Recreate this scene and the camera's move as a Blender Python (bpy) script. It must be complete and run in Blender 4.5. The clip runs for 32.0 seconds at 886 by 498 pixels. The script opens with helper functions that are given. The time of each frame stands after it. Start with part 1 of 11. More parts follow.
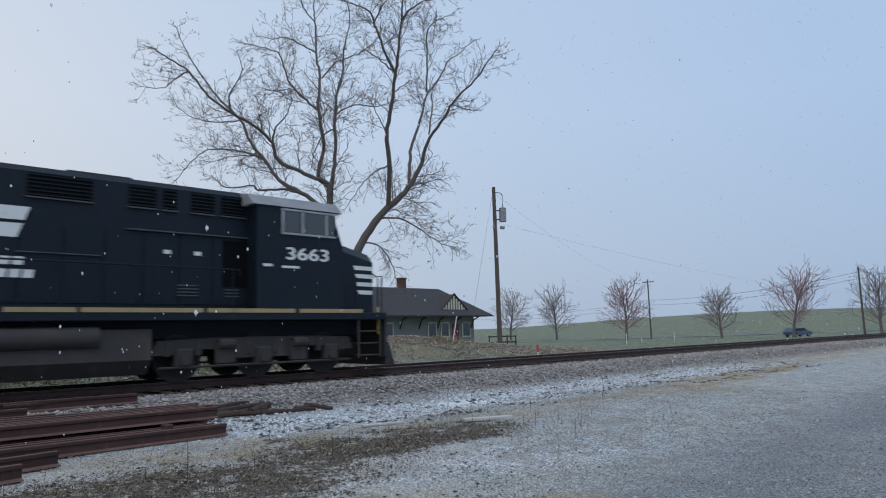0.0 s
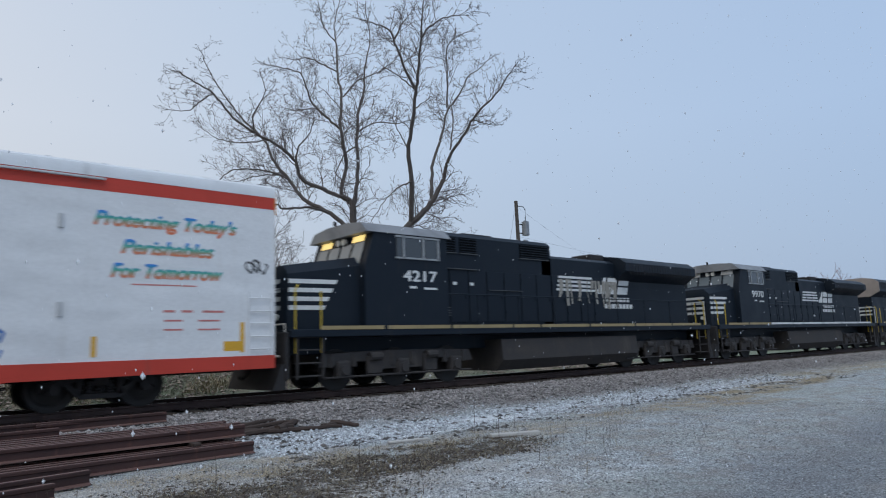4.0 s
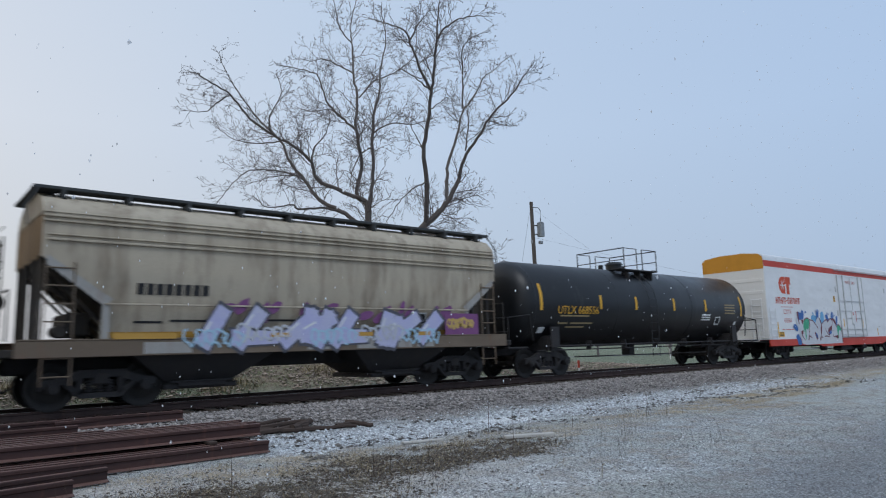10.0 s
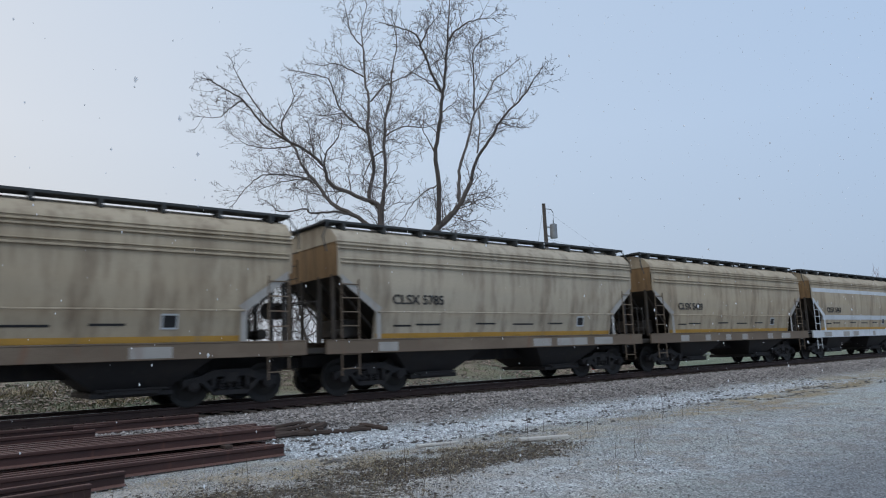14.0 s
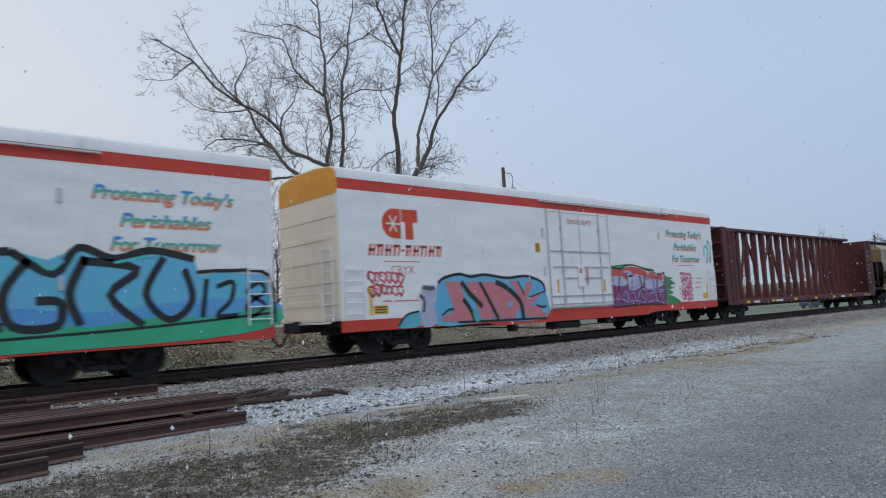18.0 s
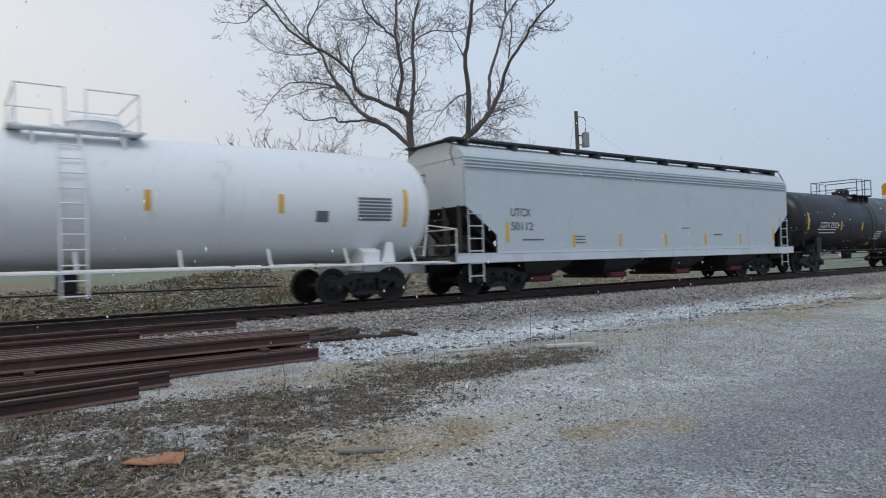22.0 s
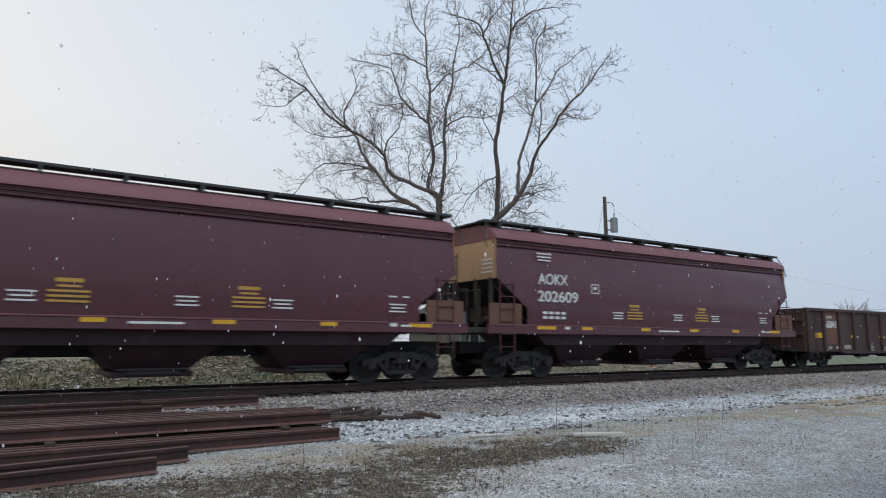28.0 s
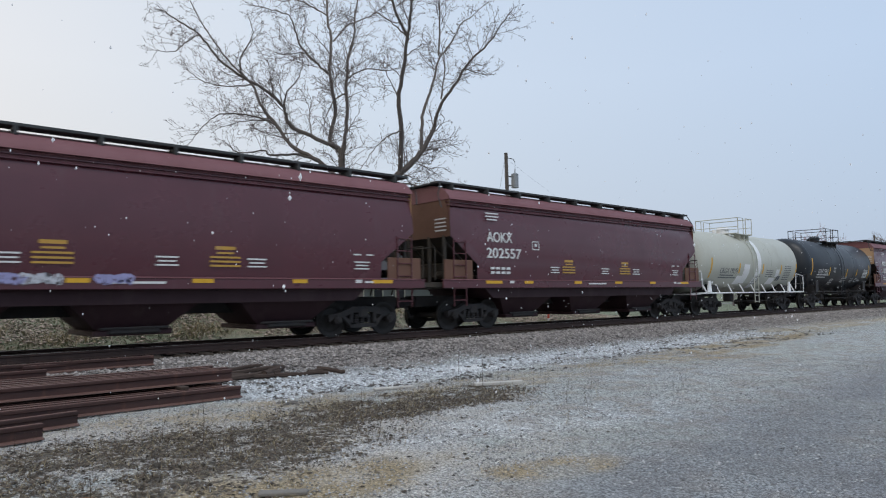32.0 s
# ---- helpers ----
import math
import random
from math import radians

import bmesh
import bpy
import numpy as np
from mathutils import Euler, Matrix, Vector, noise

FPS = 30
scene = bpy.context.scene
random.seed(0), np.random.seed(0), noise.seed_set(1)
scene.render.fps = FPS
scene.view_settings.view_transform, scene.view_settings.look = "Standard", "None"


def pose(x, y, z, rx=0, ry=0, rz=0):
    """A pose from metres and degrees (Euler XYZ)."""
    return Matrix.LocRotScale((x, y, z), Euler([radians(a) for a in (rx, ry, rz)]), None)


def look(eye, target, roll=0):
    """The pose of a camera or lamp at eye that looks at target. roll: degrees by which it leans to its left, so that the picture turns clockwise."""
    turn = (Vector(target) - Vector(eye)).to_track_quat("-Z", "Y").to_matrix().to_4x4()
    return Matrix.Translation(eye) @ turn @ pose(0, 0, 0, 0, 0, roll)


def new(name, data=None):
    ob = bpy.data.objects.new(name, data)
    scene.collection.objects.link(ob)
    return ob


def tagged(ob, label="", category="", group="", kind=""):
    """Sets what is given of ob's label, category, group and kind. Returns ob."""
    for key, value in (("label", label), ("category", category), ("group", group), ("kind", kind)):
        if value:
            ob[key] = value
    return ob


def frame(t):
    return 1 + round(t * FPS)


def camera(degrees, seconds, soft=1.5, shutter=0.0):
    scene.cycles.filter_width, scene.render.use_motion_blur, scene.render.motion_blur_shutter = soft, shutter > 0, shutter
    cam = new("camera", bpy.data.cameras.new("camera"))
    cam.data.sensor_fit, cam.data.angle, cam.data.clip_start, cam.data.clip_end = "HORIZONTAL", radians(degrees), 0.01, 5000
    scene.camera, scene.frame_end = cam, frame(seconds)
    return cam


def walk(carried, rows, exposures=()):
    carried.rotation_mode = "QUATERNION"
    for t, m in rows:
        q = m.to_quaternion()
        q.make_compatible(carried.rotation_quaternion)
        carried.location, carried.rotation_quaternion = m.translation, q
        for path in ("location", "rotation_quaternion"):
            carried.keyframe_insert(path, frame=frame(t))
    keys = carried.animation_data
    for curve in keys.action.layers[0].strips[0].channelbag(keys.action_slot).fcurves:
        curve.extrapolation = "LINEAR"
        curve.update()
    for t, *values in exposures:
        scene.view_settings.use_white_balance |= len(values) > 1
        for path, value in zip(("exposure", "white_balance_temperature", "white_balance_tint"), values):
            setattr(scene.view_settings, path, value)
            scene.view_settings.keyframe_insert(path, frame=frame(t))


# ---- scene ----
cam = camera(66.26, 32.0, soft=1.1, shutter=0.2)
RZ = 0.60          # height of the rail heads over the gravel lot
EYE = 1.646        # height of the lens over the lot
YC = 16.82         # centre line of the track
PATH = [
    (0.0, 96.86, 1.25, -42.98),
    (0.5, 97.21, 1.33, -42.78),
    (1.0, 97.56, 1.52, -42.27),
    (1.5, 97.97, 1.67, -41.71),
    (2.0, 98.20, 1.70, -41.40),
    (2.5, 98.28, 1.76, -41.18),
    (4.5, 98.13, 2.01, -40.86),
    (5.0, 98.03, 1.85, -40.75),
    (5.5, 97.90, 1.64, -40.69),
    (6.0, 97.84, 1.64, -40.64),
    (6.5, 97.86, 1.60, -40.59),
    (7.0, 97.94, 1.57, -40.49),
    (7.5, 98.00, 1.53, -40.42),
    (8.0, 98.03, 1.50, -40.31),
    (8.5, 98.08, 1.57, -40.20),
    (9.0, 98.14, 1.73, -40.02),
    (9.5, 98.22, 1.71, -39.82),
    (10.0, 98.29, 1.61, -39.69),
    (10.5, 98.27, 1.53, -39.61),
    (11.0, 98.27, 1.65, -39.50),
    (11.5, 98.37, 1.61, -39.42),
    (12.0, 98.48, 1.56, -39.27),
    (12.5, 98.60, 1.67, -39.08),
    (13.0, 98.62, 1.78, -38.86),
    (13.5, 98.60, 1.92, -38.67),
    (14.0, 98.55, 1.98, -38.55),
    (14.5, 98.52, 1.93, -38.48),
    (16.5, 96.38, 1.10, -41.23),
    (17.0, 96.10, 1.26, -41.56),
    (17.5, 96.01, 1.75, -41.56),
    (18.0, 95.43, 3.07, -41.80),
    (18.5, 94.77, 3.81, -42.13),
    (19.0, 94.53, 3.64, -42.13),
    (19.5, 94.47, 3.37, -41.97),
    (20.0, 94.34, 2.92, -41.21),
    (20.5, 93.98, 2.41, -39.93),
    (21.0, 93.20, 2.09, -38.79),
    (21.5, 91.93, 1.97, -37.23),
    (22.0, 91.02, 1.67, -36.10),
    (22.5, 91.08, 1.09, -35.91),
    (23.0, 91.53, 0.57, -36.13),
    (23.5, 91.91, 0.23, -36.46),
    (24.0, 92.12, -0.02, -36.70),
    (24.5, 92.42, -0.04, -36.78),
    (26.5, 96.42, -0.28, -35.01),
    (27.0, 97.53, -0.10, -34.09),
    (27.5, 97.85, -0.12, -33.89),
    (28.0, 97.85, -0.12, -33.96),
    (28.5, 97.72, -0.10, -34.10),
    (29.0, 97.67, -0.04, -34.17),
    (29.5, 97.64, 0.06, -34.21),
    (30.0, 97.62, 0.21, -34.24),
    (30.5, 97.45, 0.34, -34.53),
    (31.0, 96.88, 0.57, -35.77),
    (31.5, 95.67, 0.85, -38.55),
    (32.0, 94.01, 0.87, -42.03),
]
EXPOSURES = [(0.0, -0.13, 5900, 9), (1.0, -0.08, 5900, 9), (2.5, -0.05, 5900, 9), (4.5, -0.20, 5900, 9), (8.0, -0.23, 5950, 9), (9.5, -0.14, 5950, 9), (12.0, -0.10, 6000, 9), (17.0, -0.10, 6100, 9), (19.0, -0.08, 6150, 9), (21.0, -0.03, 6250, 9), (23.0, 0.02, 6380, 9), (28.0, 0.08, 6420, 9), (29.0, 0.08, 6420, 9), (30.0, -0.02, 6380, 9), (31.0, 0.05, 6420, 9), (32.0, 0.10, 6450, 10)]
walk(cam, [(t, pose(0, 0, EYE, rx, ry, rz)) for t, rx, ry, rz in PATH], EXPOSURES)


LAG = {30: -0.4, 30.5: -0.1, 31: -0.6, 31.5: -0.25}      # the run loosens a little near the end


def travel(t):
    """How far the train has gone at t seconds."""
    u = (t - 16) / 16
    return 15.3215 * t - 1.0946 * u * u - 2.0168 * u ** 3 + LAG.get(t, 0.0)


# ---- sky and sun ----
world = bpy.data.worlds.new("overcast_sky")
scene.world = world
world.use_nodes = True
nt = world.node_tree
nt.nodes.clear()


def link(tree, a, b):
    tree.links.new(a, b)


out = nt.nodes.new("ShaderNodeOutputWorld")
mixs = nt.nodes.new("ShaderNodeMixShader")
bg_sky = nt.nodes.new("ShaderNodeBackground")
bg_cloud = nt.nodes.new("ShaderNodeBackground")
sky = nt.nodes.new("ShaderNodeTexSky")
sky.sky_type = "NISHITA"
sky.sun_disc = False
sky.sun_elevation = radians(24)
sky.sun_rotation = radians(-35)
sky.air_density, sky.dust_density, sky.ozone_density = 1.5, 4.0, 1.0
bg_sky.inputs[1].default_value = 0.12
link(nt, sky.outputs[0], bg_sky.inputs[0])
tc = nt.nodes.new("ShaderNodeTexCoord")
dotn = nt.nodes.new("ShaderNodeVectorMath")
dotn.operation = "DOT_PRODUCT"
dotn.inputs[1].default_value = (0.80, -0.50, 0.55)      # clearer, bluer towards the east and overhead
link(nt, tc.outputs["Generated"], dotn.inputs[0])
rampw = nt.nodes.new("ShaderNodeValToRGB")
cloud = nt.nodes.new("ShaderNodeTexNoise")
cloud.inputs["Scale"].default_value = 1.6
cloud.inputs["Detail"].default_value = 4
link(nt, tc.outputs["Generated"], cloud.inputs["Vector"])
addn = nt.nodes.new("ShaderNodeMath")
addn.operation = "MULTIPLY_ADD"
addn.inputs[1].default_value = 0.16
link(nt, cloud.outputs[0], addn.inputs[0])
link(nt, dotn.outputs["Value"], addn.inputs[2])
mapr = nt.nodes.new("ShaderNodeMapRange")
mapr.inputs[1].default_value, mapr.inputs[2].default_value = -0.60, 0.95
link(nt, addn.outputs[0], mapr.inputs[0])
link(nt, mapr.outputs[0], rampw.inputs[0])
el = rampw.color_ramp.elements
el[0].position, el[0].color = 0.10, (0.80, 0.76, 0.725, 1)
el[1].position, el[1].color = 0.95, (0.52, 0.64, 0.82, 1)
e = el.new(0.30)
e.color = (0.76, 0.77, 0.80, 1)
e = el.new(0.58)
e.color = (0.64, 0.72, 0.83, 1)
sepz = nt.nodes.new("ShaderNodeSeparateXYZ")
link(nt, tc.outputs["Generated"], sepz.inputs[0])
lowsky = nt.nodes.new("ShaderNodeMapRange")      # an overcast sky is dimmer towards the horizon
lowsky.inputs[1].default_value, lowsky.inputs[2].default_value = 0.0, 0.30
lowsky.inputs[3].default_value, lowsky.inputs[4].default_value = 0.84, 1.0
link(nt, sepz.outputs["Z"], lowsky.inputs[0])
dim = nt.nodes.new("ShaderNodeVectorMath")
dim.operation = "SCALE"
link(nt, rampw.outputs[0], dim.inputs[0])
link(nt, lowsky.outputs[0], dim.inputs["Scale"])
link(nt, dim.outputs[0], bg_cloud.inputs[0])
bg_cloud.inputs[1].default_value = 1.0
mixs.inputs[0].default_value = 0.9
link(nt, bg_sky.outputs[0], mixs.inputs[1])
link(nt, bg_cloud.outputs[0], mixs.inputs[2])
link(nt, mixs.outputs[0], out.inputs[0])

sun = new("sun", bpy.data.lights.new("sun", "SUN"))
sun.data.energy = 1.0
sun.data.angle = radians(25)
sun.data.color = (1.0, 0.96, 0.90)
sun.matrix_world = look((-14, -24, 44), (0, 0, 0))


# ---- materials ----
MATS = {}


def node(t, kind, **inp):
    n = t.nodes.new(kind)
    for k, v in inp.items():
        n.inputs[k.replace("_", " ")].default_value = v
    return n


def base_mat(name):
    m = bpy.data.materials.new(name)
    m.use_nodes = True
    t = m.node_tree
    return m, t, t.nodes["Principled BSDF"]


def rgba(c):
    return (c[0], c[1], c[2], 1)


def mixcol(t, fac, a, b, mode="MIX"):
    n = t.nodes.new("ShaderNodeMix")
    n.data_type, n.blend_type = "RGBA", mode
    for sock, v in ((n.inputs[0], fac), (n.inputs[6], a), (n.inputs[7], b)):
        if isinstance(v, (int, float)):
            sock.default_value = v
        elif isinstance(v, tuple):
            sock.default_value = rgba(v)
        else:
            link(t, v, sock)
    return n.outputs[2]


def ramp(t, src, p0, p1):
    n = t.nodes.new("ShaderNodeMapRange")
    n.inputs[1].default_value, n.inputs[2].default_value = p0, p1
    link(t, src, n.inputs[0])
    return n.outputs[0]


def surf(name, c, rough=0.6, c2=None, scale=1.0, stretch=(1, 1, 1), amount=0.5, dirt=None, dirt_amount=0.4, bump=0.2, bump_scale=30.0, metal=0.0, glow=None, spec=0.4):
    """A worn surface: two colours in a coarse noise, dirt in streaks, a fine relief."""
    if name in MATS:
        return MATS[name]
    m, t, b = base_mat(name)
    co = t.nodes.new("ShaderNodeTexCoord").outputs["Object"]
    c2 = c2 or tuple(v * 0.75 for v in c)
    n1 = node(t, "ShaderNodeTexNoise", Scale=scale, Detail=6.0, Roughness=0.6)
    mp = t.nodes.new("ShaderNodeMapping")
    mp.inputs["Scale"].default_value = stretch
    link(t, co, mp.inputs[0])
    link(t, mp.outputs[0], n1.inputs["Vector"])
    f1 = ramp(t, n1.outputs[0], 0.62 - 0.3 * amount, 0.75)
    col = mixcol(t, f1, c, c2)
    n2 = node(t, "ShaderNodeTexNoise", Scale=bump_scale, Detail=4.0, Roughness=0.7)
    link(t, co, n2.inputs["Vector"])
    f2 = ramp(t, n2.outputs[0], 0.3, 0.8)
    col = mixcol(t, f2, col, tuple(v * 0.82 for v in c), "MIX") if amount > 0 else col
    if dirt:
        n3 = node(t, "ShaderNodeTexNoise", Scale=1.0, Detail=7.0, Roughness=0.65)
        mp3 = t.nodes.new("ShaderNodeMapping")
        mp3.inputs["Scale"].default_value = (3.0, 3.0, 0.5)
        link(t, co, mp3.inputs[0])
        link(t, mp3.outputs[0], n3.inputs["Vector"])
        f3 = ramp(t, n3.outputs[0], 0.66 - 0.3 * dirt_amount, 0.86 - 0.1 * dirt_amount)
        col = mixcol(t, f3, col, dirt)
    link(t, col, b.inputs["Base Color"])
    rr = ramp(t, n1.outputs[0], 0.2, 0.9)
    rn = t.nodes.new("ShaderNodeMapRange")
    rn.inputs[3].default_value, rn.inputs[4].default_value = max(0.05, rough - 0.12), min(1.0, rough + 0.15)
    link(t, rr, rn.inputs[0])
    link(t, rn.outputs[0], b.inputs["Roughness"])
    b.inputs["Metallic"].default_value = metal
    b.inputs["Specular IOR Level"].default_value = spec
    if bump:
        bp = t.nodes.new("ShaderNodeBump")
        bp.inputs["Strength"].default_value = bump
        bp.inputs["Distance"].default_value = 0.01
        link(t, n2.outputs[0], bp.inputs["Height"])
        link(t, bp.outputs[0], b.inputs["Normal"])
    if glow:
        b.inputs["Emission Color"].default_value = rgba(glow[:3])
        b.inputs["Emission Strength"].default_value = glow[3]
    MATS[name] = m
    return m


def panel_paint(name, c, dirt, dirt_amount=0.3, wave=0.0, rough=0.5):
    """Sheet metal paint, slightly dented between its ribs."""
    if name in MATS:
        return MATS[name]
    m = surf(name, c, rough, scale=0.7, amount=0.35, dirt=dirt, dirt_amount=dirt_amount, bump=0.0, c2=tuple(v * 0.9 for v in c), bump_scale=14.0)
    t = m.node_tree
    b = t.nodes["Principled BSDF"]
    co = t.nodes.new("ShaderNodeTexCoord").outputs["Object"]
    mp = t.nodes.new("ShaderNodeMapping")
    mp.inputs["Scale"].default_value = (1.1, 1.0, 2.4)
    link(t, co, mp.inputs[0])
    n = node(t, "ShaderNodeTexNoise", Scale=0.85, Detail=0.6)
    link(t, mp.outputs[0], n.inputs["Vector"])
    bp = t.nodes.new("ShaderNodeBump")
    bp.inputs["Strength"].default_value = wave
    bp.inputs["Distance"].default_value = 0.12
    link(t, n.outputs[0], bp.inputs["Height"])
    link(t, bp.outputs[0], b.inputs["Normal"])
    return m


BLACK = (0.012, 0.014, 0.017)
M_LOCO = surf("locomotive_black_paint", (0.0115, 0.0175, 0.027), 0.5, c2=(0.017, 0.024, 0.033), scale=0.8, dirt=(0.03, 0.03, 0.031), dirt_amount=0.22, bump=0.05, spec=0.16)
M_UNDER = surf("grimy_underframe", (0.028, 0.027, 0.029), 0.8, c2=(0.050, 0.043, 0.039), scale=2.0, dirt=(0.06, 0.052, 0.045), dirt_amount=0.25, bump=0.3)
M_UNDERL = surf("dusty_locomotive_truck", (0.042, 0.039, 0.039), 0.85, c2=(0.075, 0.064, 0.056), scale=1.6, dirt=(0.09, 0.08, 0.07), dirt_amount=0.3, bump=0.3)
M_WHEEL = surf("worn_wheel_steel", (0.022, 0.021, 0.021), 0.6, scale=3.0, bump=0.2, metal=0.3, c2=(0.04, 0.034, 0.03))
M_WHITE = surf("white_lettering", (0.72, 0.73, 0.72), 0.6, scale=3.0, amount=0.3, dirt=(0.25, 0.25, 0.25), dirt_amount=0.1, bump=0.0)
M_BLACKP = surf("black_lettering", (0.02, 0.02, 0.022), 0.6, scale=3.0, bump=0.0)
M_YELLOW = surf("reflective_yellow", (0.72, 0.40, 0.03), 0.5, scale=4.0, amount=0.3, bump=0.0)
M_YGRIP = surf("safety_yellow", (0.62, 0.45, 0.04), 0.5, scale=4.0, bump=0.0)
M_SILL = surf("tan_sill_stripe", (0.36, 0.28, 0.14), 0.6, scale=1.2, dirt=(0.12, 0.10, 0.08), dirt_amount=0.3, bump=0.0)
M_GLASS = surf("dark_cab_glass", (0.03, 0.036, 0.042), 0.06, scale=1.0, amount=0.0, bump=0.0, spec=0.9)
M_LAMP = surf("headlight_lens", (0.8, 0.8, 0.75), 0.2, bump=0.0)
M_NUMBER = surf("lit_number_board", (0.9, 0.75, 0.35), 0.4, bump=0.0, glow=(1.0, 0.70, 0.22, 1.1))
M_REEF = panel_paint("white_reefer_paint", (0.80, 0.81, 0.82), (0.64, 0.64, 0.63), 0.2, wave=0.45)
M_ROOF = surf("white_reefer_roof", (0.78, 0.80, 0.82), 0.5, scale=0.6, dirt=(0.45, 0.45, 0.45), dirt_amount=0.25, bump=0.05)
M_RED = surf("orange_red_stripe", (0.56, 0.055, 0.032), 0.55, scale=0.9, c2=(0.45, 0.05, 0.03), dirt=(0.28, 0.06, 0.04), dirt_amount=0.2, bump=0.03)
M_ORANGE = surf("orange_emblem", (0.60, 0.075, 0.025), 0.6, scale=2.0, bump=0.0)
M_YEND = surf("amber_end_panel", (0.66, 0.30, 0.025), 0.55, scale=1.0, dirt=(0.4, 0.2, 0.05), dirt_amount=0.2, bump=0.03)
M_REEFEND2 = surf("white_car_end", (0.84, 0.83, 0.80), 0.55, scale=1.0, c2=(0.80, 0.77, 0.70), dirt=(0.62, 0.55, 0.46), dirt_amount=0.15, bump=0.05)
# warm light on the cream ends is put into the base; the dirt is rust
M_REEFEND = surf("warm_lit_cream_end", (0.80, 0.74, 0.66), 0.6, scale=1.0, c2=(0.74, 0.62, 0.50), dirt=(0.58, 0.40, 0.27), dirt_amount=0.3, bump=0.05)
M_FAINT = surf("faded_red_lettering", (0.60, 0.22, 0.20), 0.6, scale=3.0, bump=0.0)
M_SEAM = surf("grey_door_hardware", (0.56, 0.57, 0.58), 0.55, scale=3.0, bump=0.05, metal=0.2)
M_TANKB = surf("black_tank_paint", (0.010, 0.011, 0.013), 0.38, c2=(0.018, 0.019, 0.021), scale=0.7, dirt=(0.05, 0.05, 0.05), dirt_amount=0.18, bump=0.04)
M_TANKN = surf("blue_black_tank_paint", (0.014, 0.018, 0.024), 0.40, c2=(0.022, 0.026, 0.032), scale=0.7, dirt=(0.06, 0.06, 0.06), dirt_amount=0.2, bump=0.04)
M_TANKW = surf("white_tank_paint", (0.80, 0.81, 0.82), 0.42, c2=(0.72, 0.73, 0.74), scale=0.6, dirt=(0.46, 0.44, 0.42), dirt_amount=0.18, bump=0.03)
M_TANKC = surf("cream_tank_paint", (0.49, 0.50, 0.44), 0.48, c2=(0.44, 0.445, 0.39), scale=0.6, dirt=(0.34, 0.31, 0.27), dirt_amount=0.22, bump=0.03)
M_TAN = surf("weathered_tan_hopper", (0.46, 0.39, 0.285), 0.7, c2=(0.34, 0.275, 0.19), scale=0.8, stretch=(1, 1, 0.25), dirt=(0.15, 0.11, 0.075), dirt_amount=0.62, bump=0.06)
M_TANG = surf("weathered_grey_hopper", (0.48, 0.42, 0.325), 0.7, c2=(0.36, 0.305, 0.23), scale=0.8, stretch=(1, 1, 0.25), dirt=(0.15, 0.115, 0.08), dirt_amount=0.62, bump=0.06)
M_STRIPE = surf("dull_white_stripe", (0.62, 0.66, 0.70), 0.65, scale=1.2, dirt=(0.33, 0.31, 0.28), dirt_amount=0.3, bump=0.0)
M_RUST = surf("rust_streaked_end", (0.30, 0.19, 0.09), 0.8, c2=(0.15, 0.09, 0.05), scale=1.4, stretch=(2, 2, 0.35), dirt=(0.06, 0.045, 0.035), dirt_amount=0.6, bump=0.1)
# near-black brown for the slope sheets, end frames and end ladders of hoppers
M_DARKEND = surf("near_black_hopper_end", (0.045, 0.04, 0.036), 0.85, c2=(0.10, 0.075, 0.05), scale=1.2, bump=0.1)
M_HOPG = panel_paint("pale_grey_hopper_paint", (0.50, 0.555, 0.585), (0.36, 0.37, 0.37), 0.22, wave=0.12, rough=0.5)
M_GATE = surf("faded_red_outlet_gate", (0.22, 0.04, 0.055), 0.7, scale=3.0, bump=0.0)
M_ROOFG = surf("sooty_running_board", (0.05, 0.055, 0.058), 0.8, scale=2.0, bump=0.2)
M_MAROON = surf("maroon_hopper_paint", (0.092, 0.022, 0.031), 0.30, c2=(0.068, 0.018, 0.025), scale=0.6, dirt=(0.10, 0.05, 0.055), dirt_amount=0.18, bump=0.04, spec=0.6)
# paler maroon of the upper parts; the sky's sheen is in the colour
M_MAROONL = surf("sky_sheen_maroon", (0.20, 0.085, 0.095), 0.65, c2=(0.14, 0.055, 0.06), scale=0.7, dirt=(0.27, 0.16, 0.16), dirt_amount=0.2, bump=0.04)
M_PRIMER = surf("tan_primer_end", (0.52, 0.34, 0.20), 0.7, c2=(0.38, 0.23, 0.125), scale=1.0, stretch=(2, 2, 0.4), dirt=(0.14, 0.07, 0.04), dirt_amount=0.26, bump=0.05)
M_BROWN = surf("brown_skirt", (0.15, 0.075, 0.05), 0.7, c2=(0.10, 0.05, 0.035), scale=1.0, dirt=(0.2, 0.12, 0.08), dirt_amount=0.3, bump=0.05)
M_GON = surf("dark_weathered_gondola", (0.052, 0.046, 0.042), 0.75, c2=(0.085, 0.065, 0.052), scale=0.9, dirt=(0.12, 0.075, 0.05), dirt_amount=0.3, bump=0.15)
M_GONB = surf("rusty_brown_gondola", (0.060, 0.036, 0.034), 0.75, c2=(0.095, 0.05, 0.04), scale=0.9, dirt=(0.13, 0.085, 0.06), dirt_amount=0.35, bump=0.15)
M_COAL = surf("black_blue_gondola", (0.018, 0.020, 0.027), 0.6, c2=(0.035, 0.033, 0.034), scale=0.9, dirt=(0.11, 0.05, 0.025), dirt_amount=0.28, bump=0.1)
M_COALSILL = surf("grey_side_sill", (0.07, 0.07, 0.074), 0.7, scale=1.2, bump=0.05)
M_BEAMCAR = surf("oxide_red_beam_car", (0.095, 0.024, 0.026), 0.65, c2=(0.065, 0.02, 0.02), scale=1.0, dirt=(0.14, 0.075, 0.065), dirt_amount=0.25, bump=0.06)
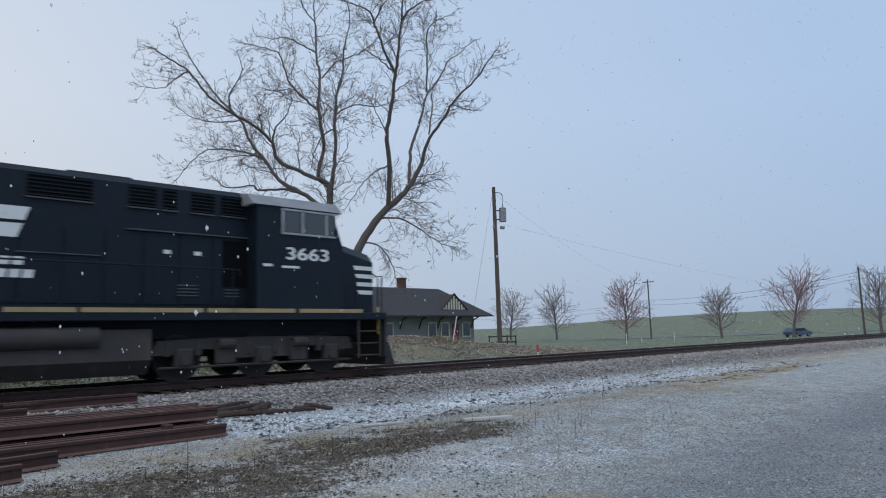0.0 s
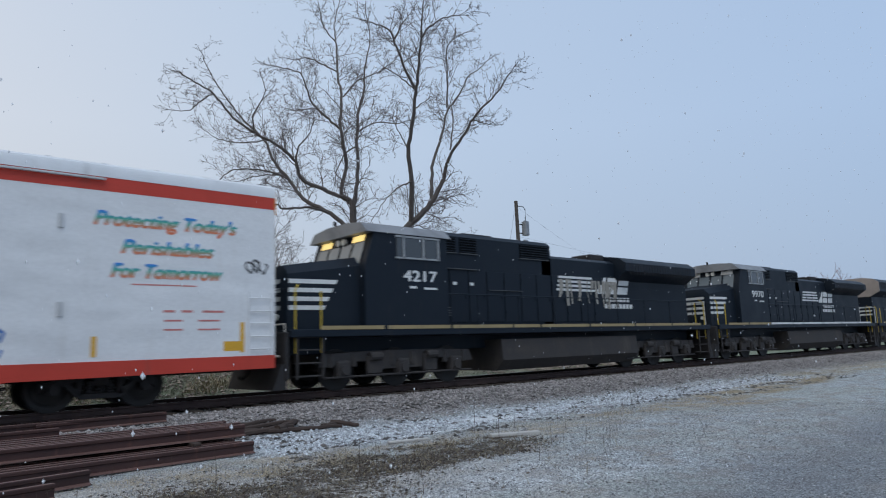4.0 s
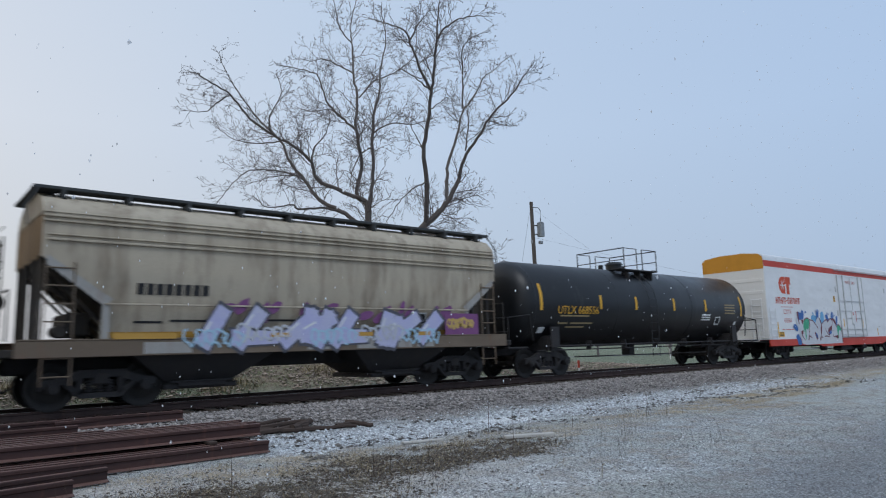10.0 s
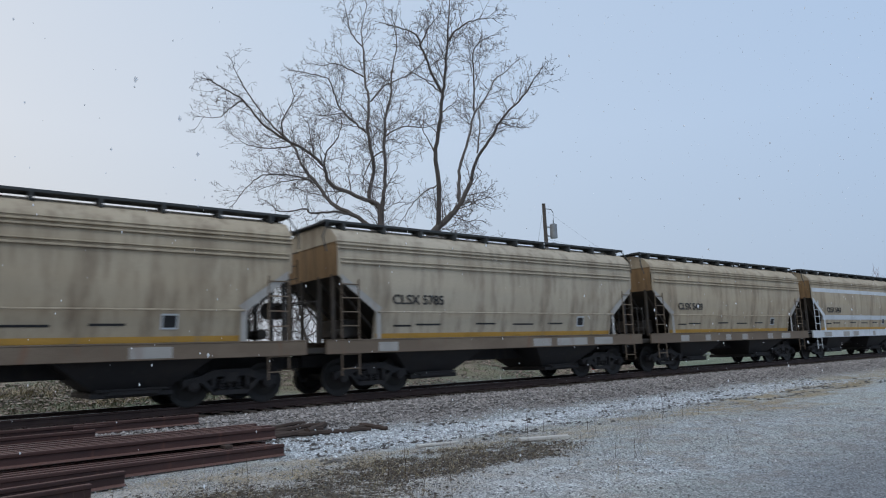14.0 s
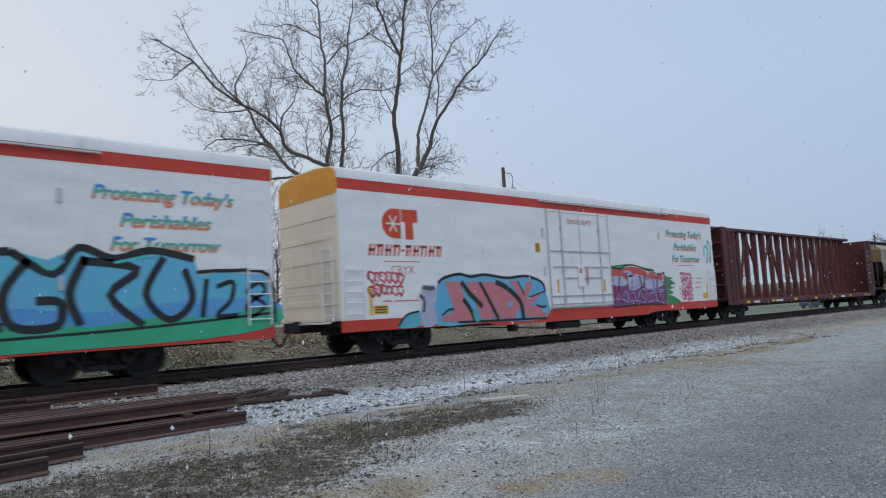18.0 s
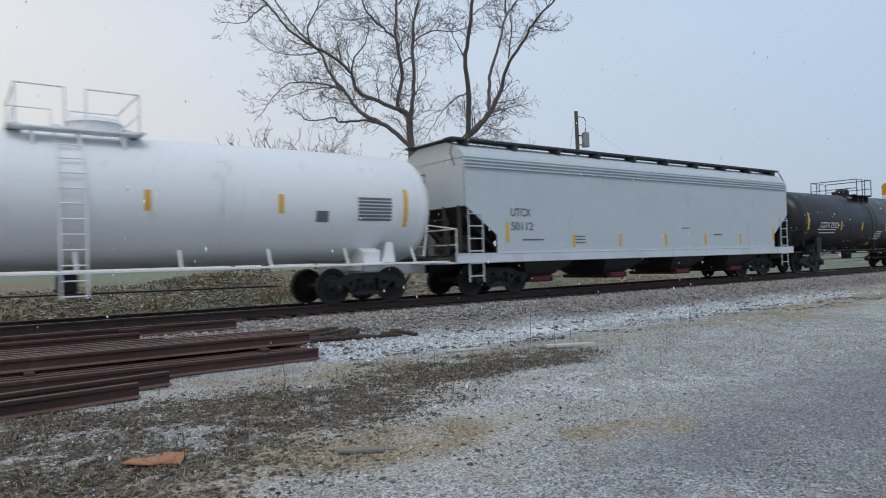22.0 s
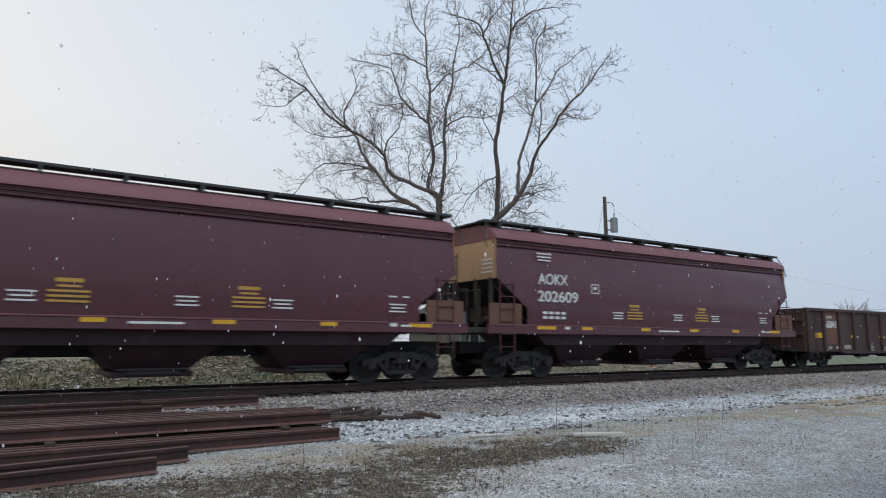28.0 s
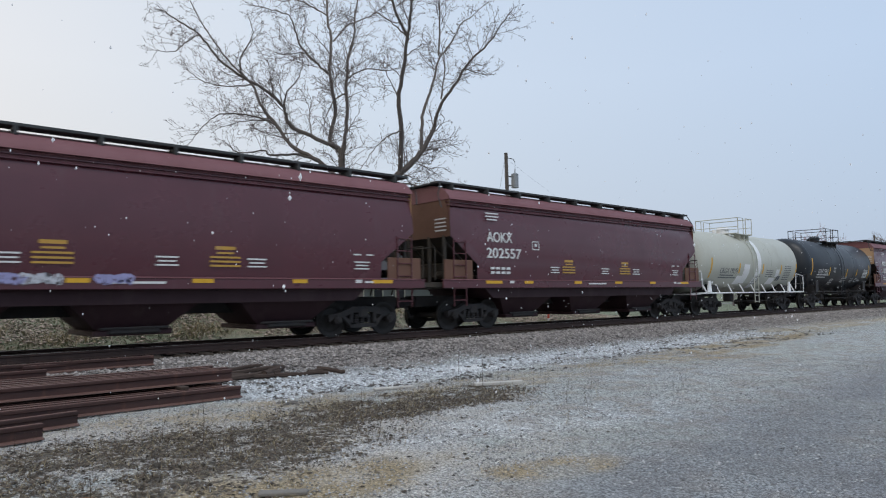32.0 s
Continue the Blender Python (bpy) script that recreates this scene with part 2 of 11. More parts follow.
M_RAIL = surf("rusty_rail", (0.050, 0.031, 0.028), 0.75, c2=(0.030, 0.021, 0.021), scale=2.5, dirt=(0.09, 0.05, 0.035), dirt_amount=0.3, bump=0.25)
M_RAILTOP = surf("worn_rail_head", (0.36, 0.35, 0.34), 0.35, metal=0.8, scale=6.0, stretch=(0.1, 1, 1), bump=0.02)
M_STACK = surf("purple_brown_old_rail", (0.046, 0.021, 0.018), 0.6, c2=(0.026, 0.014, 0.014), scale=3.0, stretch=(0.3, 1, 1), dirt=(0.14, 0.06, 0.04), dirt_amount=0.3, bump=0.2)
M_TIE = surf("creosoted_tie", (0.055, 0.043, 0.034), 0.9, c2=(0.09, 0.075, 0.062), scale=3.0, stretch=(1, 0.2, 1), bump=0.5)
M_PLATE = surf("orange_rust_plate", (0.40, 0.19, 0.10), 0.85, c2=(0.27, 0.13, 0.08), scale=6.0, bump=0.3)
M_WOOD = surf("grey_weathered_wood", (0.21, 0.20, 0.185), 0.85, c2=(0.14, 0.13, 0.12), scale=4.0, stretch=(0.3, 3, 3), bump=0.5)
M_POLE = surf("grey_brown_pole_wood", (0.115, 0.10, 0.088), 0.9, c2=(0.075, 0.064, 0.055), scale=4.0, stretch=(3, 3, 0.2), bump=0.4)
M_GALV = surf("grey_transformer_steel", (0.30, 0.32, 0.34), 0.5, scale=3.0, bump=0.05, metal=0.3)
M_WIRE = surf("black_wire", (0.05, 0.055, 0.06), 0.7, scale=3.0, bump=0.0)
M_BARK = surf("grey_bark", (0.125, 0.108, 0.098), 0.95, c2=(0.18, 0.16, 0.145), scale=2.0, stretch=(2, 2, 0.5), bump=0.6, bump_scale=12.0)
M_TWIG = surf("bare_twig", (0.155, 0.132, 0.128), 0.95, c2=(0.19, 0.165, 0.16), scale=2.0, bump=0.0)
# paler than the near bark and twigs: distance haze is mixed into these colours
M_TRUNKF = surf("hazed_far_trunk", (0.17, 0.155, 0.155), 0.95, c2=(0.22, 0.20, 0.20), scale=1.0, bump=0.0)
M_TWIGF = surf("hazed_far_twig", (0.30, 0.275, 0.28), 0.95, c2=(0.34, 0.31, 0.315), scale=1.0, bump=0.0)
M_TWIGP = surf("hazed_reddish_twig", (0.34, 0.25, 0.265), 0.95, c2=(0.30, 0.235, 0.245), scale=1.0, bump=0.0)
M_SHINGLE = surf("dark_roof_shingle", (0.050, 0.048, 0.052), 0.85, c2=(0.07, 0.065, 0.066), scale=2.0, bump=0.4, bump_scale=8.0)
M_STUCCO = surf("grey_green_station_wall", (0.20, 0.21, 0.20), 0.8, c2=(0.16, 0.165, 0.16), scale=1.5, bump=0.2)
M_TRIM = surf("cream_trim", (0.55, 0.52, 0.42), 0.7, scale=2.0, bump=0.05)
M_DKTRIM = surf("dark_brown_trim", (0.05, 0.038, 0.034), 0.75, scale=2.0, bump=0.05)
M_BRICK = surf("dark_chimney_brick", (0.11, 0.06, 0.05), 0.85, scale=3.0, bump=0.3)
M_DEADGRASS = surf("dead_straw", (0.33, 0.275, 0.17), 0.9, c2=(0.22, 0.18, 0.115), scale=3.0, bump=0.0)
M_BRUSH = surf("dull_brown_brush", (0.28, 0.25, 0.20), 0.95, c2=(0.38, 0.34, 0.285), scale=0.8, bump=0.0)
M_BROWNW = surf("dry_brown_weed", (0.075, 0.054, 0.038), 0.95, c2=(0.12, 0.09, 0.062), scale=2.0, bump=0.0)
M_GREENB = surf("rough_green_growth", (0.23, 0.25, 0.155), 0.95, c2=(0.33, 0.32, 0.225), scale=0.8, bump=0.0)
M_STONE = surf("ballast_stone", (0.31, 0.285, 0.27), 0.9, c2=(0.17, 0.152, 0.142), scale=9.0, bump=0.4)
M_GRAVEL = surf("pale_blue_gravel", (0.56, 0.585, 0.61), 0.8, c2=(0.36, 0.375, 0.39), scale=9.0, bump=0.3)
M_ASPH = surf("wet_road_asphalt", (0.16, 0.165, 0.17), 0.6, scale=0.5, bump=0.2)
M_SNOW = surf("falling_snow", (0.9, 0.92, 0.95), 0.7, scale=3.0, amount=0.0, bump=0.0)
M_CARBLUE = surf("dark_blue_car_paint", (0.10, 0.14, 0.22), 0.3, scale=1.0, amount=0.2, bump=0.0)
M_TYRE = surf("black_tyre", (0.02, 0.02, 0.02), 0.9, bump=0.2)
M_POSTW = surf("white_marker_post", (0.7, 0.7, 0.68), 0.6, bump=0.05)
M_POSTR = surf("red_marker_band", (0.5, 0.08, 0.05), 0.6, bump=0.05)
M_BANKLEAF = surf("pinkish_bank_leaves", (0.32, 0.265, 0.22), 0.95, c2=(0.24, 0.19, 0.15), scale=6.0, bump=0.0)
M_LEAF = surf("brown_leaf_litter", (0.085, 0.07, 0.056), 0.95, c2=(0.06, 0.05, 0.042), scale=6.0, bump=0.0)
M_DEBRIS = surf("wet_debris_and_rail_shadow", (0.10, 0.092, 0.085), 0.8, c2=(0.06, 0.055, 0.052), scale=6.0, bump=0.0)
M_LOTSTONE = surf("small_grey_lot_stone", (0.33, 0.335, 0.345), 0.85, c2=(0.24, 0.24, 0.245), scale=9.0, bump=0.2)
_t = M_SNOW.node_tree
_tr = _t.nodes.new("ShaderNodeBsdfTranslucent")
_tr.inputs[0].default_value = (0.95, 0.96, 0.98, 1)
_mx = _t.nodes.new("ShaderNodeMixShader")
_mx.inputs[0].default_value = 0.7
link(_t, _t.nodes["Principled BSDF"].outputs[0], _mx.inputs[1])
link(_t, _tr.outputs[0], _mx.inputs[2])
link(_t, _mx.outputs[0], _t.nodes["Material Output"].inputs[0])
for _m, _lo, _hi in ((M_STONE, 0.4, 1.5), (M_GRAVEL, 0.45, 1.5), (M_LEAF, 0.3, 2.6), (M_DEBRIS, 0.5, 1.8), (M_BANKLEAF, 0.4, 1.5), (M_LOTSTONE, 0.4, 1.75), (M_BRUSH, 0.5, 1.7), (M_DEADGRASS, 0.6, 1.4)):
    _t = _m.node_tree
    _g = _t.nodes.new("ShaderNodeNewGeometry")
    _b = _t.nodes["Principled BSDF"]
    _src = _b.inputs["Base Color"].links[0].from_socket
    _hs = _t.nodes.new("ShaderNodeHueSaturation")
    _v = _t.nodes.new("ShaderNodeMapRange")
    _v.inputs[3].default_value, _v.inputs[4].default_value = _lo, _hi
    link(_t, _g.outputs["Random Per Island"], _v.inputs[0])
    link(_t, _v.outputs[0], _hs.inputs["Value"])
    link(_t, _src, _hs.inputs["Color"])
    link(_t, _hs.outputs[0], _b.inputs["Base Color"])


_t = M_STACK.node_tree
_o = _t.nodes.new("ShaderNodeObjectInfo")
_b = _t.nodes["Principled BSDF"]
_src = _b.inputs["Base Color"].links[0].from_socket
_hs = _t.nodes.new("ShaderNodeHueSaturation")
_v = _t.nodes.new("ShaderNodeMapRange")
_v.inputs[3].default_value, _v.inputs[4].default_value = 0.7, 1.5
link(_t, _o.outputs["Random"], _v.inputs[0])
link(_t, _v.outputs[0], _hs.inputs["Value"])
link(_t, _src, _hs.inputs["Color"])
link(_t, _hs.outputs[0], _b.inputs["Base Color"])


# ---- mesh building ----
class Mesh:
    """Collects vertices and faces."""

    def __init__(self):
        self.v, self.f, self.cuts = [], [], []

    def add(self, verts, faces, m=None):
        o = len(self.v)
        self.cuts.append((o, len(self.f)))
        if m is not None:
            verts = [tuple(m @ Vector(p)) for p in verts]
        self.v.extend(verts)
        self.f.extend([tuple(i + o for i in f) for f in faces])
        return self

    def box(self, c, s, ch=0.0, m=None):
        x, y, z = s[0] / 2, s[1] / 2, s[2] / 2
        ch = min(ch, x * 0.45, y * 0.45, z * 0.45)
        if ch <= 0:
            vs = [(c[0] + i * x, c[1] + j * y, c[2] + k * z) for i in (-1, 1) for j in (-1, 1) for k in (-1, 1)]
            return self.add(vs, [(0, 1, 3, 2), (4, 6, 7, 5), (0, 4, 5, 1), (2, 3, 7, 6), (0, 2, 6, 4), (1, 5, 7, 3)], m)
        vs, ix = [], {}
        for i in (-1, 1):
            for j in (-1, 1):
                for k in (-1, 1):
                    for a in range(3):
                        q = [i * (x - ch), j * (y - ch), k * (z - ch)]
                        q[a] = (i * x, j * y, k * z)[a]
                        ix[i, j, k, a] = len(vs)
                        vs.append((c[0] + q[0], c[1] + q[1], c[2] + q[2]))
        fs = []
        sg = (-1, 1)
        for i in sg:
            o = [ix[i, j, k, 0] for j, k in ((-1, -1), (1, -1), (1, 1), (-1, 1))]
            fs.append(tuple(o if i > 0 else o[::-1]))
            o = [ix[j, i, k, 1] for j, k in ((-1, -1), (1, -1), (1, 1), (-1, 1))]
            fs.append(tuple(o if i < 0 else o[::-1]))
            o = [ix[j, k, i, 2] for j, k in ((-1, -1), (1, -1), (1, 1), (-1, 1))]
            fs.append(tuple(o if i > 0 else o[::-1]))
            for j in sg:
                fs.append((ix[i, j, -1, 0], ix[i, j, 1, 0], ix[i, j, 1, 1], ix[i, j, -1, 1]))
                fs.append((ix[i, -1, j, 0], ix[i, 1, j, 0], ix[i, 1, j, 2], ix[i, -1, j, 2]))
                fs.append((ix[-1, i, j, 1], ix[1, i, j, 1], ix[1, i, j, 2], ix[-1, i, j, 2]))
                for k in sg:
                    fs.append((ix[i, j, k, 0], ix[i, j, k, 1], ix[i, j, k, 2]))
        return self.add(vs, fs, m)

    def prism(self, poly, a0, a1, axis="x", m=None):
        """A polygon run along an axis: (y, z) along x, (x, z) along y, (x, y) along z."""
        n = len(poly)

        def at(p, a):
            return {"x": (a, p[0], p[1]), "y": (p[0], a, p[1]), "z": (p[0], p[1], a)}[axis]
        vs = [at(p, a0) for p in poly] + [at(p, a1) for p in poly]
        fs = [tuple(range(n)), tuple(range(2 * n - 1, n - 1, -1))]
        fs += [(i, i + n, (i + 1) % n + n, (i + 1) % n) for i in range(n)]
        return self.add(vs, fs, m)

    def cyl(self, p0, p1, r0, r1=None, n=10, cap=True, m=None):
        r1 = r0 if r1 is None else r1
        p0, p1 = Vector(p0), Vector(p1)
        d = (p1 - p0).normalized()
        a = d.orthogonal().normalized()
        b = d.cross(a)
        vs = []
        for p, r in ((p0, r0), (p1, r1)):
            for i in range(n):
                w = 2 * math.pi * i / n
                vs.append(tuple(p + r * (math.cos(w) * a + math.sin(w) * b)))
        fs = [(i, (i + 1) % n, (i + 1) % n + n, i + n) for i in range(n)]
        if cap:
            fs += [tuple(range(n - 1, -1, -1)), tuple(range(n, 2 * n))]
        return self.add(vs, fs, m)

    def tube(self, pts, r, n=6, taper=None, m=None):
        """A round bar along a line of points."""
        pts = [Vector(p) for p in pts]
        vs, fs = [], []
        last = None
        for i, p in enumerate(pts):
            d = (pts[min(i + 1, len(pts) - 1)] - pts[max(i - 1, 0)]).normalized()
            if last is None:
                a = d.orthogonal().normalized()
            else:
                a = (last - d * last.dot(d))
                a = a.normalized() if a.length > 1e-6 else d.orthogonal().normalized()
            last = a
            b = d.cross(a)
            rr = r if taper is None else r + (taper - r) * i / (len(pts) - 1)
            for k in range(n):
                w = 2 * math.pi * k / n
                vs.append(tuple(p + rr * (math.cos(w) * a + math.sin(w) * b)))
            if i:
                o = (i - 1) * n
                fs += [(o + k, o + (k + 1) % n, o + n + (k + 1) % n, o + n + k) for k in range(n)]
        o = (len(pts) - 1) * n
        fs += [tuple(range(n - 1, -1, -1)), tuple(range(o, o + n))]
        return self.add(vs, fs, m)

    def loft(self, rings, cap=True, m=None):
        """Skins rings of equally many points."""
        n = len(rings[0])
        vs = [tuple(p) for r in rings for p in r]
        fs = []
        for i in range(len(rings) - 1):
            o = i * n
            fs += [(o + k, o + (k + 1) % n, o + n + (k + 1) % n, o + n + k) for k in range(n)]
        if cap:
            o = (len(rings) - 1) * n
            fs += [tuple(range(n - 1, -1, -1)), tuple(range(o, o + n))]
        return self.add(vs, fs, m)

    def lathe(self, prof, axis_y0=0.0, n=20, c=(0, 0, 0)):
        """Turns (distance along y, radius) round the y axis."""
        rings = [[(c[0] + r * math.cos(2 * math.pi * k / n), c[1] + y, c[2] + r * math.sin(2 * math.pi * k / n)) for k in range(n)] for y, r in prof]
        return self.loft(rings)

    def data(self, name, mat, smooth=35):
        me = bpy.data.meshes.new(name)
        me.from_pydata(self.v, [], self.f)
        bm = bmesh.new()
        bm.from_mesh(me)
        bmesh.ops.recalc_face_normals(bm, faces=bm.faces)
        bm.to_mesh(me)
        bm.free()
        me.materials.append(mat)
        if smooth:
            me.shade_smooth()
            me.set_sharp_from_angle(angle=radians(smooth))
        return me


def pieces(ms, gap=0.012):
    """The builder's shapes, gathered where they touch."""
    ends_ = ms.cuts[1:] + [(len(ms.v), len(ms.f))]
    boxes = []
    for (v0, f0), (v1, f1) in zip(ms.cuts, ends_):
        a = np.array(ms.v[v0:v1])
        boxes.append((a.min(0) - gap, a.max(0) + gap))
    n = len(boxes)
    lo, hi = np.array([b[0] for b in boxes]), np.array([b[1] for b in boxes])
    root = list(range(n))

    def find(i):
        while root[i] != i:
            i = root[i]
        return i
    for i in range(n - 1):
        hit = np.all((lo[i] <= hi[i + 1:]) & (hi[i] >= lo[i + 1:]), axis=1)
        for k in np.nonzero(hit)[0]:
            root[find(i + 1 + int(k))] = find(i)
    sets = {}
    for i in range(n):
        sets.setdefault(find(i), []).append(i)
    out = []
    for idx in sets.values():
        q = Mesh()
        for i in idx:
            v0, f0 = ms.cuts[i]
            v1, f1 = ends_[i]
            q.add(ms.v[v0:v1], [tuple(k - v0 for k in f) for f in ms.f[f0:f1]])
        out.append(q)
    return out


def part(name, ms, material, parent, label="", smooth=35, whole=False, each=False):
    """Links a mesh under its thing; shapes that stand apart become parts of their own."""
    if isinstance(ms, bpy.types.Mesh):
        group_ = [ms]
    elif whole or len(ms.cuts) < 2:
        group_ = [ms.data(name, material, smooth)]
    else:
        group_ = [q.data(name, material, smooth) for q in pieces(ms, -9.0 if each else 0.012)]
    first = None
    for me in group_:
        ob = new(name, me)
        ob.parent = parent
        if label:
            ob["label"] = label
        first = first or ob
    return first


def thing(name, label, category, group="", m=None, kind=""):
    ob = new(name)
    ob.empty_display_size = 0.3
    if m is not None:
        ob.matrix_basis = m
    return tagged(ob, label, category, group, kind)


def letters(text, height, width=None, shear=0.0, depth=0.004, bold=0.0):
    """Writing in the x-z plane that reads from -y, standing on its baseline, centred on x."""
    cu = bpy.data.curves.new("writing", "FONT")
    cu.body, cu.size, cu.shear, cu.align_x, cu.extrude = text, height / 0.7, shear, "CENTER", depth / 2
    ob = bpy.data.objects.new("writing", cu)
    scene.collection.objects.link(ob)
    bpy.context.view_layer.update()
    me = bpy.data.meshes.new_from_object(ob.evaluated_get(bpy.context.evaluated_depsgraph_get()))
    bpy.data.objects.remove(ob)
    bpy.data.curves.remove(cu)
    xs = [v.co.x for v in me.vertices]
    k = width / (max(xs) - min(xs)) if width else 1.0
    me.transform(Matrix.Rotation(radians(90), 4, "X") @ Matrix.Diagonal((k, 1, 1, 1)))
    if bold:
        bm = bmesh.new()
        for i, (dx, dz) in enumerate(((-1, 0), (1, 0), (0, 1), (0, -1), (0, 0))):
            c = me.copy()
            c.transform(Matrix.Translation((dx * bold, -0.0007 * i, dz * bold * 0.6)))
            bm.from_mesh(c)
            bpy.data.meshes.remove(c)
        bm.to_mesh(me)
        bm.free()
    return me


def write(parent, name, text, x, y, z, height, mat, width=None, shear=0.0, bold=0.0, label=""):
    me = letters(text, height, width, shear, bold=bold)
    me.materials.clear()
    me.materials.append(mat)
    ob = part(name, me, mat, parent, label)
    ob.matrix_basis = pose(x, y, z)
    return ob


def bars(parent, name, rects, y, mat, label="", lean=0.0, curve=None):
    """Flat painted marks on a side, each a part: (x, z, width, height)."""
    for x, z, w, h in rects:
        s = lean * h
        y0, y1 = (y + curve(z), y + curve(z + h)) if curve else (y, y)
        ms = Mesh().add([(x - w / 2, y0, z), (x + w / 2, y0, z), (x + w / 2 + s, y1, z + h), (x - w / 2 + s, y1, z + h),
                         (x - w / 2, y0 + 0.003, z), (x + w / 2, y0 + 0.003, z), (x + w / 2 + s, y1 + 0.003, z + h), (x - w / 2 + s, y1 + 0.003, z + h)],
                        [(0, 1, 2, 3), (7, 6, 5, 4), (0, 4, 5, 1), (1, 5, 6, 2), (2, 6, 7, 3), (3, 7, 4, 0)])
        part(name, ms, mat, parent, label, smooth=0)


def glide(pts, k=4):
    """A smooth line through points, k steps between two of them."""
    out = []
    n = len(pts)
    for i in range(n - 1):
        p0, p1, p2, p3 = pts[max(i - 1, 0)], pts[i], pts[i + 1], pts[min(i + 2, n - 1)]
        for j in range(k):
            v = j / k
            out.append(0.5 * ((2 * p1) + (p2 - p0) * v + (2 * p0 - 5 * p1 + 4 * p2 - p3) * v * v + (3 * p1 - p0 - 3 * p2 + p3) * v ** 3))
    out.append(pts[-1].copy())
    return out


def ribbon(ms, pts, w, y):
    """A flat painted stroke of width w along (x, z) points."""
    n = len(pts)
    top, bot = [], []
    for i, (x, z) in enumerate(pts):
        x0, z0 = pts[max(i - 1, 0)]
        x1, z1 = pts[min(i + 1, n - 1)]
        d = math.hypot(x1 - x0, z1 - z0) or 1
        nx, nz = -(z1 - z0) / d, (x1 - x0) / d
        top.append((x + nx * w / 2, y, z + nz * w / 2))
        bot.append((x - nx * w / 2, y, z - nz * w / 2))
    fs = [(i, i + 1, n + i + 1, n + i) for i in range(n - 1)]
    ms.add(top + bot, fs)


def spray(name, second=None):
    """Sprayed paint, faded into a second colour in clouds."""
    c = SPRAYS[name]
    c2 = SPRAYS[second] if second else tuple(v * 0.75 for v in c)
    m = surf(name + ("_" + second if second else "") + "_spray_paint", c, 0.5, scale=1.7, amount=1.2 if second else 0.5, bump=0.0, c2=c2)
    return m


SPRAYS = dict(black=(0.02, 0.022, 0.026), teal=(0.10, 0.42, 0.47), pink=(0.62, 0.10, 0.26), blue=(0.05, 0.16, 0.46), sky=(0.16, 0.42, 0.70), lavender=(0.33, 0.33, 0.56),
              green=(0.05, 0.28, 0.10), lime=(0.20, 0.38, 0.05), white=(0.72, 0.74, 0.76), grey=(0.20, 0.19, 0.22), yellow=(0.66, 0.58, 0.12), purple=(0.20, 0.07, 0.20),
              salmon=(0.55, 0.17, 0.18), seagreen=(0.06, 0.45, 0.28), lightgrey=(0.55, 0.57, 0.62), ochre=(0.55, 0.38, 0.12), red=(0.55, 0.06, 0.08), paleblue=(0.40, 0.60, 0.75), rust=(0.15, 0.062, 0.030), chalk=(0.17, 0.155, 0.145), moss=(0.10, 0.13, 0.05), tag=(0.09, 0.09, 0.11), lilac=(0.44, 0.44, 0.72), wine=(0.16, 0.02, 0.04), rose=(0.58, 0.24, 0.32), orangered=(0.62, 0.16, 0.08), plum=(0.28, 0.04, 0.16), aqua=(0.10, 0.55, 0.55), skyblue=(0.09, 0.30, 0.62))


STROKES = {
    "M": [[(0, 0), (0.10, 1), (0.5, 0.3), (0.9, 1), (1, 0)]], "E": [[(1, 1), (0.05, 1), (0, 0), (1, 0)], [(0.05, 0.52), (0.8, 0.52)]],
    "G": [[(1, 0.92), (0.25, 1), (0, 0.5), (0.2, 0), (1, 0.02), (1, 0.45), (0.55, 0.45)]], "R": [[(0, 0), (0, 1), (0.8, 1), (1, 0.75), (0.75, 0.5), (0, 0.48)], [(0.4, 0.5), (1, 0)]],
    "N": [[(0, 0), (0, 1), (1, 0), (1, 1)]], "D": [[(0, 0), (0, 1), (0.6, 1), (1, 0.62), (1, 0.38), (0.6, 0), (0, 0)]], "K": [[(0, 0), (0, 1)], [(1, 1), (0.1, 0.5), (1, 0)]],
    "C": [[(1, 0.85), (0.35, 1), (0, 0.6), (0, 0.4), (0.35, 0), (1, 0.12)]], "A": [[(0, 0), (0.5, 1), (1, 0)], [(0.2, 0.38), (0.8, 0.38)]], "H": [[(0, 0), (0, 1)], [(1, 0), (1, 1)], [(0, 0.5), (1, 0.55)]],
    "O": [[(0.5, 1), (0.1, 0.8), (0, 0.4), (0.3, 0), (0.75, 0.02), (1, 0.4), (0.9, 0.85), (0.5, 1)]], "S": [[(1, 0.95), (0.15, 1), (0, 0.7), (1, 0.35), (0.85, 0), (0, 0.06)]],
    "T": [[(0, 1), (1, 0.96)], [(0.5, 1), (0.45, 0)]], "I": [[(0.5, 0), (0.55, 1)]], "L": [[(0.1, 1), (0, 0), (0.9, 0.05)]], "W": [[(0, 1), (0.25, 0), (0.5, 0.6), (0.75, 0), (1, 1)]], "8": [[(0.5, 1), (0.1, 0.75), (0.9, 0.3), (0.5, 0), (0.1, 0.3), (0.9, 0.75), (0.5, 1)]]}


def slab(ms, a, b, w, y, cap=0.4, skew=0.0):
    """One fat straight stroke with square ends."""
    dx, dz = b[0] - a[0], b[1] - a[1]
    d = math.hypot(dx, dz) or 1
    dx, dz = dx / d, dz / d
    nx, nz = -dz * w / 2, dx * w / 2
    ax, az, bx, bz = a[0] - dx * w * cap, a[1] - dz * w * cap, b[0] + dx * w * cap, b[1] + dz * w * cap
    k = 1 + skew
    ms.add([(ax + nx, y, az + nz), (ax - nx, y, az - nz), (bx - nx * k, y, bz - nz * k), (bx + nx * k, y, bz + nz * k)], [(0, 1, 2, 3)])


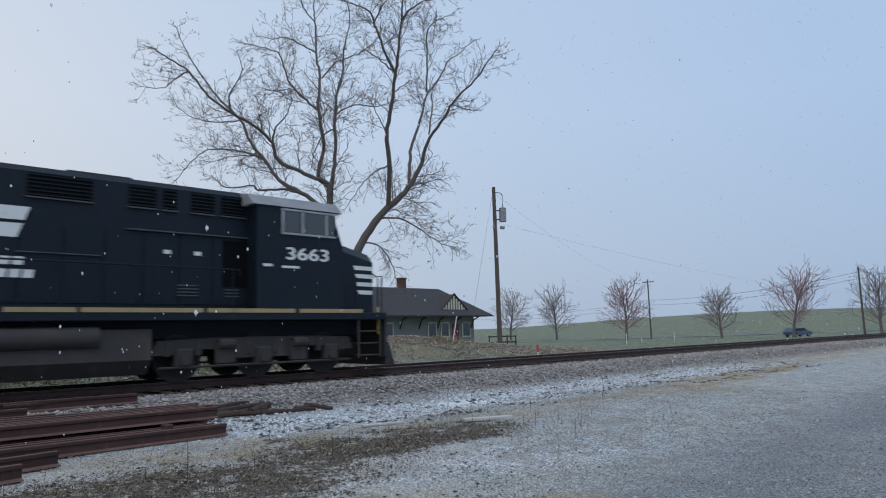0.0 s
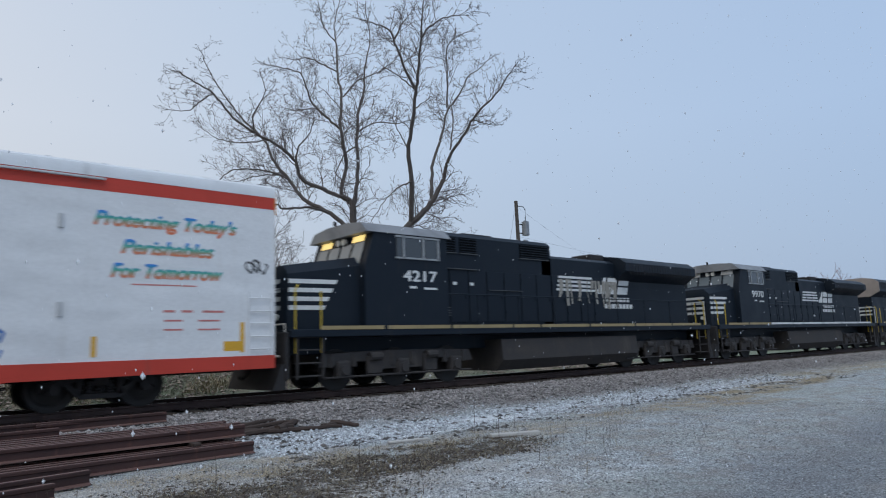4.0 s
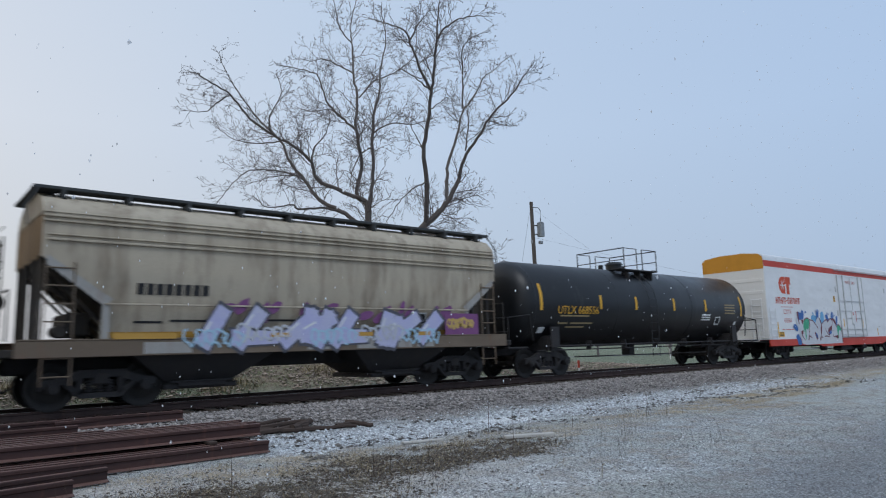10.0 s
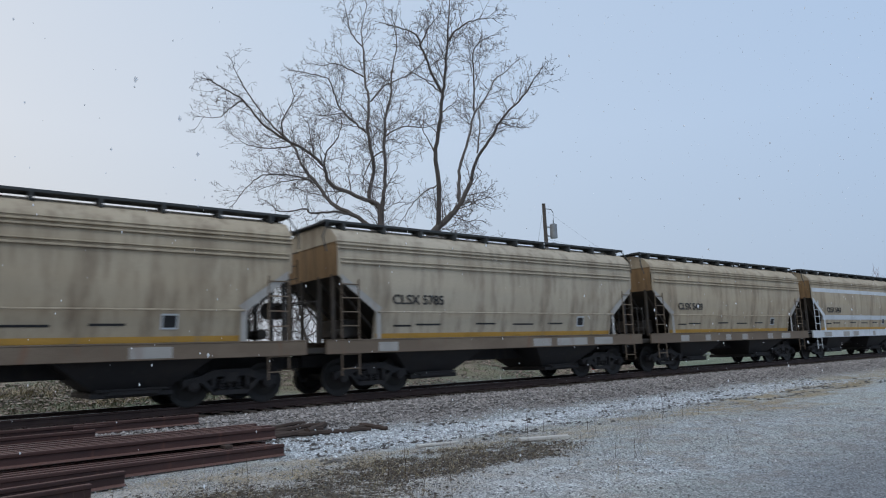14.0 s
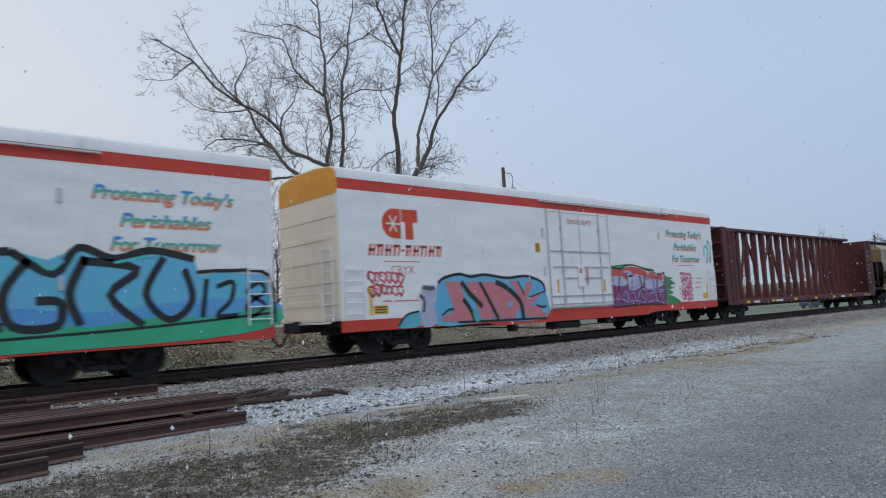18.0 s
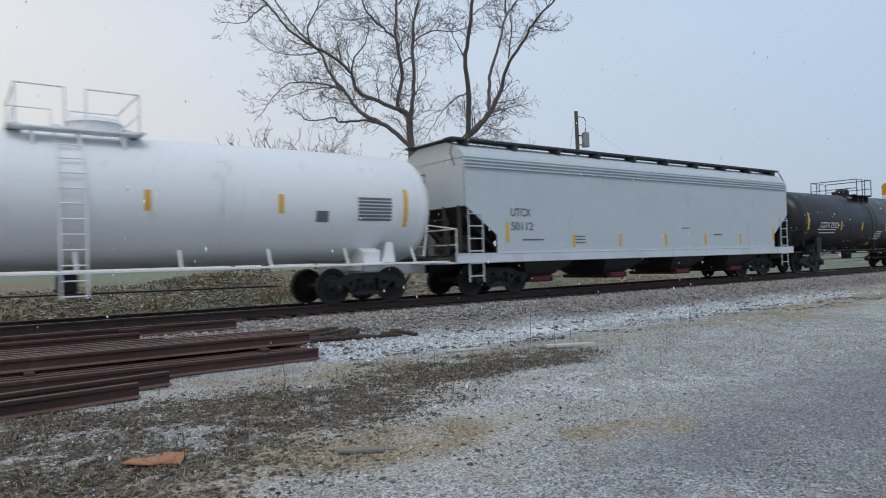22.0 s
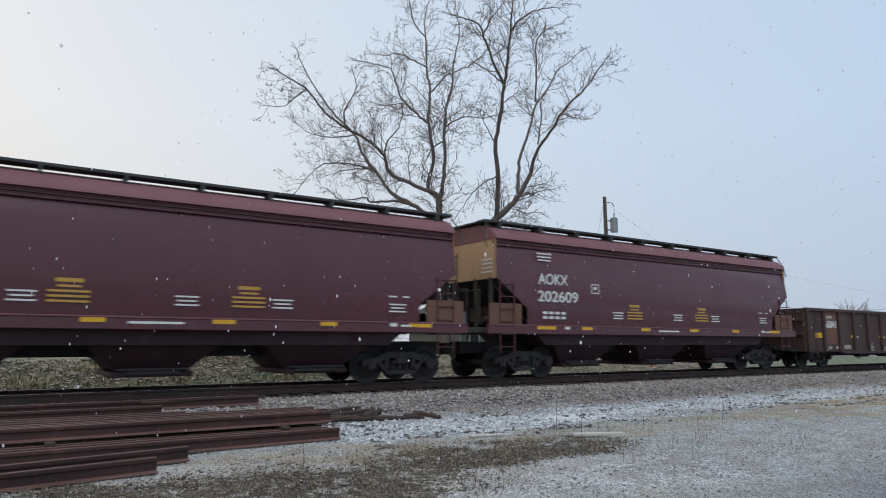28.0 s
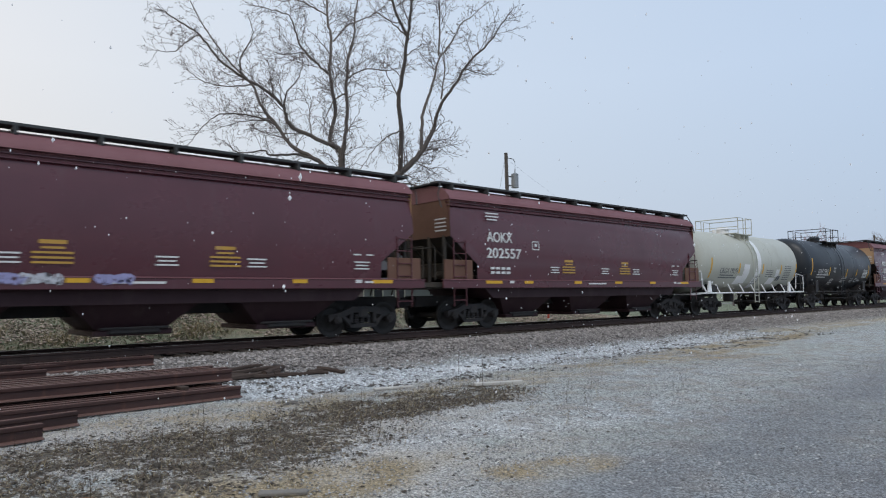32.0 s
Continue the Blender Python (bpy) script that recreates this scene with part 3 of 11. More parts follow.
def graffiti(parent, x, z, w, h, text, fill, outline, seed, y, back=None, fill2=None, fat=0.30, label="", lean=0.12, cap=0.4, edge=1.55, shine=True, halo=None, jag=0.12):
    """Fat sprayed letters: an outline, a fill and thin highlights for each, on a cloud of paint."""
    rnd = random.Random(seed)
    n = len(text)
    cell = w / n
    t = cell * fat
    if back:
        g = Mesh()
        for i in range(n * 4):
            px, pz, r = x - w / 2 + w * (i + rnd.random()) / (n * 4), z + h * rnd.uniform(0.1, 0.9), cell * rnd.uniform(0.28, 0.5)
            g.add([(px + r * math.cos(q * math.pi / 7) * rnd.uniform(0.8, 1.15), y - 0.0030 - 0.00006 * i, min(max(pz + r * 0.8 * math.sin(q * math.pi / 7), z - 0.06 * h), z + h * 1.16)) for q in range(14)], [tuple(range(14))])
        tagged(part("graffiti_cloud", g, spray(back), parent, "", 0, whole=True), kind="stuff")
    for i, ch in enumerate(text):
        go, gf, gs, gh = Mesh(), Mesh(), Mesh(), Mesh()
        cx, tilt = x - w / 2 + cell * (i + 0.5), rnd.uniform(-0.10, 0.10)
        lo, hi = z + t * 0.75 + h * rnd.uniform(0.0, 0.06), z + h - t * 0.75 - h * rnd.uniform(-0.05, 0.06)
        wide = cell * 0.66
        m = 0
        for s in STROKES[ch]:
            q = []
            for px, pz in s:
                pz = pz + rnd.uniform(-1, 1) * jag * 0.5
                px = px + rnd.uniform(-1, 1) * jag
                zz = lo + (hi - lo) * pz
                q.append((cx + wide * (px - 0.5) + (lean + tilt) * (zz - z - h / 2), zz))
            for a, b in zip(q, q[1:]):
                sk = rnd.uniform(-0.25, 0.35)
                e = y - 0.006 - 0.0002 * m - 0.002 * (i % 2)
                slab(go, a, b, t * edge, e, cap * 1.05, sk)
                slab(gf, a, b, t, e - 0.0035, cap, sk)
                if halo:
                    slab(gh, (a[0] + t * 0.3, a[1] - t * 0.3), (b[0] + t * 0.3, b[1] - t * 0.3), t * edge * 1.3, y - 0.0052 - 0.00005 * m, cap, sk)
                if shine and m % 2 == 0:
                    ox, oz = -t * 0.22, t * 0.22
                    slab(gs, (a[0] + ox, a[1] + oz), (a[0] * 0.45 + b[0] * 0.55 + ox, a[1] * 0.45 + b[1] * 0.55 + oz), t * 0.14, e - 0.0045, 0.4)
                m += 1
        if halo:
            tagged(part("graffiti_edge", gh, spray(halo), parent, "", 0, whole=True), kind="stuff")
        tagged(part("graffiti_outline", go, spray(outline), parent, "", 0, whole=True), kind="stuff")
        tagged(part("graffiti_letter", gf, spray(fill, fill2), parent, label, 0, whole=True), kind="stuff")
        if gs.v:
            tagged(part("graffiti_highlight", gs, spray("white"), parent, "", 0, whole=True), kind="stuff")


def blots(parent, x, z, w, h, n, colour, seed, y, size=(0.08, 0.22), label="sprayed paint splashes", tall=1.0):
    """Splashes and flicks of paint."""
    rnd = random.Random(seed)
    g = Mesh()
    for i in range(n):
        px, pz, r = x + w * rnd.uniform(-0.5, 0.5), z + h * rnd.random(), rnd.uniform(*size)
        a = rnd.uniform(0.2, 1.4)
        ring = []
        for q in range(12):
            u, v = r * math.cos(q * math.pi / 6) * rnd.uniform(0.8, 1.2), r * tall * 0.55 * math.sin(q * math.pi / 6)
            ring.append((px + u * math.cos(a) - v * math.sin(a), y - 0.0045 - 0.00005 * i, pz + u * math.sin(a) + v * math.cos(a)))
        g.add(ring, [tuple(range(12))])
    tagged(part("graffiti_splash", g, spray(colour), parent, label, 0, whole=True), kind="stuff")


def blob(parent, pts, colour, y, level=0, second=None, label="", smooth=True):
    """A filled shape of sprayed paint with a soft or a hard outline, level over level."""
    if smooth:
        v = [Vector((a, b)) for a, b in pts]
        n = len(v)
        pts = []
        for i in range(n):
            p0, p1, p2, p3 = v[i - 1], v[i], v[(i + 1) % n], v[(i + 2) % n]
            for j in range(3):
                f = j / 3
                q = 0.5 * ((2 * p1) + (p2 - p0) * f + (2 * p0 - 5 * p1 + 4 * p2 - p3) * f * f + (3 * p1 - p0 - 3 * p2 + p3) * f ** 3)
                pts.append((q.x, q.y))
    yy = y - 0.018 - 0.0025 * level
    g = Mesh().add([(a, yy, b) for a, b in pts], [tuple(range(len(pts)))])
    return part("graffiti_shape", g, spray(colour, second), parent, label, 0)


def stroke(parent, pts, w, colour, y, level=3, label=""):
    """One sprayed line that swells and thins a little."""
    line = [(p.x, p.y) for p in glide([Vector(p) for p in pts], 4)]
    g = Mesh()
    ribbon(g, line, w, y - 0.018 - 0.0025 * level)
    return part("graffiti_line", g, spray(colour), parent, label, 0)


def scrawl(parent, x, z, w, h, seed, y, colour="tag", width=0.05, loops=None):
    """A looping handwritten tag that cannot be read."""
    rnd = random.Random(seed)
    ms = Mesh()
    n = loops or max(2, int(round(w / max(h, 0.05) * 1.7)))
    for k in range(n):
        cx, cz = x - w / 2 + w * (k + 0.5) / n, z + h * rnd.uniform(0.42, 0.58)
        rx, rz = w / n * rnd.uniform(0.5, 0.8), h * rnd.uniform(0.35, 0.5)
        a, b = rnd.uniform(0, 6.28), rnd.choice((1, -1)) * rnd.uniform(4.0, 8.5)
        sq = rnd.uniform(0.2, 0.6)
        pts = []
        for i in range(22):
            u = i / 21
            f = a + b * u
            pts.append((cx + rx * (math.cos(f) * (1 - sq * u) + 0.25 * math.sin(2 * f)), cz + rz * (math.sin(f) + 0.2 * math.cos(3 * f))))
        ribbon(ms, pts, width * rnd.uniform(0.8, 1.2), y - 0.004 - 0.0003 * k)
    tagged(part("graffiti_tag", ms, spray(colour), parent, "thin sprayed tag", 0, whole=True), kind="stuff")


def rung_ladder(x0, x1, z0, z1, y, step=0.3, r=0.016):
    ms = Mesh()
    for x in (x0, x1):
        ms.box((x, y, (z0 + z1) / 2), (0.03, 0.03, z1 - z0), 0.004)
    z = z0 + step * 0.5
    while z < z1:
        ms.cyl((x0, y, z), (x1, y, z), r, n=6)
        z += step
    return ms


# ---- railway cars: built on the rail head, x along the train, near side at -y ----
HW = 1.58


def wheel_mesh(r, n=22):
    tread = Mesh().lathe([(-0.07, r * 0.3), (-0.075, r * 0.62), (-0.02, r * 0.72), (-0.068, r * 0.86), (-0.068, r), (0.045, r + 0.008), (0.05, r + 0.03), (0.072, r + 0.028), (0.072, r * 0.86), (0.02, r * 0.7), (0.05, r * 0.3)], n=n)
    return tread.data("wheel", M_WHEEL, 40)


WHEEL = wheel_mesh(0.457)
WHEEL_L = wheel_mesh(0.53)
AXLE = Mesh().cyl((0, -0.95, 0), (0, 0.95, 0), 0.085, n=10).data("axle", M_UNDER)


def sideframe_mesh(base):
    """A cast side frame with its windows and the bearing ends."""
    ms = Mesh()
    h = base / 2
    top = [(-h - 0.24, 0.40), (-h - 0.24, 0.60), (-h + 0.14, 0.66), (-0.42, 0.80), (0.42, 0.80), (h - 0.14, 0.66), (h + 0.24, 0.60), (h + 0.24, 0.40), (h + 0.1, 0.50), (h - 0.2, 0.52), (0.36, 0.64), (-0.36, 0.64), (-h + 0.2, 0.52), (-h - 0.1, 0.50)]
    ms.prism(top, -0.09, 0.09, "y")
    low = [(-h + 0.16, 0.54), (-0.40, 0.22), (0.40, 0.22), (h - 0.16, 0.54), (h - 0.30, 0.54), (0.34, 0.33), (-0.34, 0.33), (-h + 0.30, 0.54)]
    ms.prism(low, -0.08, 0.08, "y")
    for x in (-0.40, 0.40):
        ms.box((x, 0, 0.5), (0.12, 0.16, 0.44), 0.02)
    for x in (-h, h):
        ms.cyl((x, -0.17, 0.457), (x, 0.05, 0.457), 0.12, n=12)
        ms.cyl((x, -0.20, 0.457), (x, -0.17, 0.457), 0.07, n=8)
    return ms.data("side_frame", M_UNDER, 30)


def springs_mesh():
    ms = Mesh()
    prof = []
    for k in range(4):
        z = 0.34 + k * 0.065
        prof += [(z, 0.055), (z + 0.01, 0.078), (z + 0.04, 0.078), (z + 0.05, 0.055)]
    ms.loft([[(r * math.cos(q * math.pi / 4), r * math.sin(q * math.pi / 4), z) for q in range(8)] for z, r in prof])
    return ms.data("spring", M_UNDER)


BASE = 1.78
SIDE = sideframe_mesh(BASE)
SPRINGS = springs_mesh()
BOLSTER = Mesh().box((0, 0, 0.62), (0.34, 2.2, 0.26), 0.03).box((0, 0, 0.78), (0.42, 0.42, 0.12), 0.02).data("truck", M_UNDER)
BRAKE = Mesh().tube([(0.52, -0.72, 0.40), (0.45, 0, 0.36), (0.52, 0.72, 0.40)], 0.035).data("brake_beam", M_UNDER)


def truck(car, x):
    t = part("truck", BOLSTER, None, car)
    t.matrix_basis = pose(x, 0, 0)
    for y in (-1.0, 1.0):
        part("side_frame", SIDE, None, t).matrix_basis = pose(0, y, 0, 0, 0, 0 if y < 0 else 180)
        for dx in (-0.2, 0.0, 0.2):
            part("spring", SPRINGS, None, t).matrix_basis = pose(dx, y, 0)
    part("brake_beam", BRAKE, None, t)
    part("brake_beam", BRAKE, None, t).matrix_basis = pose(0, 0, 0, 0, 0, 180)
    for a in (-BASE / 2, BASE / 2):
        part("axle", AXLE, None, t).matrix_basis = pose(a, 0, 0.457)
        for y in (-0.755, 0.755):
            part("wheel", WHEEL, None, t).matrix_basis = pose(a, y, 0.457, 0, 0, 180 if y < 0 else 0)


COUPLER = Mesh().box((-0.35, 0, 0.87), (0.8, 0.16, 0.18), 0.03).prism([(0.02, -0.16), (0.26, -0.2), (0.36, -0.05), (0.28, 0.02), (0.36, 0.12), (0.30, 0.2), (0.02, 0.17)], 0.74, 1.0, "z").box((-0.02, 0, 0.87), (0.08, 0.34, 0.34), 0.03).data("coupler", M_UNDER)
HOSE = Mesh().tube([(0.0, -0.35, 0.78), (0.12, -0.36, 0.62), (0.28, -0.30, 0.42), (0.42, -0.22, 0.38), (0.52, -0.16, 0.46)], 0.03).data("air_hose", M_UNDER)


def ends(car, xl, xr):
    """Couplers and brake hoses at the strikers xl and xr."""
    for x, a in ((xl, 180), (xr, 0)):
        part("coupler", COUPLER, None, car).matrix_basis = pose(x, 0, 0, 0, 0, a)
        part("air_hose", HOSE, None, car).matrix_basis = pose(x, 0, 0, 0, 0, a)


def new_car(name, label, category, group, centre):
    c = thing(name, label, category, group, pose(centre + travel(0), YC, RZ))
    c["along"] = centre
    CARS.append(c)
    return c


CARS = []


# ---- refrigerator cars ----
def reefer(centre, town, number, decorate, label, seed):
    rnd = random.Random(seed)
    car = new_car("refrigerator_car", label, "train car", "refrigerator cars", centre)
    L, y = 10.43, -HW
    body = Mesh()
    body.prism([(-HW, 0.99), (HW, 0.99), (HW, 4.86), (-HW, 4.86)], -L, L)
    part("body", body, M_REEF, car, "white steel sides, slightly dented")
    bars(car, "top_stripe", [(0, 4.56, 2 * L, 0.31)], y - 0.004, M_RED, "orange-red stripe under the roof")
    roof = Mesh().prism([(-HW - 0.012, 4.86), (-HW - 0.012, 5.03), (-HW + 0.03, 5.12), (-HW + 0.20, 5.20), (-0.6, 5.30), (0.6, 5.30), (HW - 0.20, 5.20), (HW - 0.03, 5.12), (HW + 0.012, 5.03), (HW + 0.012, 4.86)], -L - 0.02, L + 0.02)
    for i in range(19):
        x = -L + 0.6 + i * (2 * L - 1.2) / 18
        roof.prism([(-HW + 0.2, 5.19), (-0.6, 5.295), (0.6, 5.295), (HW - 0.2, 5.19), (HW - 0.2, 5.22), (0.6, 5.33), (-0.6, 5.33), (-HW + 0.2, 5.22)], x - 0.04, x + 0.04)
    part("roof", roof, M_ROOF, car, "white ribbed roof")
    sill = Mesh()
    for s in (-1, 1):
        sill.prism([(-L, 0.99), (-L, 0.68), (-4.9, 0.66), (-4.4, 0.52), (4.4, 0.52), (4.9, 0.66), (L, 0.68), (L, 0.99)], s * (HW + 0.012) - 0.05, s * (HW + 0.012), "y") if s > 0 else sill.prism([(-L, 0.99), (-L, 0.68), (-4.9, 0.66), (-4.4, 0.56), (4.4, 0.56), (4.9, 0.66), (L, 0.68), (L, 0.99)], -HW - 0.016, -HW + 0.05, "y")
    part("side_sill", sill, M_RED, car, "orange-red side sill")
    under = Mesh().box((0, 0, 0.78), (20.0, 0.5, 0.36), 0.03).box((0, 0, 0.9), (20.6, 2.9, 0.12))
    for x in (-3.0, -1.0, 1.2, 3.1):
        under.box((x, 0, 0.72), (0.14, 2.8, 0.3))
    part("underframe", under, M_UNDER, car)
    gear = Mesh().box((-0.6, -1.15, 0.42), (1.5, 0.5, 0.26), 0.05).box((2.2, -1.1, 0.44), (0.7, 0.5, 0.22), 0.05).box((-3.4, -1.2, 0.48), (0.3, 0.3, 0.3), 0.04)
    gear.tube([(-5.0, -1.2, 0.55), (-2, -1.3, 0.36), (2, -1.3, 0.36), (5.0, -1.2, 0.55)], 0.02)
    gear.tube([(-5.0, -1.0, 0.6), (5.0, -1.0, 0.5)], 0.015)
    part("brake_gear", gear, M_UNDER, car)
    # plug door with its tracks, rods and lock
    door = Mesh().box((0.10, y - 0.02, 2.76), (3.66, 0.05, 3.44), 0.012)
    door.box((0.10, y - 0.05, 4.50), (3.7, 0.03, 0.08), 0.008)
    part("plug_door", door, M_REEF, car, "white double plug door")
    rods = Mesh()
    for x in (-1.0, 1.3):
        rods.cyl((x, y - 0.075, 1.0), (x, y - 0.075, 4.55), 0.035, n=8)
        for z in (1.35, 2.35, 3.1, 3.9):
            rods.box((x, y - 0.075, z), (0.16, 0.06, 0.07), 0.01)
    rods.cyl((0.1, y - 0.06, 1.1), (0.1, y - 0.06, 4.4), 0.015, n=6)
    part("door_rod", rods, M_SEAM, car)
    tr = Mesh()
    for z, a, b in ((3.05, -1.75, 1.95), (2.49, -1.55, 1.8), (2.09, -1.05, 1.3), (1.45, -1.75, 1.95), (1.16, -1.75, 1.95), (1.05, -1.75, 1.95)):
        tr.box(((a + b) / 2, y - 0.07, z), (b - a, 0.04, 0.028), 0.006)
    tr.box((2.2, y - 0.06, 4.80), (8.6, 0.06, 0.05), 0.01)
    for x in (-1.73, 1.93):
        tr.box((x, y - 0.05, 2.78), (0.04, 0.05, 3.5), 0.008)
    part("door_bar", tr, M_SEAM, car, each=True)
    lock = Mesh().box((0.0, y - 0.08, 2.12), (0.36, 0.06, 0.75), 0.02)
    part("lock_plate", lock, M_REEF, car)
    bars(car, "lock_handle", [(-0.05, 2.25, 0.16, 0.18), (0.36, 1.85, 0.09, 0.62)], y - 0.115, M_FAINT, "red lock handle")
    # ladders, grabs and fittings
    part("ladder", rung_ladder(-10.33, -9.72, 1.0, 2.5, y - 0.06), M_REEF, car)
    part("ladder", rung_ladder(9.75, 10.33, 1.0, 2.5, y - 0.06), M_REEF, car)
    fit = Mesh()
    for x, z in ((-1.98, 3.7), (-1.98, 2.35), (5.71, 3.85), (5.75, 2.05)):
        fit.box((x, y - 0.02, z), (0.09, 0.05, 0.3), 0.015)
    fit.box((-2.9, y - 0.02, 1.4), (0.16, 0.04, 0.05), 0.01)
    fit.box((4.2, y - 0.02, 1.6), (0.16, 0.04, 0.05), 0.01)
    part("latch", fit, M_SEAM, car, each=True)
    bars(car, "reflector", [(x, z, 0.10, h) for x, z, h in ((-9.46, 1.09, 0.74), (-3.77, 1.08, 0.42), (-6.3, 1.08, 0.42), (3.9, 1.08, 0.42), (6.4, 1.08, 0.42), (9.6, 1.08, 0.7))], y - 0.004, M_YELLOW)
    bars(car, "reflector", [(-1.33, 1.55, 0.11, 0.48), (1.48, 1.55, 0.11, 0.48)], y - 0.05, M_YELLOW)
    bars(car, "caution_panel", [(-2.28, 2.98, 0.26, 0.33)], y - 0.004, M_YELLOW, "yellow notice panel")
    bars(car, "caution_writing", [(-2.28, 3.02 + 0.06 * i, 0.2, 0.025) for i in range(5)], y - 0.008, M_BLACKP)
    bars(car, "yellow_plate", [(-9.13, 1.12, 0.5, 0.24), (9.35, 1.12, 0.4, 0.22)], y - 0.004, M_YELLOW)
    bars(car, "plate_writing", [(-9.13, 1.16 + 0.07 * i, 0.42, 0.03) for i in range(3)], y - 0.008, M_BLACKP)
    # emblem in plain shapes, then the name as plain blocks
    em = Mesh()
    arc = [(-8.30, 3.26), (-8.30, 4.12), (-8.60, 4.12)] + [(-8.55 + 0.43 * math.cos(a), 3.69 + 0.43 * math.sin(a)) for a in [math.pi * (0.55 + i / 11) for i in range(10)]] + [(-8.55, 3.26)]
    em.prism(arc, y - 0.004, y, "y")
    em.prism([(-8.27, 3.75), (-8.27, 4.12), (-7.66, 4.12), (-7.66, 3.75), (-7.84, 3.75), (-7.84, 3.24), (-8.14, 3.24), (-8.14, 3.75)], y - 0.004, y, "y")
    part("emblem", em, M_ORANGE, car, "plain orange emblem shape", 0)
    fl = Mesh()
    for i in range(3):
        a = i * math.pi / 3
        ribbon(fl, [(-8.58 - 0.26 * math.cos(a), 3.68 - 0.26 * math.sin(a)), (-8.58 + 0.26 * math.cos(a), 3.68 + 0.26 * math.sin(a))], 0.05, y - 0.008)
    part("emblem_star", fl, M_WHITE, car, "", 0)
    rects = []
    x = -9.5
    for i, w in enumerate((0.26, 0.25, 0.26, 0.28, 0.12, 0.24, 0.26, 0.28, 0.27, 0.24)):
        if i == 4:
            rects.append((x + w / 2, 2.88, w, 0.07))
        else:
            rects += [(x + 0.05, 2.75, 0.075, 0.33), (x + w - 0.075, 2.75, 0.06, 0.33), (x + w / 2, 3.00 if i % 2 else 2.88, w - 0.04, 0.075)]
        x += w + 0.03
    bars(car, "name_block", rects, y - 0.004, M_ORANGE, "name drawn as plain orange blocks", lean=0.2)
    write(car, "reporting_mark", "CRYX", -8.3, y - 0.004, 2.24, 0.24, M_FAINT, width=0.85)
    if number:
        write(car, "car_number", number, -8.3, y - 0.004, 1.82, 0.22, M_FAINT, width=0.85)
    bars(car, "small_print", [(-8.3, 2.58, 1.3, 0.03), (-8.9, 1.45, 0.3, 0.05), (-8.2, 1.45, 0.9, 0.04), (-1.35, 3.25, 0.5, 0.06), (-0.75, 3.33, 0.4, 0.05), (-0.75, 3.22, 0.45, 0.05), (-0.7, 3.12, 0.3, 0.05), (7.8, 2.58, 1.4, 0.03),
                              (7.9, 2.0, 0.25, 0.05), (8.3, 2.0, 0.25, 0.05), (8.9, 2.0, 0.5, 0.05), (8.0, 1.8, 0.4, 0.04), (8.8, 1.8, 0.5, 0.04), (8.0, 1.6, 0.4, 0.04), (8.8, 1.6, 0.5, 0.04)], y - 0.004, M_FAINT, "faint unreadable writing")
    if town:
        write(car, "town_name", town, 0.14, y - 0.055, 4.06, 0.17, M_FAINT, width=1.45)
    for text, z, w in (("Protecting Today's", 3.84, 3.1), ("Perishables", 3.26, 2.0), ("For Tomorrow", 2.74, 2.4)):
        write(car, "slogan", text, 7.85, y - 0.004, z, 0.30, M_SLOGAN, width=w, shear=0.3, bold=0.022)
    # ends: amber cap over cream, with grab irons and the brake wheel
    for s in (-1, 1):
        e = Mesh().box((s * (L + 0.012), 0, 2.75), (0.03, 2 * HW - 0.04, 3.4), 0.01)
        for z in (1.5, 2.1, 2.7, 3.3, 3.9):
            e.box((s * (L + 0.026), 0, z), (0.03, 2.9, 0.16), 0.012)
        part("end_panel", e, M_REEFEND if seed in (1, 2, 5) else M_REEFEND2, car, "cream corrugated end, warm glow put into its colour" if seed in (1, 2, 5) else "white corrugated end", each=True)
        cap = Mesh().prism([(-HW + 0.01, 4.44), (HW - 0.01, 4.44), (HW - 0.01, 5.01), (HW - 0.2, 5.17), (0.6, 5.27), (-0.6, 5.27), (-HW + 0.2, 5.17), (-HW + 0.01, 5.01)], s * (L + 0.016) - 0.02, s * (L + 0.016) + 0.024)
        part("end_cap", cap, M_YEND, car, "amber panel at the top of the end")
        part("end_ladder", rung_ladder(0, 0.5, 1.0, 3.0, 0).data("end_ladder", M_REEF), None, car).matrix_basis = pose(s * (L + 0.1), -1.35, 0, 0, 0, 90)
        pl = Mesh().box((s * (L + 0.25), 0, 0.95), (0.45, 2.2, 0.05), 0.01).tube([(s * (L + 0.42), -1.3, 1.0), (s * (L + 0.42), -1.3, 1.75), (s * (L + 0.42), 1.3, 1.75), (s * (L + 0.42), 1.3, 1.0)], 0.018)
        part("end_platform", pl, M_REEFEND if seed in (1, 2, 5) else M_REEFEND2, car)
    truck(car, -8.05)
    truck(car, 8.05 - 1.35)
    ends(car, -10.9, 10.9)
    decorate(car, y)
    return car


def slogan_paint():
    m, t, b = base_mat("rainbow_slogan_paint")
    co = t.nodes.new("ShaderNodeTexCoord").outputs["Object"]
    sp = t.nodes.new("ShaderNodeSeparateXYZ")
    link(t, co, sp.inputs[0])
    r = t.nodes.new("ShaderNodeValToRGB")
    f = ramp(t, sp.outputs["Z"], 0.0, 0.3)
    link(t, f, r.inputs[0])
    e = r.color_ramp.elements
    e[0].color, e[1].color = (0.70, 0.20, 0.09, 1), (0.04, 0.22, 0.66, 1)
    k = e.new(0.5)
    k.color = (0.10, 0.40, 0.30, 1)
    link(t, r.outputs[0], b.inputs["Base Color"])
    b.inputs["Roughness"].default_value = 0.6
    return m


M_SLOGAN = slogan_paint()


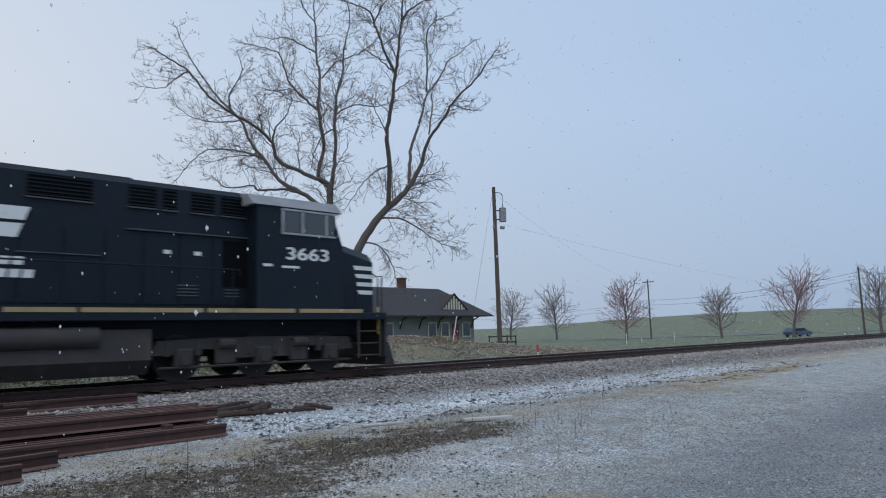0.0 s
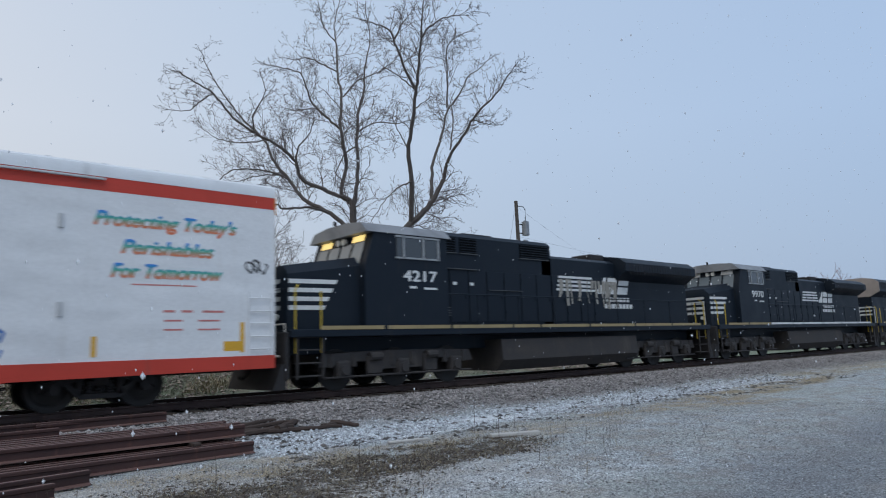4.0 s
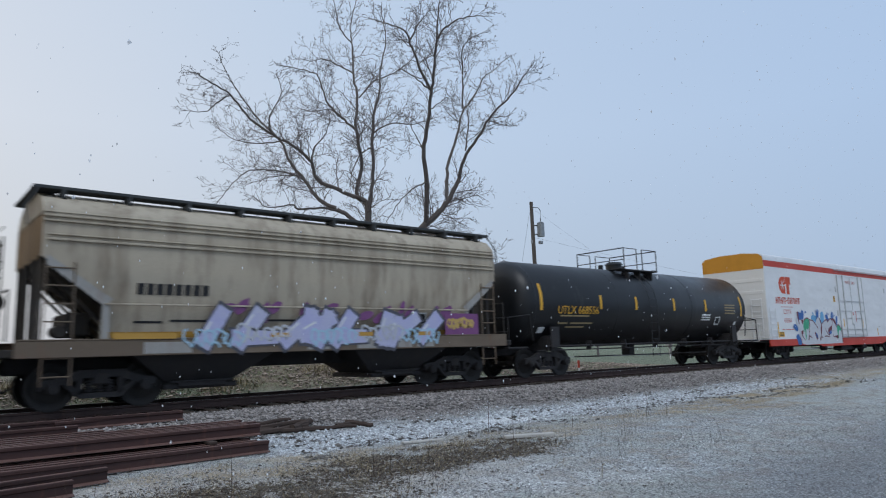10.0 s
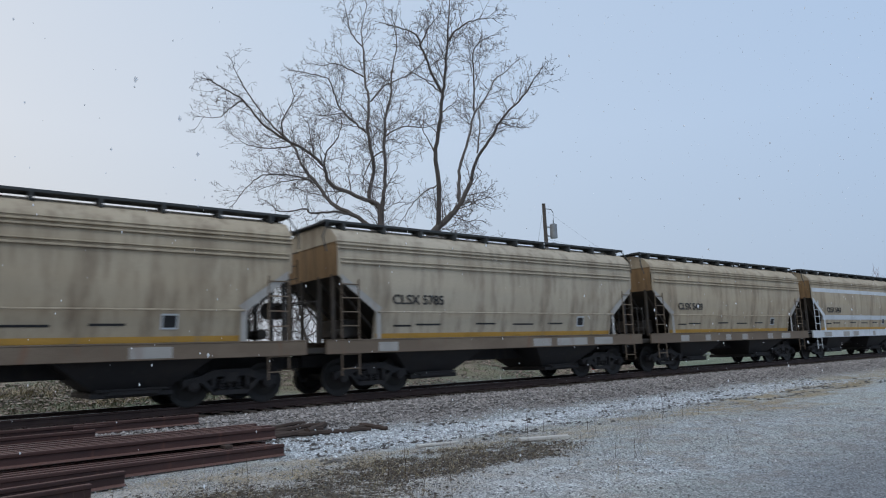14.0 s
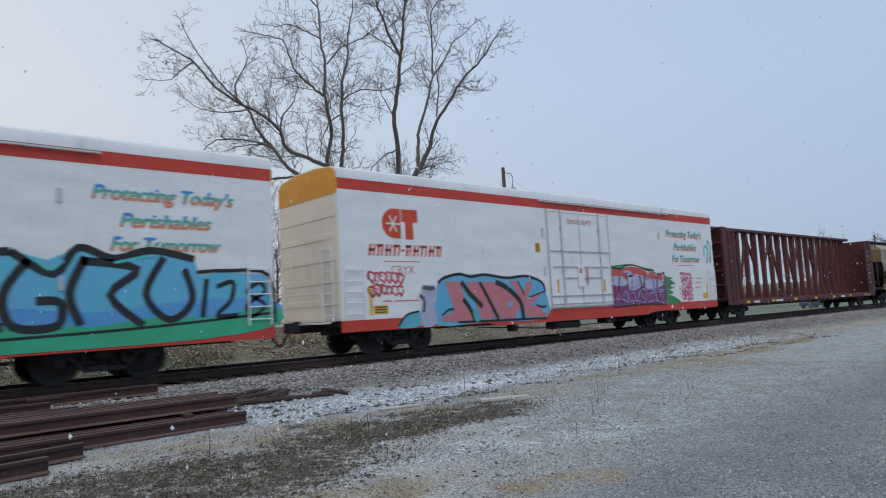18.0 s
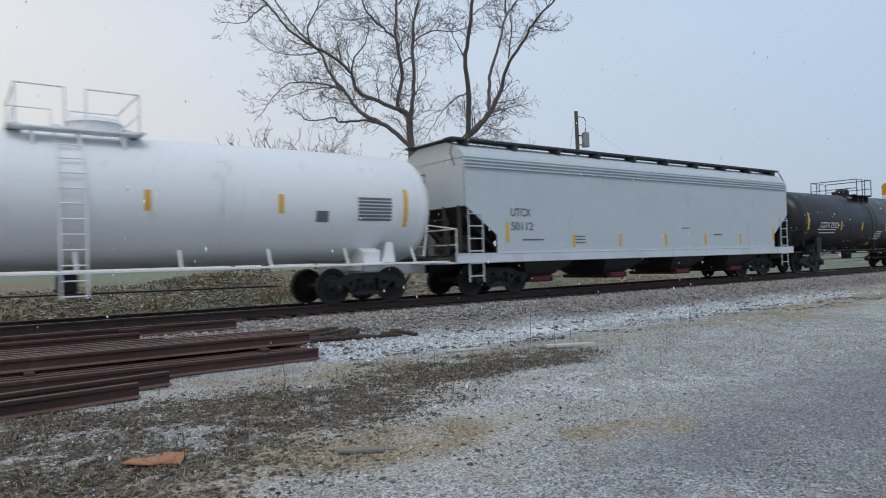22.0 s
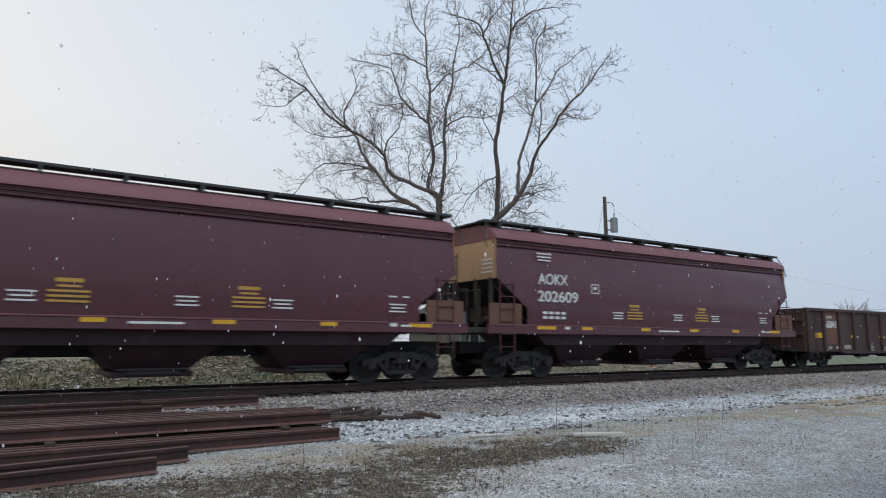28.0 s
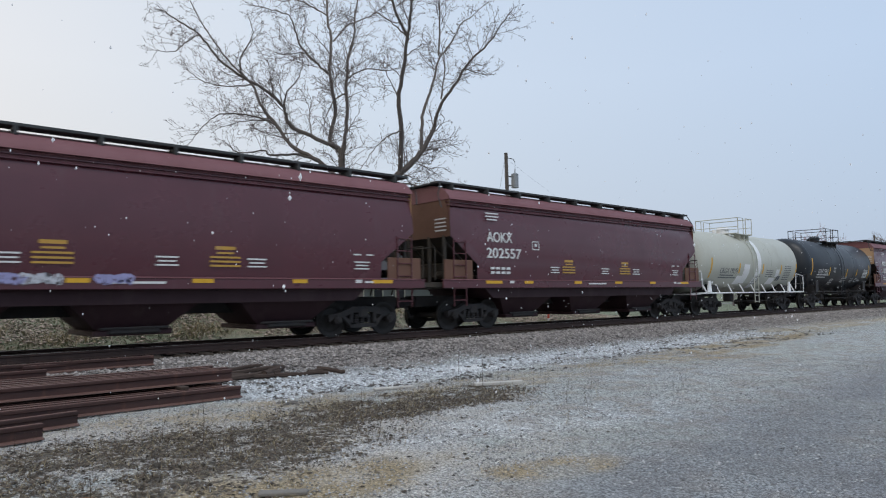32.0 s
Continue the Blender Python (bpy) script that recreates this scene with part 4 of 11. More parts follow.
# ---- tank cars ----
def tank_car(centre, half, rad, zc, shell, mark, mark_x, mark_w, label, name="tank_car", mark_mat=None, deck=False, dome_x=0.0, ladder_x=None, plat=(-1.9, 1.9), yellow=(), trucks=5.9, patches=(), mark_z=2.1):
    car = new_car(name, label, "train car", "tank cars", centre)
    n = 40
    prof = [(-half, 0.05), (-half + 0.02, rad * 0.30), (-half + 0.09, rad * 0.58), (-half + 0.22, rad * 0.80), (-half + 0.42, rad * 0.94), (-half + 0.66, rad)]
    prof = prof + [(-x, r) for x, r in prof[::-1]]
    rings = [[(x, r * math.cos(2 * math.pi * k / n), zc + r * math.sin(2 * math.pi * k / n)) for k in range(n)] for x, r in prof]
    part("shell", Mesh().loft(rings), shell, car, "", 30)
    seams = Mesh()
    for x in (-half + 0.68, -half * 0.33, half * 0.33, half - 0.68):
        seams.loft([[(x + d, (rad + e) * math.cos(2 * math.pi * k / n), zc + (rad + e) * math.sin(2 * math.pi * k / n)) for k in range(n)] for d, e in ((-0.03, -0.01), (-0.02, 0.006), (0.02, 0.006), (0.03, -0.01))], cap=False)
    part("weld_band", seams, shell, car, "", 30)
    dr = 0.55 if shell is M_TANKW else 0.33
    dome = Mesh().cyl((dome_x, 0, zc + rad - 0.1), (dome_x, 0, zc + rad + 0.24), dr, n=18).cyl((dome_x, 0, zc + rad + 0.24), (dome_x, 0, zc + rad + 0.34), dr + 0.05, dr - 0.04, n=18)
    for dx in (-0.75, 0.7):
        dome.cyl((dome_x + dx, 0.1, zc + rad - 0.1), (dome_x + dx, 0.1, zc + rad + 0.2), 0.10, n=10)
    part("manway", dome, shell if not deck else M_TANKW, car)
    top = zc + rad
    a, b = plat
    pf = Mesh()
    for yy in (-0.95, 0.95):
        pf.box(((a + b) / 2, yy, top - 0.10), (b - a, 0.42, 0.05), 0.01)
        for x in (a + 0.3, (a + b) / 2, b - 0.3):
            pf.box((x, yy, top - 0.28), (0.06, 0.3, 0.34))
    for x in (a, b):
        pf.box((x, 0, top - 0.06), (0.3, 2.2, 0.05), 0.01)
    part("platform", pf, M_UNDER if not deck else shell, car)
    hr = Mesh()
    zr = top + 0.75
    for yy in (-1.15, 1.15):
        for p, q in ((a, a + (b - a) * 0.38), (b - (b - a) * 0.45, b)):
            hr.tube([(p, yy, top - 0.1), (p, yy, zr), (q, yy, zr), (q, yy, top - 0.1)], 0.022)
    for x in (a, b):
        hr.tube([(x, -1.15, zr), (x, 1.15, zr)], 0.022)
        hr.tube([(x, -1.15, top + 0.3), (x, 1.15, top + 0.3)], 0.018)
    part("safety_rail", hr, M_UNDER if not deck else shell, car)
    lx = ladder_x if ladder_x is not None else (a + b) / 2
    rl = Mesh()
    steps = [(-1.15, top - 0.1)] + [(-(rad + 0.06) * math.cos(w) - 0.02, zc + (rad + 0.06) * math.sin(w)) for w in (1.0, 0.75, 0.5, 0.25, 0.0)] + [(-rad - 0.08, 0.5)]
    for dx in (-0.24, 0.24):
        rl.tube([(lx + dx, yy, zz) for yy, zz in steps], 0.022 if deck else 0.013)
    for i in range(11):
        z = 0.55 + i * 0.31
        if z < zc:
            yy = -rad - 0.08
        else:
            yy = -math.sqrt(max(0.05, (rad + 0.07) ** 2 - (z - zc) ** 2)) - 0.02
        rl.cyl((lx - 0.24, yy, z), (lx + 0.24, yy, z), 0.016 if deck else 0.009, n=6)
    part("side_ladder", rl, shell, car)
    st = Mesh()
    for x in (-trucks, trucks):
        st.prism([(-1.3, 0.85), (1.3, 0.85), (1.35, 1.35), (0.9, zc - rad * 0.72), (-0.9, zc - rad * 0.72), (-1.35, 1.35)], x - 0.25, x + 0.25)
        st.box((x * 1.12, 0, 0.86), (3.2, 0.55, 0.3), 0.03)
        if not deck:
            st.box((x, -1.42, 1.3), (0.42, 0.06, 0.7), 0.02)
    part("saddle", st, shell if deck and shell is M_TANKW else M_UNDER, car)
    if deck:
        dk = Mesh()
        for yy in (-1.42, 1.42):
            dk.box((0, yy, 1.02), (2 * half + 0.3, 0.32, 0.06), 0.01)
            for i in range(9):
                x = -half + 0.9 + i * (2 * half - 1.8) / 8
                dk.tube([(x, yy, 1.05), (x, yy * 0.86, 1.45)], 0.03)
        part("running_board", dk, M_TANKW, car, "white running board along the side")
        jk = Mesh()
        for x in (-trucks - 0.5, trucks + 0.5):
            jk.prism([(x - 0.2, 1.06), (x + 0.2, 1.06), (x + 0.12, 1.6), (x - 0.05, 1.6)], -1.36, -1.30, "y")
        part("jacking_pad", jk, M_TANKW, car)
    else:
        dk = Mesh().tube([(-half + 1.2, -1.35, 1.0), (half - 1.2, -1.35, 1.0)], 0.03).tube([(-half + 1.0, -1.2, 0.86), (half - 1.0, -1.2, 0.86)], 0.022)
        for i in range(7):
            x = -half + 1.5 + i * (2 * half - 3) / 6
            dk.box((x, -1.3, 1.02), (0.05, 0.2, 0.3))
        part("side_rail", dk, M_UNDER, car)
    gear = Mesh().box((0, 0, 0.78), (0.4, 0.4, 0.42), 0.04).cyl((0, 0, 0.56), (0, 0, 0.98), 0.14, n=12).tube([(-4.5, -0.9, 0.6), (4.5, -0.9, 0.55)], 0.02)
    part("bottom_outlet", gear, M_UNDER, car)
    for s in (-1, 1):
        e = s * (half + 0.15)
        pl = Mesh().box((e, 0, 0.98), (0.9, 2.9, 0.06), 0.01).tube([(e + s * 0.4, -1.4, 1.0), (e + s * 0.4, -1.4, 1.95), (e - s * 0.6, -1.4, 2.05), (e - s * 0.75, -1.4, 1.2)], 0.024).tube([(e + s * 0.4, -1.4, 1.95), (e + s * 0.4, 1.4, 1.95), (e + s * 0.4, 1.4, 1.0)], 0.022).tube([(e + s * 0.4, -1.4, 1.5), (e + s * 0.4, 1.4, 1.5)], 0.018)
        part("end_platform", pl, M_TANKW if deck else M_UNDER, car)

    def wrap(x, z, w, h, e=0.006):
        """Marks bent round the shell."""
        pts = []
        for k in range(5):
            zz = z + h * k / 4
            s = max(-0.99, min(0.99, (zz - zc) / rad))
            yy = -(rad + e) * math.sqrt(1 - s * s)
            pts.append((yy, zz))
        vs = [(x - w / 2, p[0], p[1]) for p in pts] + [(x + w / 2, p[0], p[1]) for p in pts]
        return vs, [(i, i + 1, i + 6, i + 5) for i in range(4)]
    ym = Mesh()
    for x, z, h in yellow:
        ym.add(*wrap(x, z, 0.13, h))
    if yellow:
        part("reflector", ym, M_YELLOW, car, "", 0)
    for mat_, lst in patches:
        pm = Mesh()
        for q in lst:
            pm.add(*wrap(*(q if len(q) == 5 else (*q, 0.008))))
        part("stencil", pm, mat_, car, "", 0)
    mz = mark_z
    me = letters(mark, 0.27, mark_w)
    for v in me.vertices:
        zz = v.co.z + mz
        s = max(-0.95, min(0.95, (zz - zc) / rad))
        v.co.y = -(rad + 0.006 + (0.004 if v.co.y < 0 else 0)) * math.sqrt(1 - s * s)
        v.co.z = zz
    me.materials.clear()
    me.materials.append(mark_mat)
    part("reporting_mark", me, mark_mat, car).matrix_basis = pose(mark_x, 0, 0)
    truck(car, -trucks)
    truck(car, trucks)
    ends(car, -half - 0.55, half + 0.55)
    return car


# ---- covered hoppers ----
def inset(z):
    """How far a rounded hopper side draws in at height z."""
    return 0.24 * (max(0.0, 2.9 - z) / 1.5) ** 1.3



def hopper(centre, half, zt, ze, zk, zs, body, roof_side, mark, label, bays, bay_w, end_up, end_low, sill_mat, over=0.75, trucks=4.9, tumble=0.0, name="covered_hopper_car", group="tan covered hoppers", lines=2, strip_mat=None, round_side=False):
    """half: of the roof; zt: top; ze: eave; zk: (upper, lower) ends of the sloping cut at the corners; zs: (top, bottom) of the side sill."""
    car = new_car(name, label, "train car", group, centre)
    w = HW
    zm = (ze + zs[0]) / 2
    if tumble:
        prof = [(-w + 0.24, ze), (-w + 0.13, ze - 0.3), (-w + 0.05, ze - 0.7), (-w, zm + 0.1), (-w, zm - 0.5), (-w + 0.05, zs[0])]
    else:
        prof = [(-w + 0.05, ze), (-w, ze - 0.3)] + ([(-w + inset(z), z) for z in (2.9, 2.6, 2.3, 2.0, 1.7)] + [(-w + inset(zs[0]), zs[0])] if round_side else [(-w, zm), (-w, zs[0])])
    xk = half - 1.15
    # side sheets cut to the sloping ends
    sheet = Mesh()
    for s in (1, -1):
        cols = []
        for x, zlo in ((-half, zk[0]), (-half + 0.05, zk[0] - 0.03), (-xk, zk[1]), (-xk + 0.01, zs[0]), (xk - 0.01, zs[0]), (xk, zk[1]), (half - 0.05, zk[0] - 0.03), (half, zk[0])):
            col = []
            for k in range(9):
                z = ze + (zlo - ze) * k / 8
                yy = prof[-1][0]
                for (y0, z0), (y1, z1) in zip(prof, prof[1:]):
                    if z1 <= z <= z0:
                        yy = y0 + (y1 - y0) * (z0 - z) / (z0 - z1)
                        break
                col.append((x, s * yy, z))
            cols.append(col)
        n = len(cols)
        vs = [p for c in cols for p in c] + [(p[0], p[1] - s * -0.04, p[2]) for c in cols for p in c]
        fs = []
        for i in range(n - 1):
            for k in range(8):
                q = (i * 9 + k, i * 9 + k + 1, i * 9 + k + 10, i * 9 + k + 9)
                fs.append(q)
        sheet.add(vs[:n * 9], fs)
    part("side_sheet", sheet, body, car, "", 25)
    if strip_mat:
        yq = -w - 0.006
        for s in (-1, 1):
            a, b = (s * (half - 0.10), zk[0] - 0.06), (s * xk, zk[1] - 0.02)
            part("slope_edge", Mesh().add([(a[0], yq, a[1] + 0.10), (a[0], yq, a[1] - 0.10), (b[0], yq, b[1] - 0.06), (b[0] - s * 0.2, yq, b[1] + 0.06)], [(0, 1, 2, 3)]), strip_mat, car, "pale painted edge of the sloping corner", 0)
            part("slope_edge", Mesh().add([(s * xk, yq, zk[1]), (s * (xk - 0.14), yq, zk[1]), (s * (xk - 0.14), yq, zs[0]), (s * xk, yq, zs[0])], [(0, 1, 2, 3)]), strip_mat, car, "pale painted edge of the sloping corner", 0)
    # roof
    rf = Mesh().prism([(-w + 0.02, ze - 0.02), (-w + 0.05, ze + 0.06), (-w + 0.28, ze + 0.30), (-0.75, zt - 0.10), (0.75, zt - 0.10), (w - 0.28, ze + 0.30), (w - 0.05, ze + 0.06), (w - 0.02, ze - 0.02)], -half, half)
    part("roof", rf, roof_side, car)
    if lines:
        rb = Mesh()
        for i in range(lines):
            z = ze - 0.10 - 0.10 * i
            rb.box((0, -w + (0.17 if tumble else 0.02) - 0.03 * i * (1 if tumble else 0.5), z), (2 * half, 0.09, 0.04), 0.008)
        part("top_rib", rb, body, car)
    hatch = Mesh().box((0, 0, zt - 0.13), (2 * half - 1.0, 0.75, 0.1), 0.03)
    part("trough_hatch", hatch, M_ROOFG, car)
    rw = Mesh()
    for yy in (-1.0, 1.0):
        rw.box((0, yy, zt - 0.04), (2 * half + 0.3, 0.42, 0.07), 0.01)
        for i in range(10):
            x = -half + 0.4 + i * (2 * half - 0.8) / 9
            rw.box((x, yy * 1.05, zt - 0.16), (0.07, 0.5, 0.22), 0.01)
    for x in (-half + 0.1, half - 0.1):
        rw.box((x, 0, zt - 0.05), (0.5, 2.0, 0.04))
        rw.tube([(x + math.copysign(0.15, x), -1.2, zt - 0.04), (x + math.copysign(0.4, x), -1.35, ze + 0.1), (x + math.copysign(0.35, x), -1.45, ze - 0.3)], 0.02)
    part("running_board", rw, M_ROOFG, car, "sooty roof walk")
    # ends
    for s in (-1, 1):
        e = Mesh()
        x0 = s * (half - 0.02)
        e.add([(x0, -w + 0.05, ze), (x0, w - 0.05, ze), (x0, w - 0.05, zk[0]), (x0, -w + 0.05, zk[0]), (x0, -0.6, zt - 0.17), (x0, 0.6, zt - 0.17)], [(0, 1, 2, 3), (0, 4, 5, 1)])
        part("end_sheet", e, end_up, car, "streaked upper end sheet")
        sl = Mesh()
        x1 = s * (half - 3.0)
        wl = w - (0.40 if round_side else 0.06)
        sl.add([(x0, -w + 0.06, zk[0]), (x0, w - 0.06, zk[0]), (x1, wl, zs[0] - 0.25), (x1, -wl, zs[0] - 0.25)], [(0, 1, 2, 3)])
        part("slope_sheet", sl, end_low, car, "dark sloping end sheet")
        xe = s * (half + over - 0.25)
        cage = Mesh()
        for yy in (-1.22, -0.5, 0.5, 1.22):
            cage.box((s * (half - 0.05), yy, (zk[0] + zs[0]) / 2), (0.10, 0.09, zk[0] - zs[0] + 0.1), 0.01)
            cage.tube([(s * (half - 0.05), yy, zk[0] - 0.1), (s * (half - 1.5), yy, zs[0] + 0.05)], 0.035)
        cage.box((s * (half - 0.6), 0, zs[1] + 0.1), (2.2 + over, 2.7, 0.16), 0.02)
        cage.box((s * (half - 0.9), 0.0, zs[0] + 0.35), (0.5, 1.4, 0.5), 0.05)
        cage.cyl((s * (half - 0.5), -1.0, zs[0] + 0.2), (s * (half - 0.5), -0.4, zs[0] + 0.2), 0.12, n=12)
        part("end_frame", cage, M_DARKEND, car, "near-black end frame and brake gear")
        lx = s * (half - 0.35)
        part("corner_ladder", rung_ladder(lx - 0.26, lx + 0.26, zs[1] - 0.55, zk[0] - 0.1, -w - 0.02, 0.36), sill_mat, car)
        hb = Mesh().tube([(xe, -1.4, zs[0]), (xe, -1.4, zs[0] + 1.0), (xe, 1.4, zs[0] + 1.0), (xe, 1.4, zs[0])], 0.02).tube([(xe, -0.3, zs[0]), (xe, -0.3, ze - 0.4)], 0.02).tube([(xe, 0.3, zs[0]), (xe, 0.3, ze - 0.4)], 0.02)
        for k in range(7):
            hb.cyl((xe, -0.3, zs[0] + 0.3 + k * 0.35), (xe, 0.3, zs[0] + 0.3 + k * 0.35), 0.014, n=5)
        hb.lathe([(-0.02, 0.2), (-0.02, 0.24), (0.02, 0.24), (0.02, 0.2)], n=16, c=(xe, 0.9, zs[0] + 0.9))
        part("end_ladder", hb, M_DARKEND, car)
    sill = Mesh()
    for yy in (-w - 0.02, w + 0.02):
        sill.box((0, yy, (zs[0] + zs[1]) / 2), (2 * half + over, 0.07, zs[0] - zs[1]), 0.012)
        sill.box((0, yy * 0.985, zs[0] + 0.01), (2 * half + over, 0.14, 0.03), 0.006)
    part("side_sill", sill, sill_mat, car)
    part("centre_sill", Mesh().box((0, 0, 0.9), (2 * half + over, 0.55, 0.36), 0.03), M_UNDER, car)
    for bx in bays:
        ch = Mesh()
        t0, t1 = bay_w, bay_w * 0.42
        z0, z1 = zs[0] - 0.1, 0.42
        ch.loft([[(bx - t0, -w + 0.1, z0), (bx + t0, -w + 0.1, z0), (bx + t0, w - 0.1, z0), (bx - t0, w - 0.1, z0)], [(bx - t0 * 0.9, -w + 0.18, z0 - 0.25), (bx + t0 * 0.9, -w + 0.18, z0 - 0.25), (bx + t0 * 0.9, w - 0.18, z0 - 0.25), (bx - t0 * 0.9, w - 0.18, z0 - 0.25)],
                 [(bx - t1, -0.85, z1), (bx + t1, -0.85, z1), (bx + t1, 0.85, z1), (bx - t1, 0.85, z1)]])
        ch.box((bx, 0, 0.36), (t1 * 2.3, 2.1, 0.12), 0.02)
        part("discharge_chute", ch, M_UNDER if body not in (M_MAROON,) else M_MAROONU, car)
        part("outlet_gate", Mesh().box((bx, -0.95, 0.40), (t1 * 1.5, 0.3, 0.14), 0.03).cyl((bx - t1, -1.1, 0.46), (bx + t1, -1.1, 0.46), 0.03, n=6), M_GATE if body is M_HOPG else M_UNDER, car)
    truck(car, -trucks)
    truck(car, trucks)
    ends(car, -half - over + 0.15, half + over - 0.15)
    return car


# darker copy of the maroon; shade under the car is in its colour
M_MAROONU = surf("maroon_chute_painted_shade", (0.034, 0.013, 0.018), 0.7, scale=1.0, dirt=(0.05, 0.03, 0.03), dirt_amount=0.4, bump=0.05)


# ---- gondolas ----
def gondola(centre, half, zt, zb, mat, label, posts, name="gondola_car", belly=0.0, taper=0.0):
    car = new_car(name, label, "train car", "gondolas", centre)
    w = HW - 0.06
    sd = Mesh()
    for s in (-1, 1):
        sd.prism([(-half, zt), (-half + taper, zb), (-half + 2.6, zb), (-half + 3.4, zb - belly), (half - 3.4, zb - belly), (half - 2.6, zb), (half - taper, zb), (half, zt)], s * w - 0.02, s * w + 0.02, "y")
    part("side_sheet", sd, mat, car)
    for s in (-1, 1):
        if taper:
            x0, x1 = s * half, s * (half - taper)
            part("end_sheet", Mesh().prism([(x0, zt), (x1, zb), (x1 - s * 0.05, zb), (x0 - s * 0.05, zt)], -w, w, "y"), mat, car)
            part("end_post", Mesh().prism([(x0 + s * 0.02, zt), (x1 + s * 0.02, zb), (x1 - s * 0.12, zb), (x0 - s * 0.12, zt)], -w - 0.10, -w + 0.03, "y"), mat, car)
            continue
        part("end_sheet", Mesh().box((s * half, 0, (zt + zb) / 2), (0.05, 2 * w, zt - zb), 0.01).box((s * (half + 0.05), 0, zt - 0.5), (0.08, 2 * w - 0.1, 0.12), 0.02).box((s * (half + 0.05), 0, zt - 1.1), (0.08, 2 * w - 0.1, 0.12), 0.02), mat, car)
    fl = Mesh().box((0, 0, zb + 0.12), (2 * half, 2 * w - 0.06, 0.1)).box((0, 0, zb - 0.02), (2 * half + 0.4, 0.5, 0.4), 0.02)
    part("floor", fl, M_UNDER, car)
    for s in (-1, 1):
        part("top_chord", Mesh().box((0, s * (w + 0.03), zt - 0.04), (2 * half, 0.16, 0.13), 0.02), mat, car)
    pm = Mesh().box((0, -w - 0.07, (zt + zb) / 2 - 0.02), (0.15, 0.14, zt - zb - 0.12), 0.03).data("side_post", mat)
    for i in range(posts):
        x = (-half + taper + 0.12) + i * (2 * (half - taper) - 0.24) / (posts - 1)
        part("side_post", pm, None, car).matrix_basis = pose(x, 0, 0)
        part("side_post", pm, None, car).matrix_basis = pose(x, 0, 0, 0, 0, 180)
    part("corner_ladder", rung_ladder(-half + taper + 0.25, -half + taper + 0.75, zb - 0.2, zt - 0.1, -w - 0.1), mat, car)
    part("corner_ladder", rung_ladder(half - taper - 0.75, half - taper - 0.25, zb - 0.2, zt - 0.1, -w - 0.1), mat, car)
    for s in (-1, 1):
        part("end_step", Mesh().box((s * (half + 0.3), 0, zb + 0.05), (0.6, 2.4, 0.08), 0.01).tube([(s * (half + 0.55), -1.2, zb), (s * (half + 0.55), -1.2, zb + 0.8), (s * (half + 0.55), 1.2, zb + 0.8), (s * (half + 0.55), 1.2, zb)], 0.02), M_UNDER, car)
    part("brake_gear", Mesh().box((0.8, -0.8, zb - 0.15), (1.0, 0.5, 0.25), 0.05).cyl((-2.2, -0.8, zb - 0.12), (-1.2, -0.8, zb - 0.12), 0.16, n=10).tube([(-4.5, -1.0, 0.6), (4.5, -1.0, 0.55)], 0.02), M_UNDER, car)
    truck(car, -half + 1.75)
    truck(car, half - 1.75)
    ends(car, -half - 0.55, half + 0.55)
    return car


# ---- the train, from its head to its tail ----
M_CABFRAME = surf("dull_grey_window_frame", (0.34, 0.36, 0.375), 0.5, c2=(0.22, 0.23, 0.24), scale=2.5, bump=0.0)


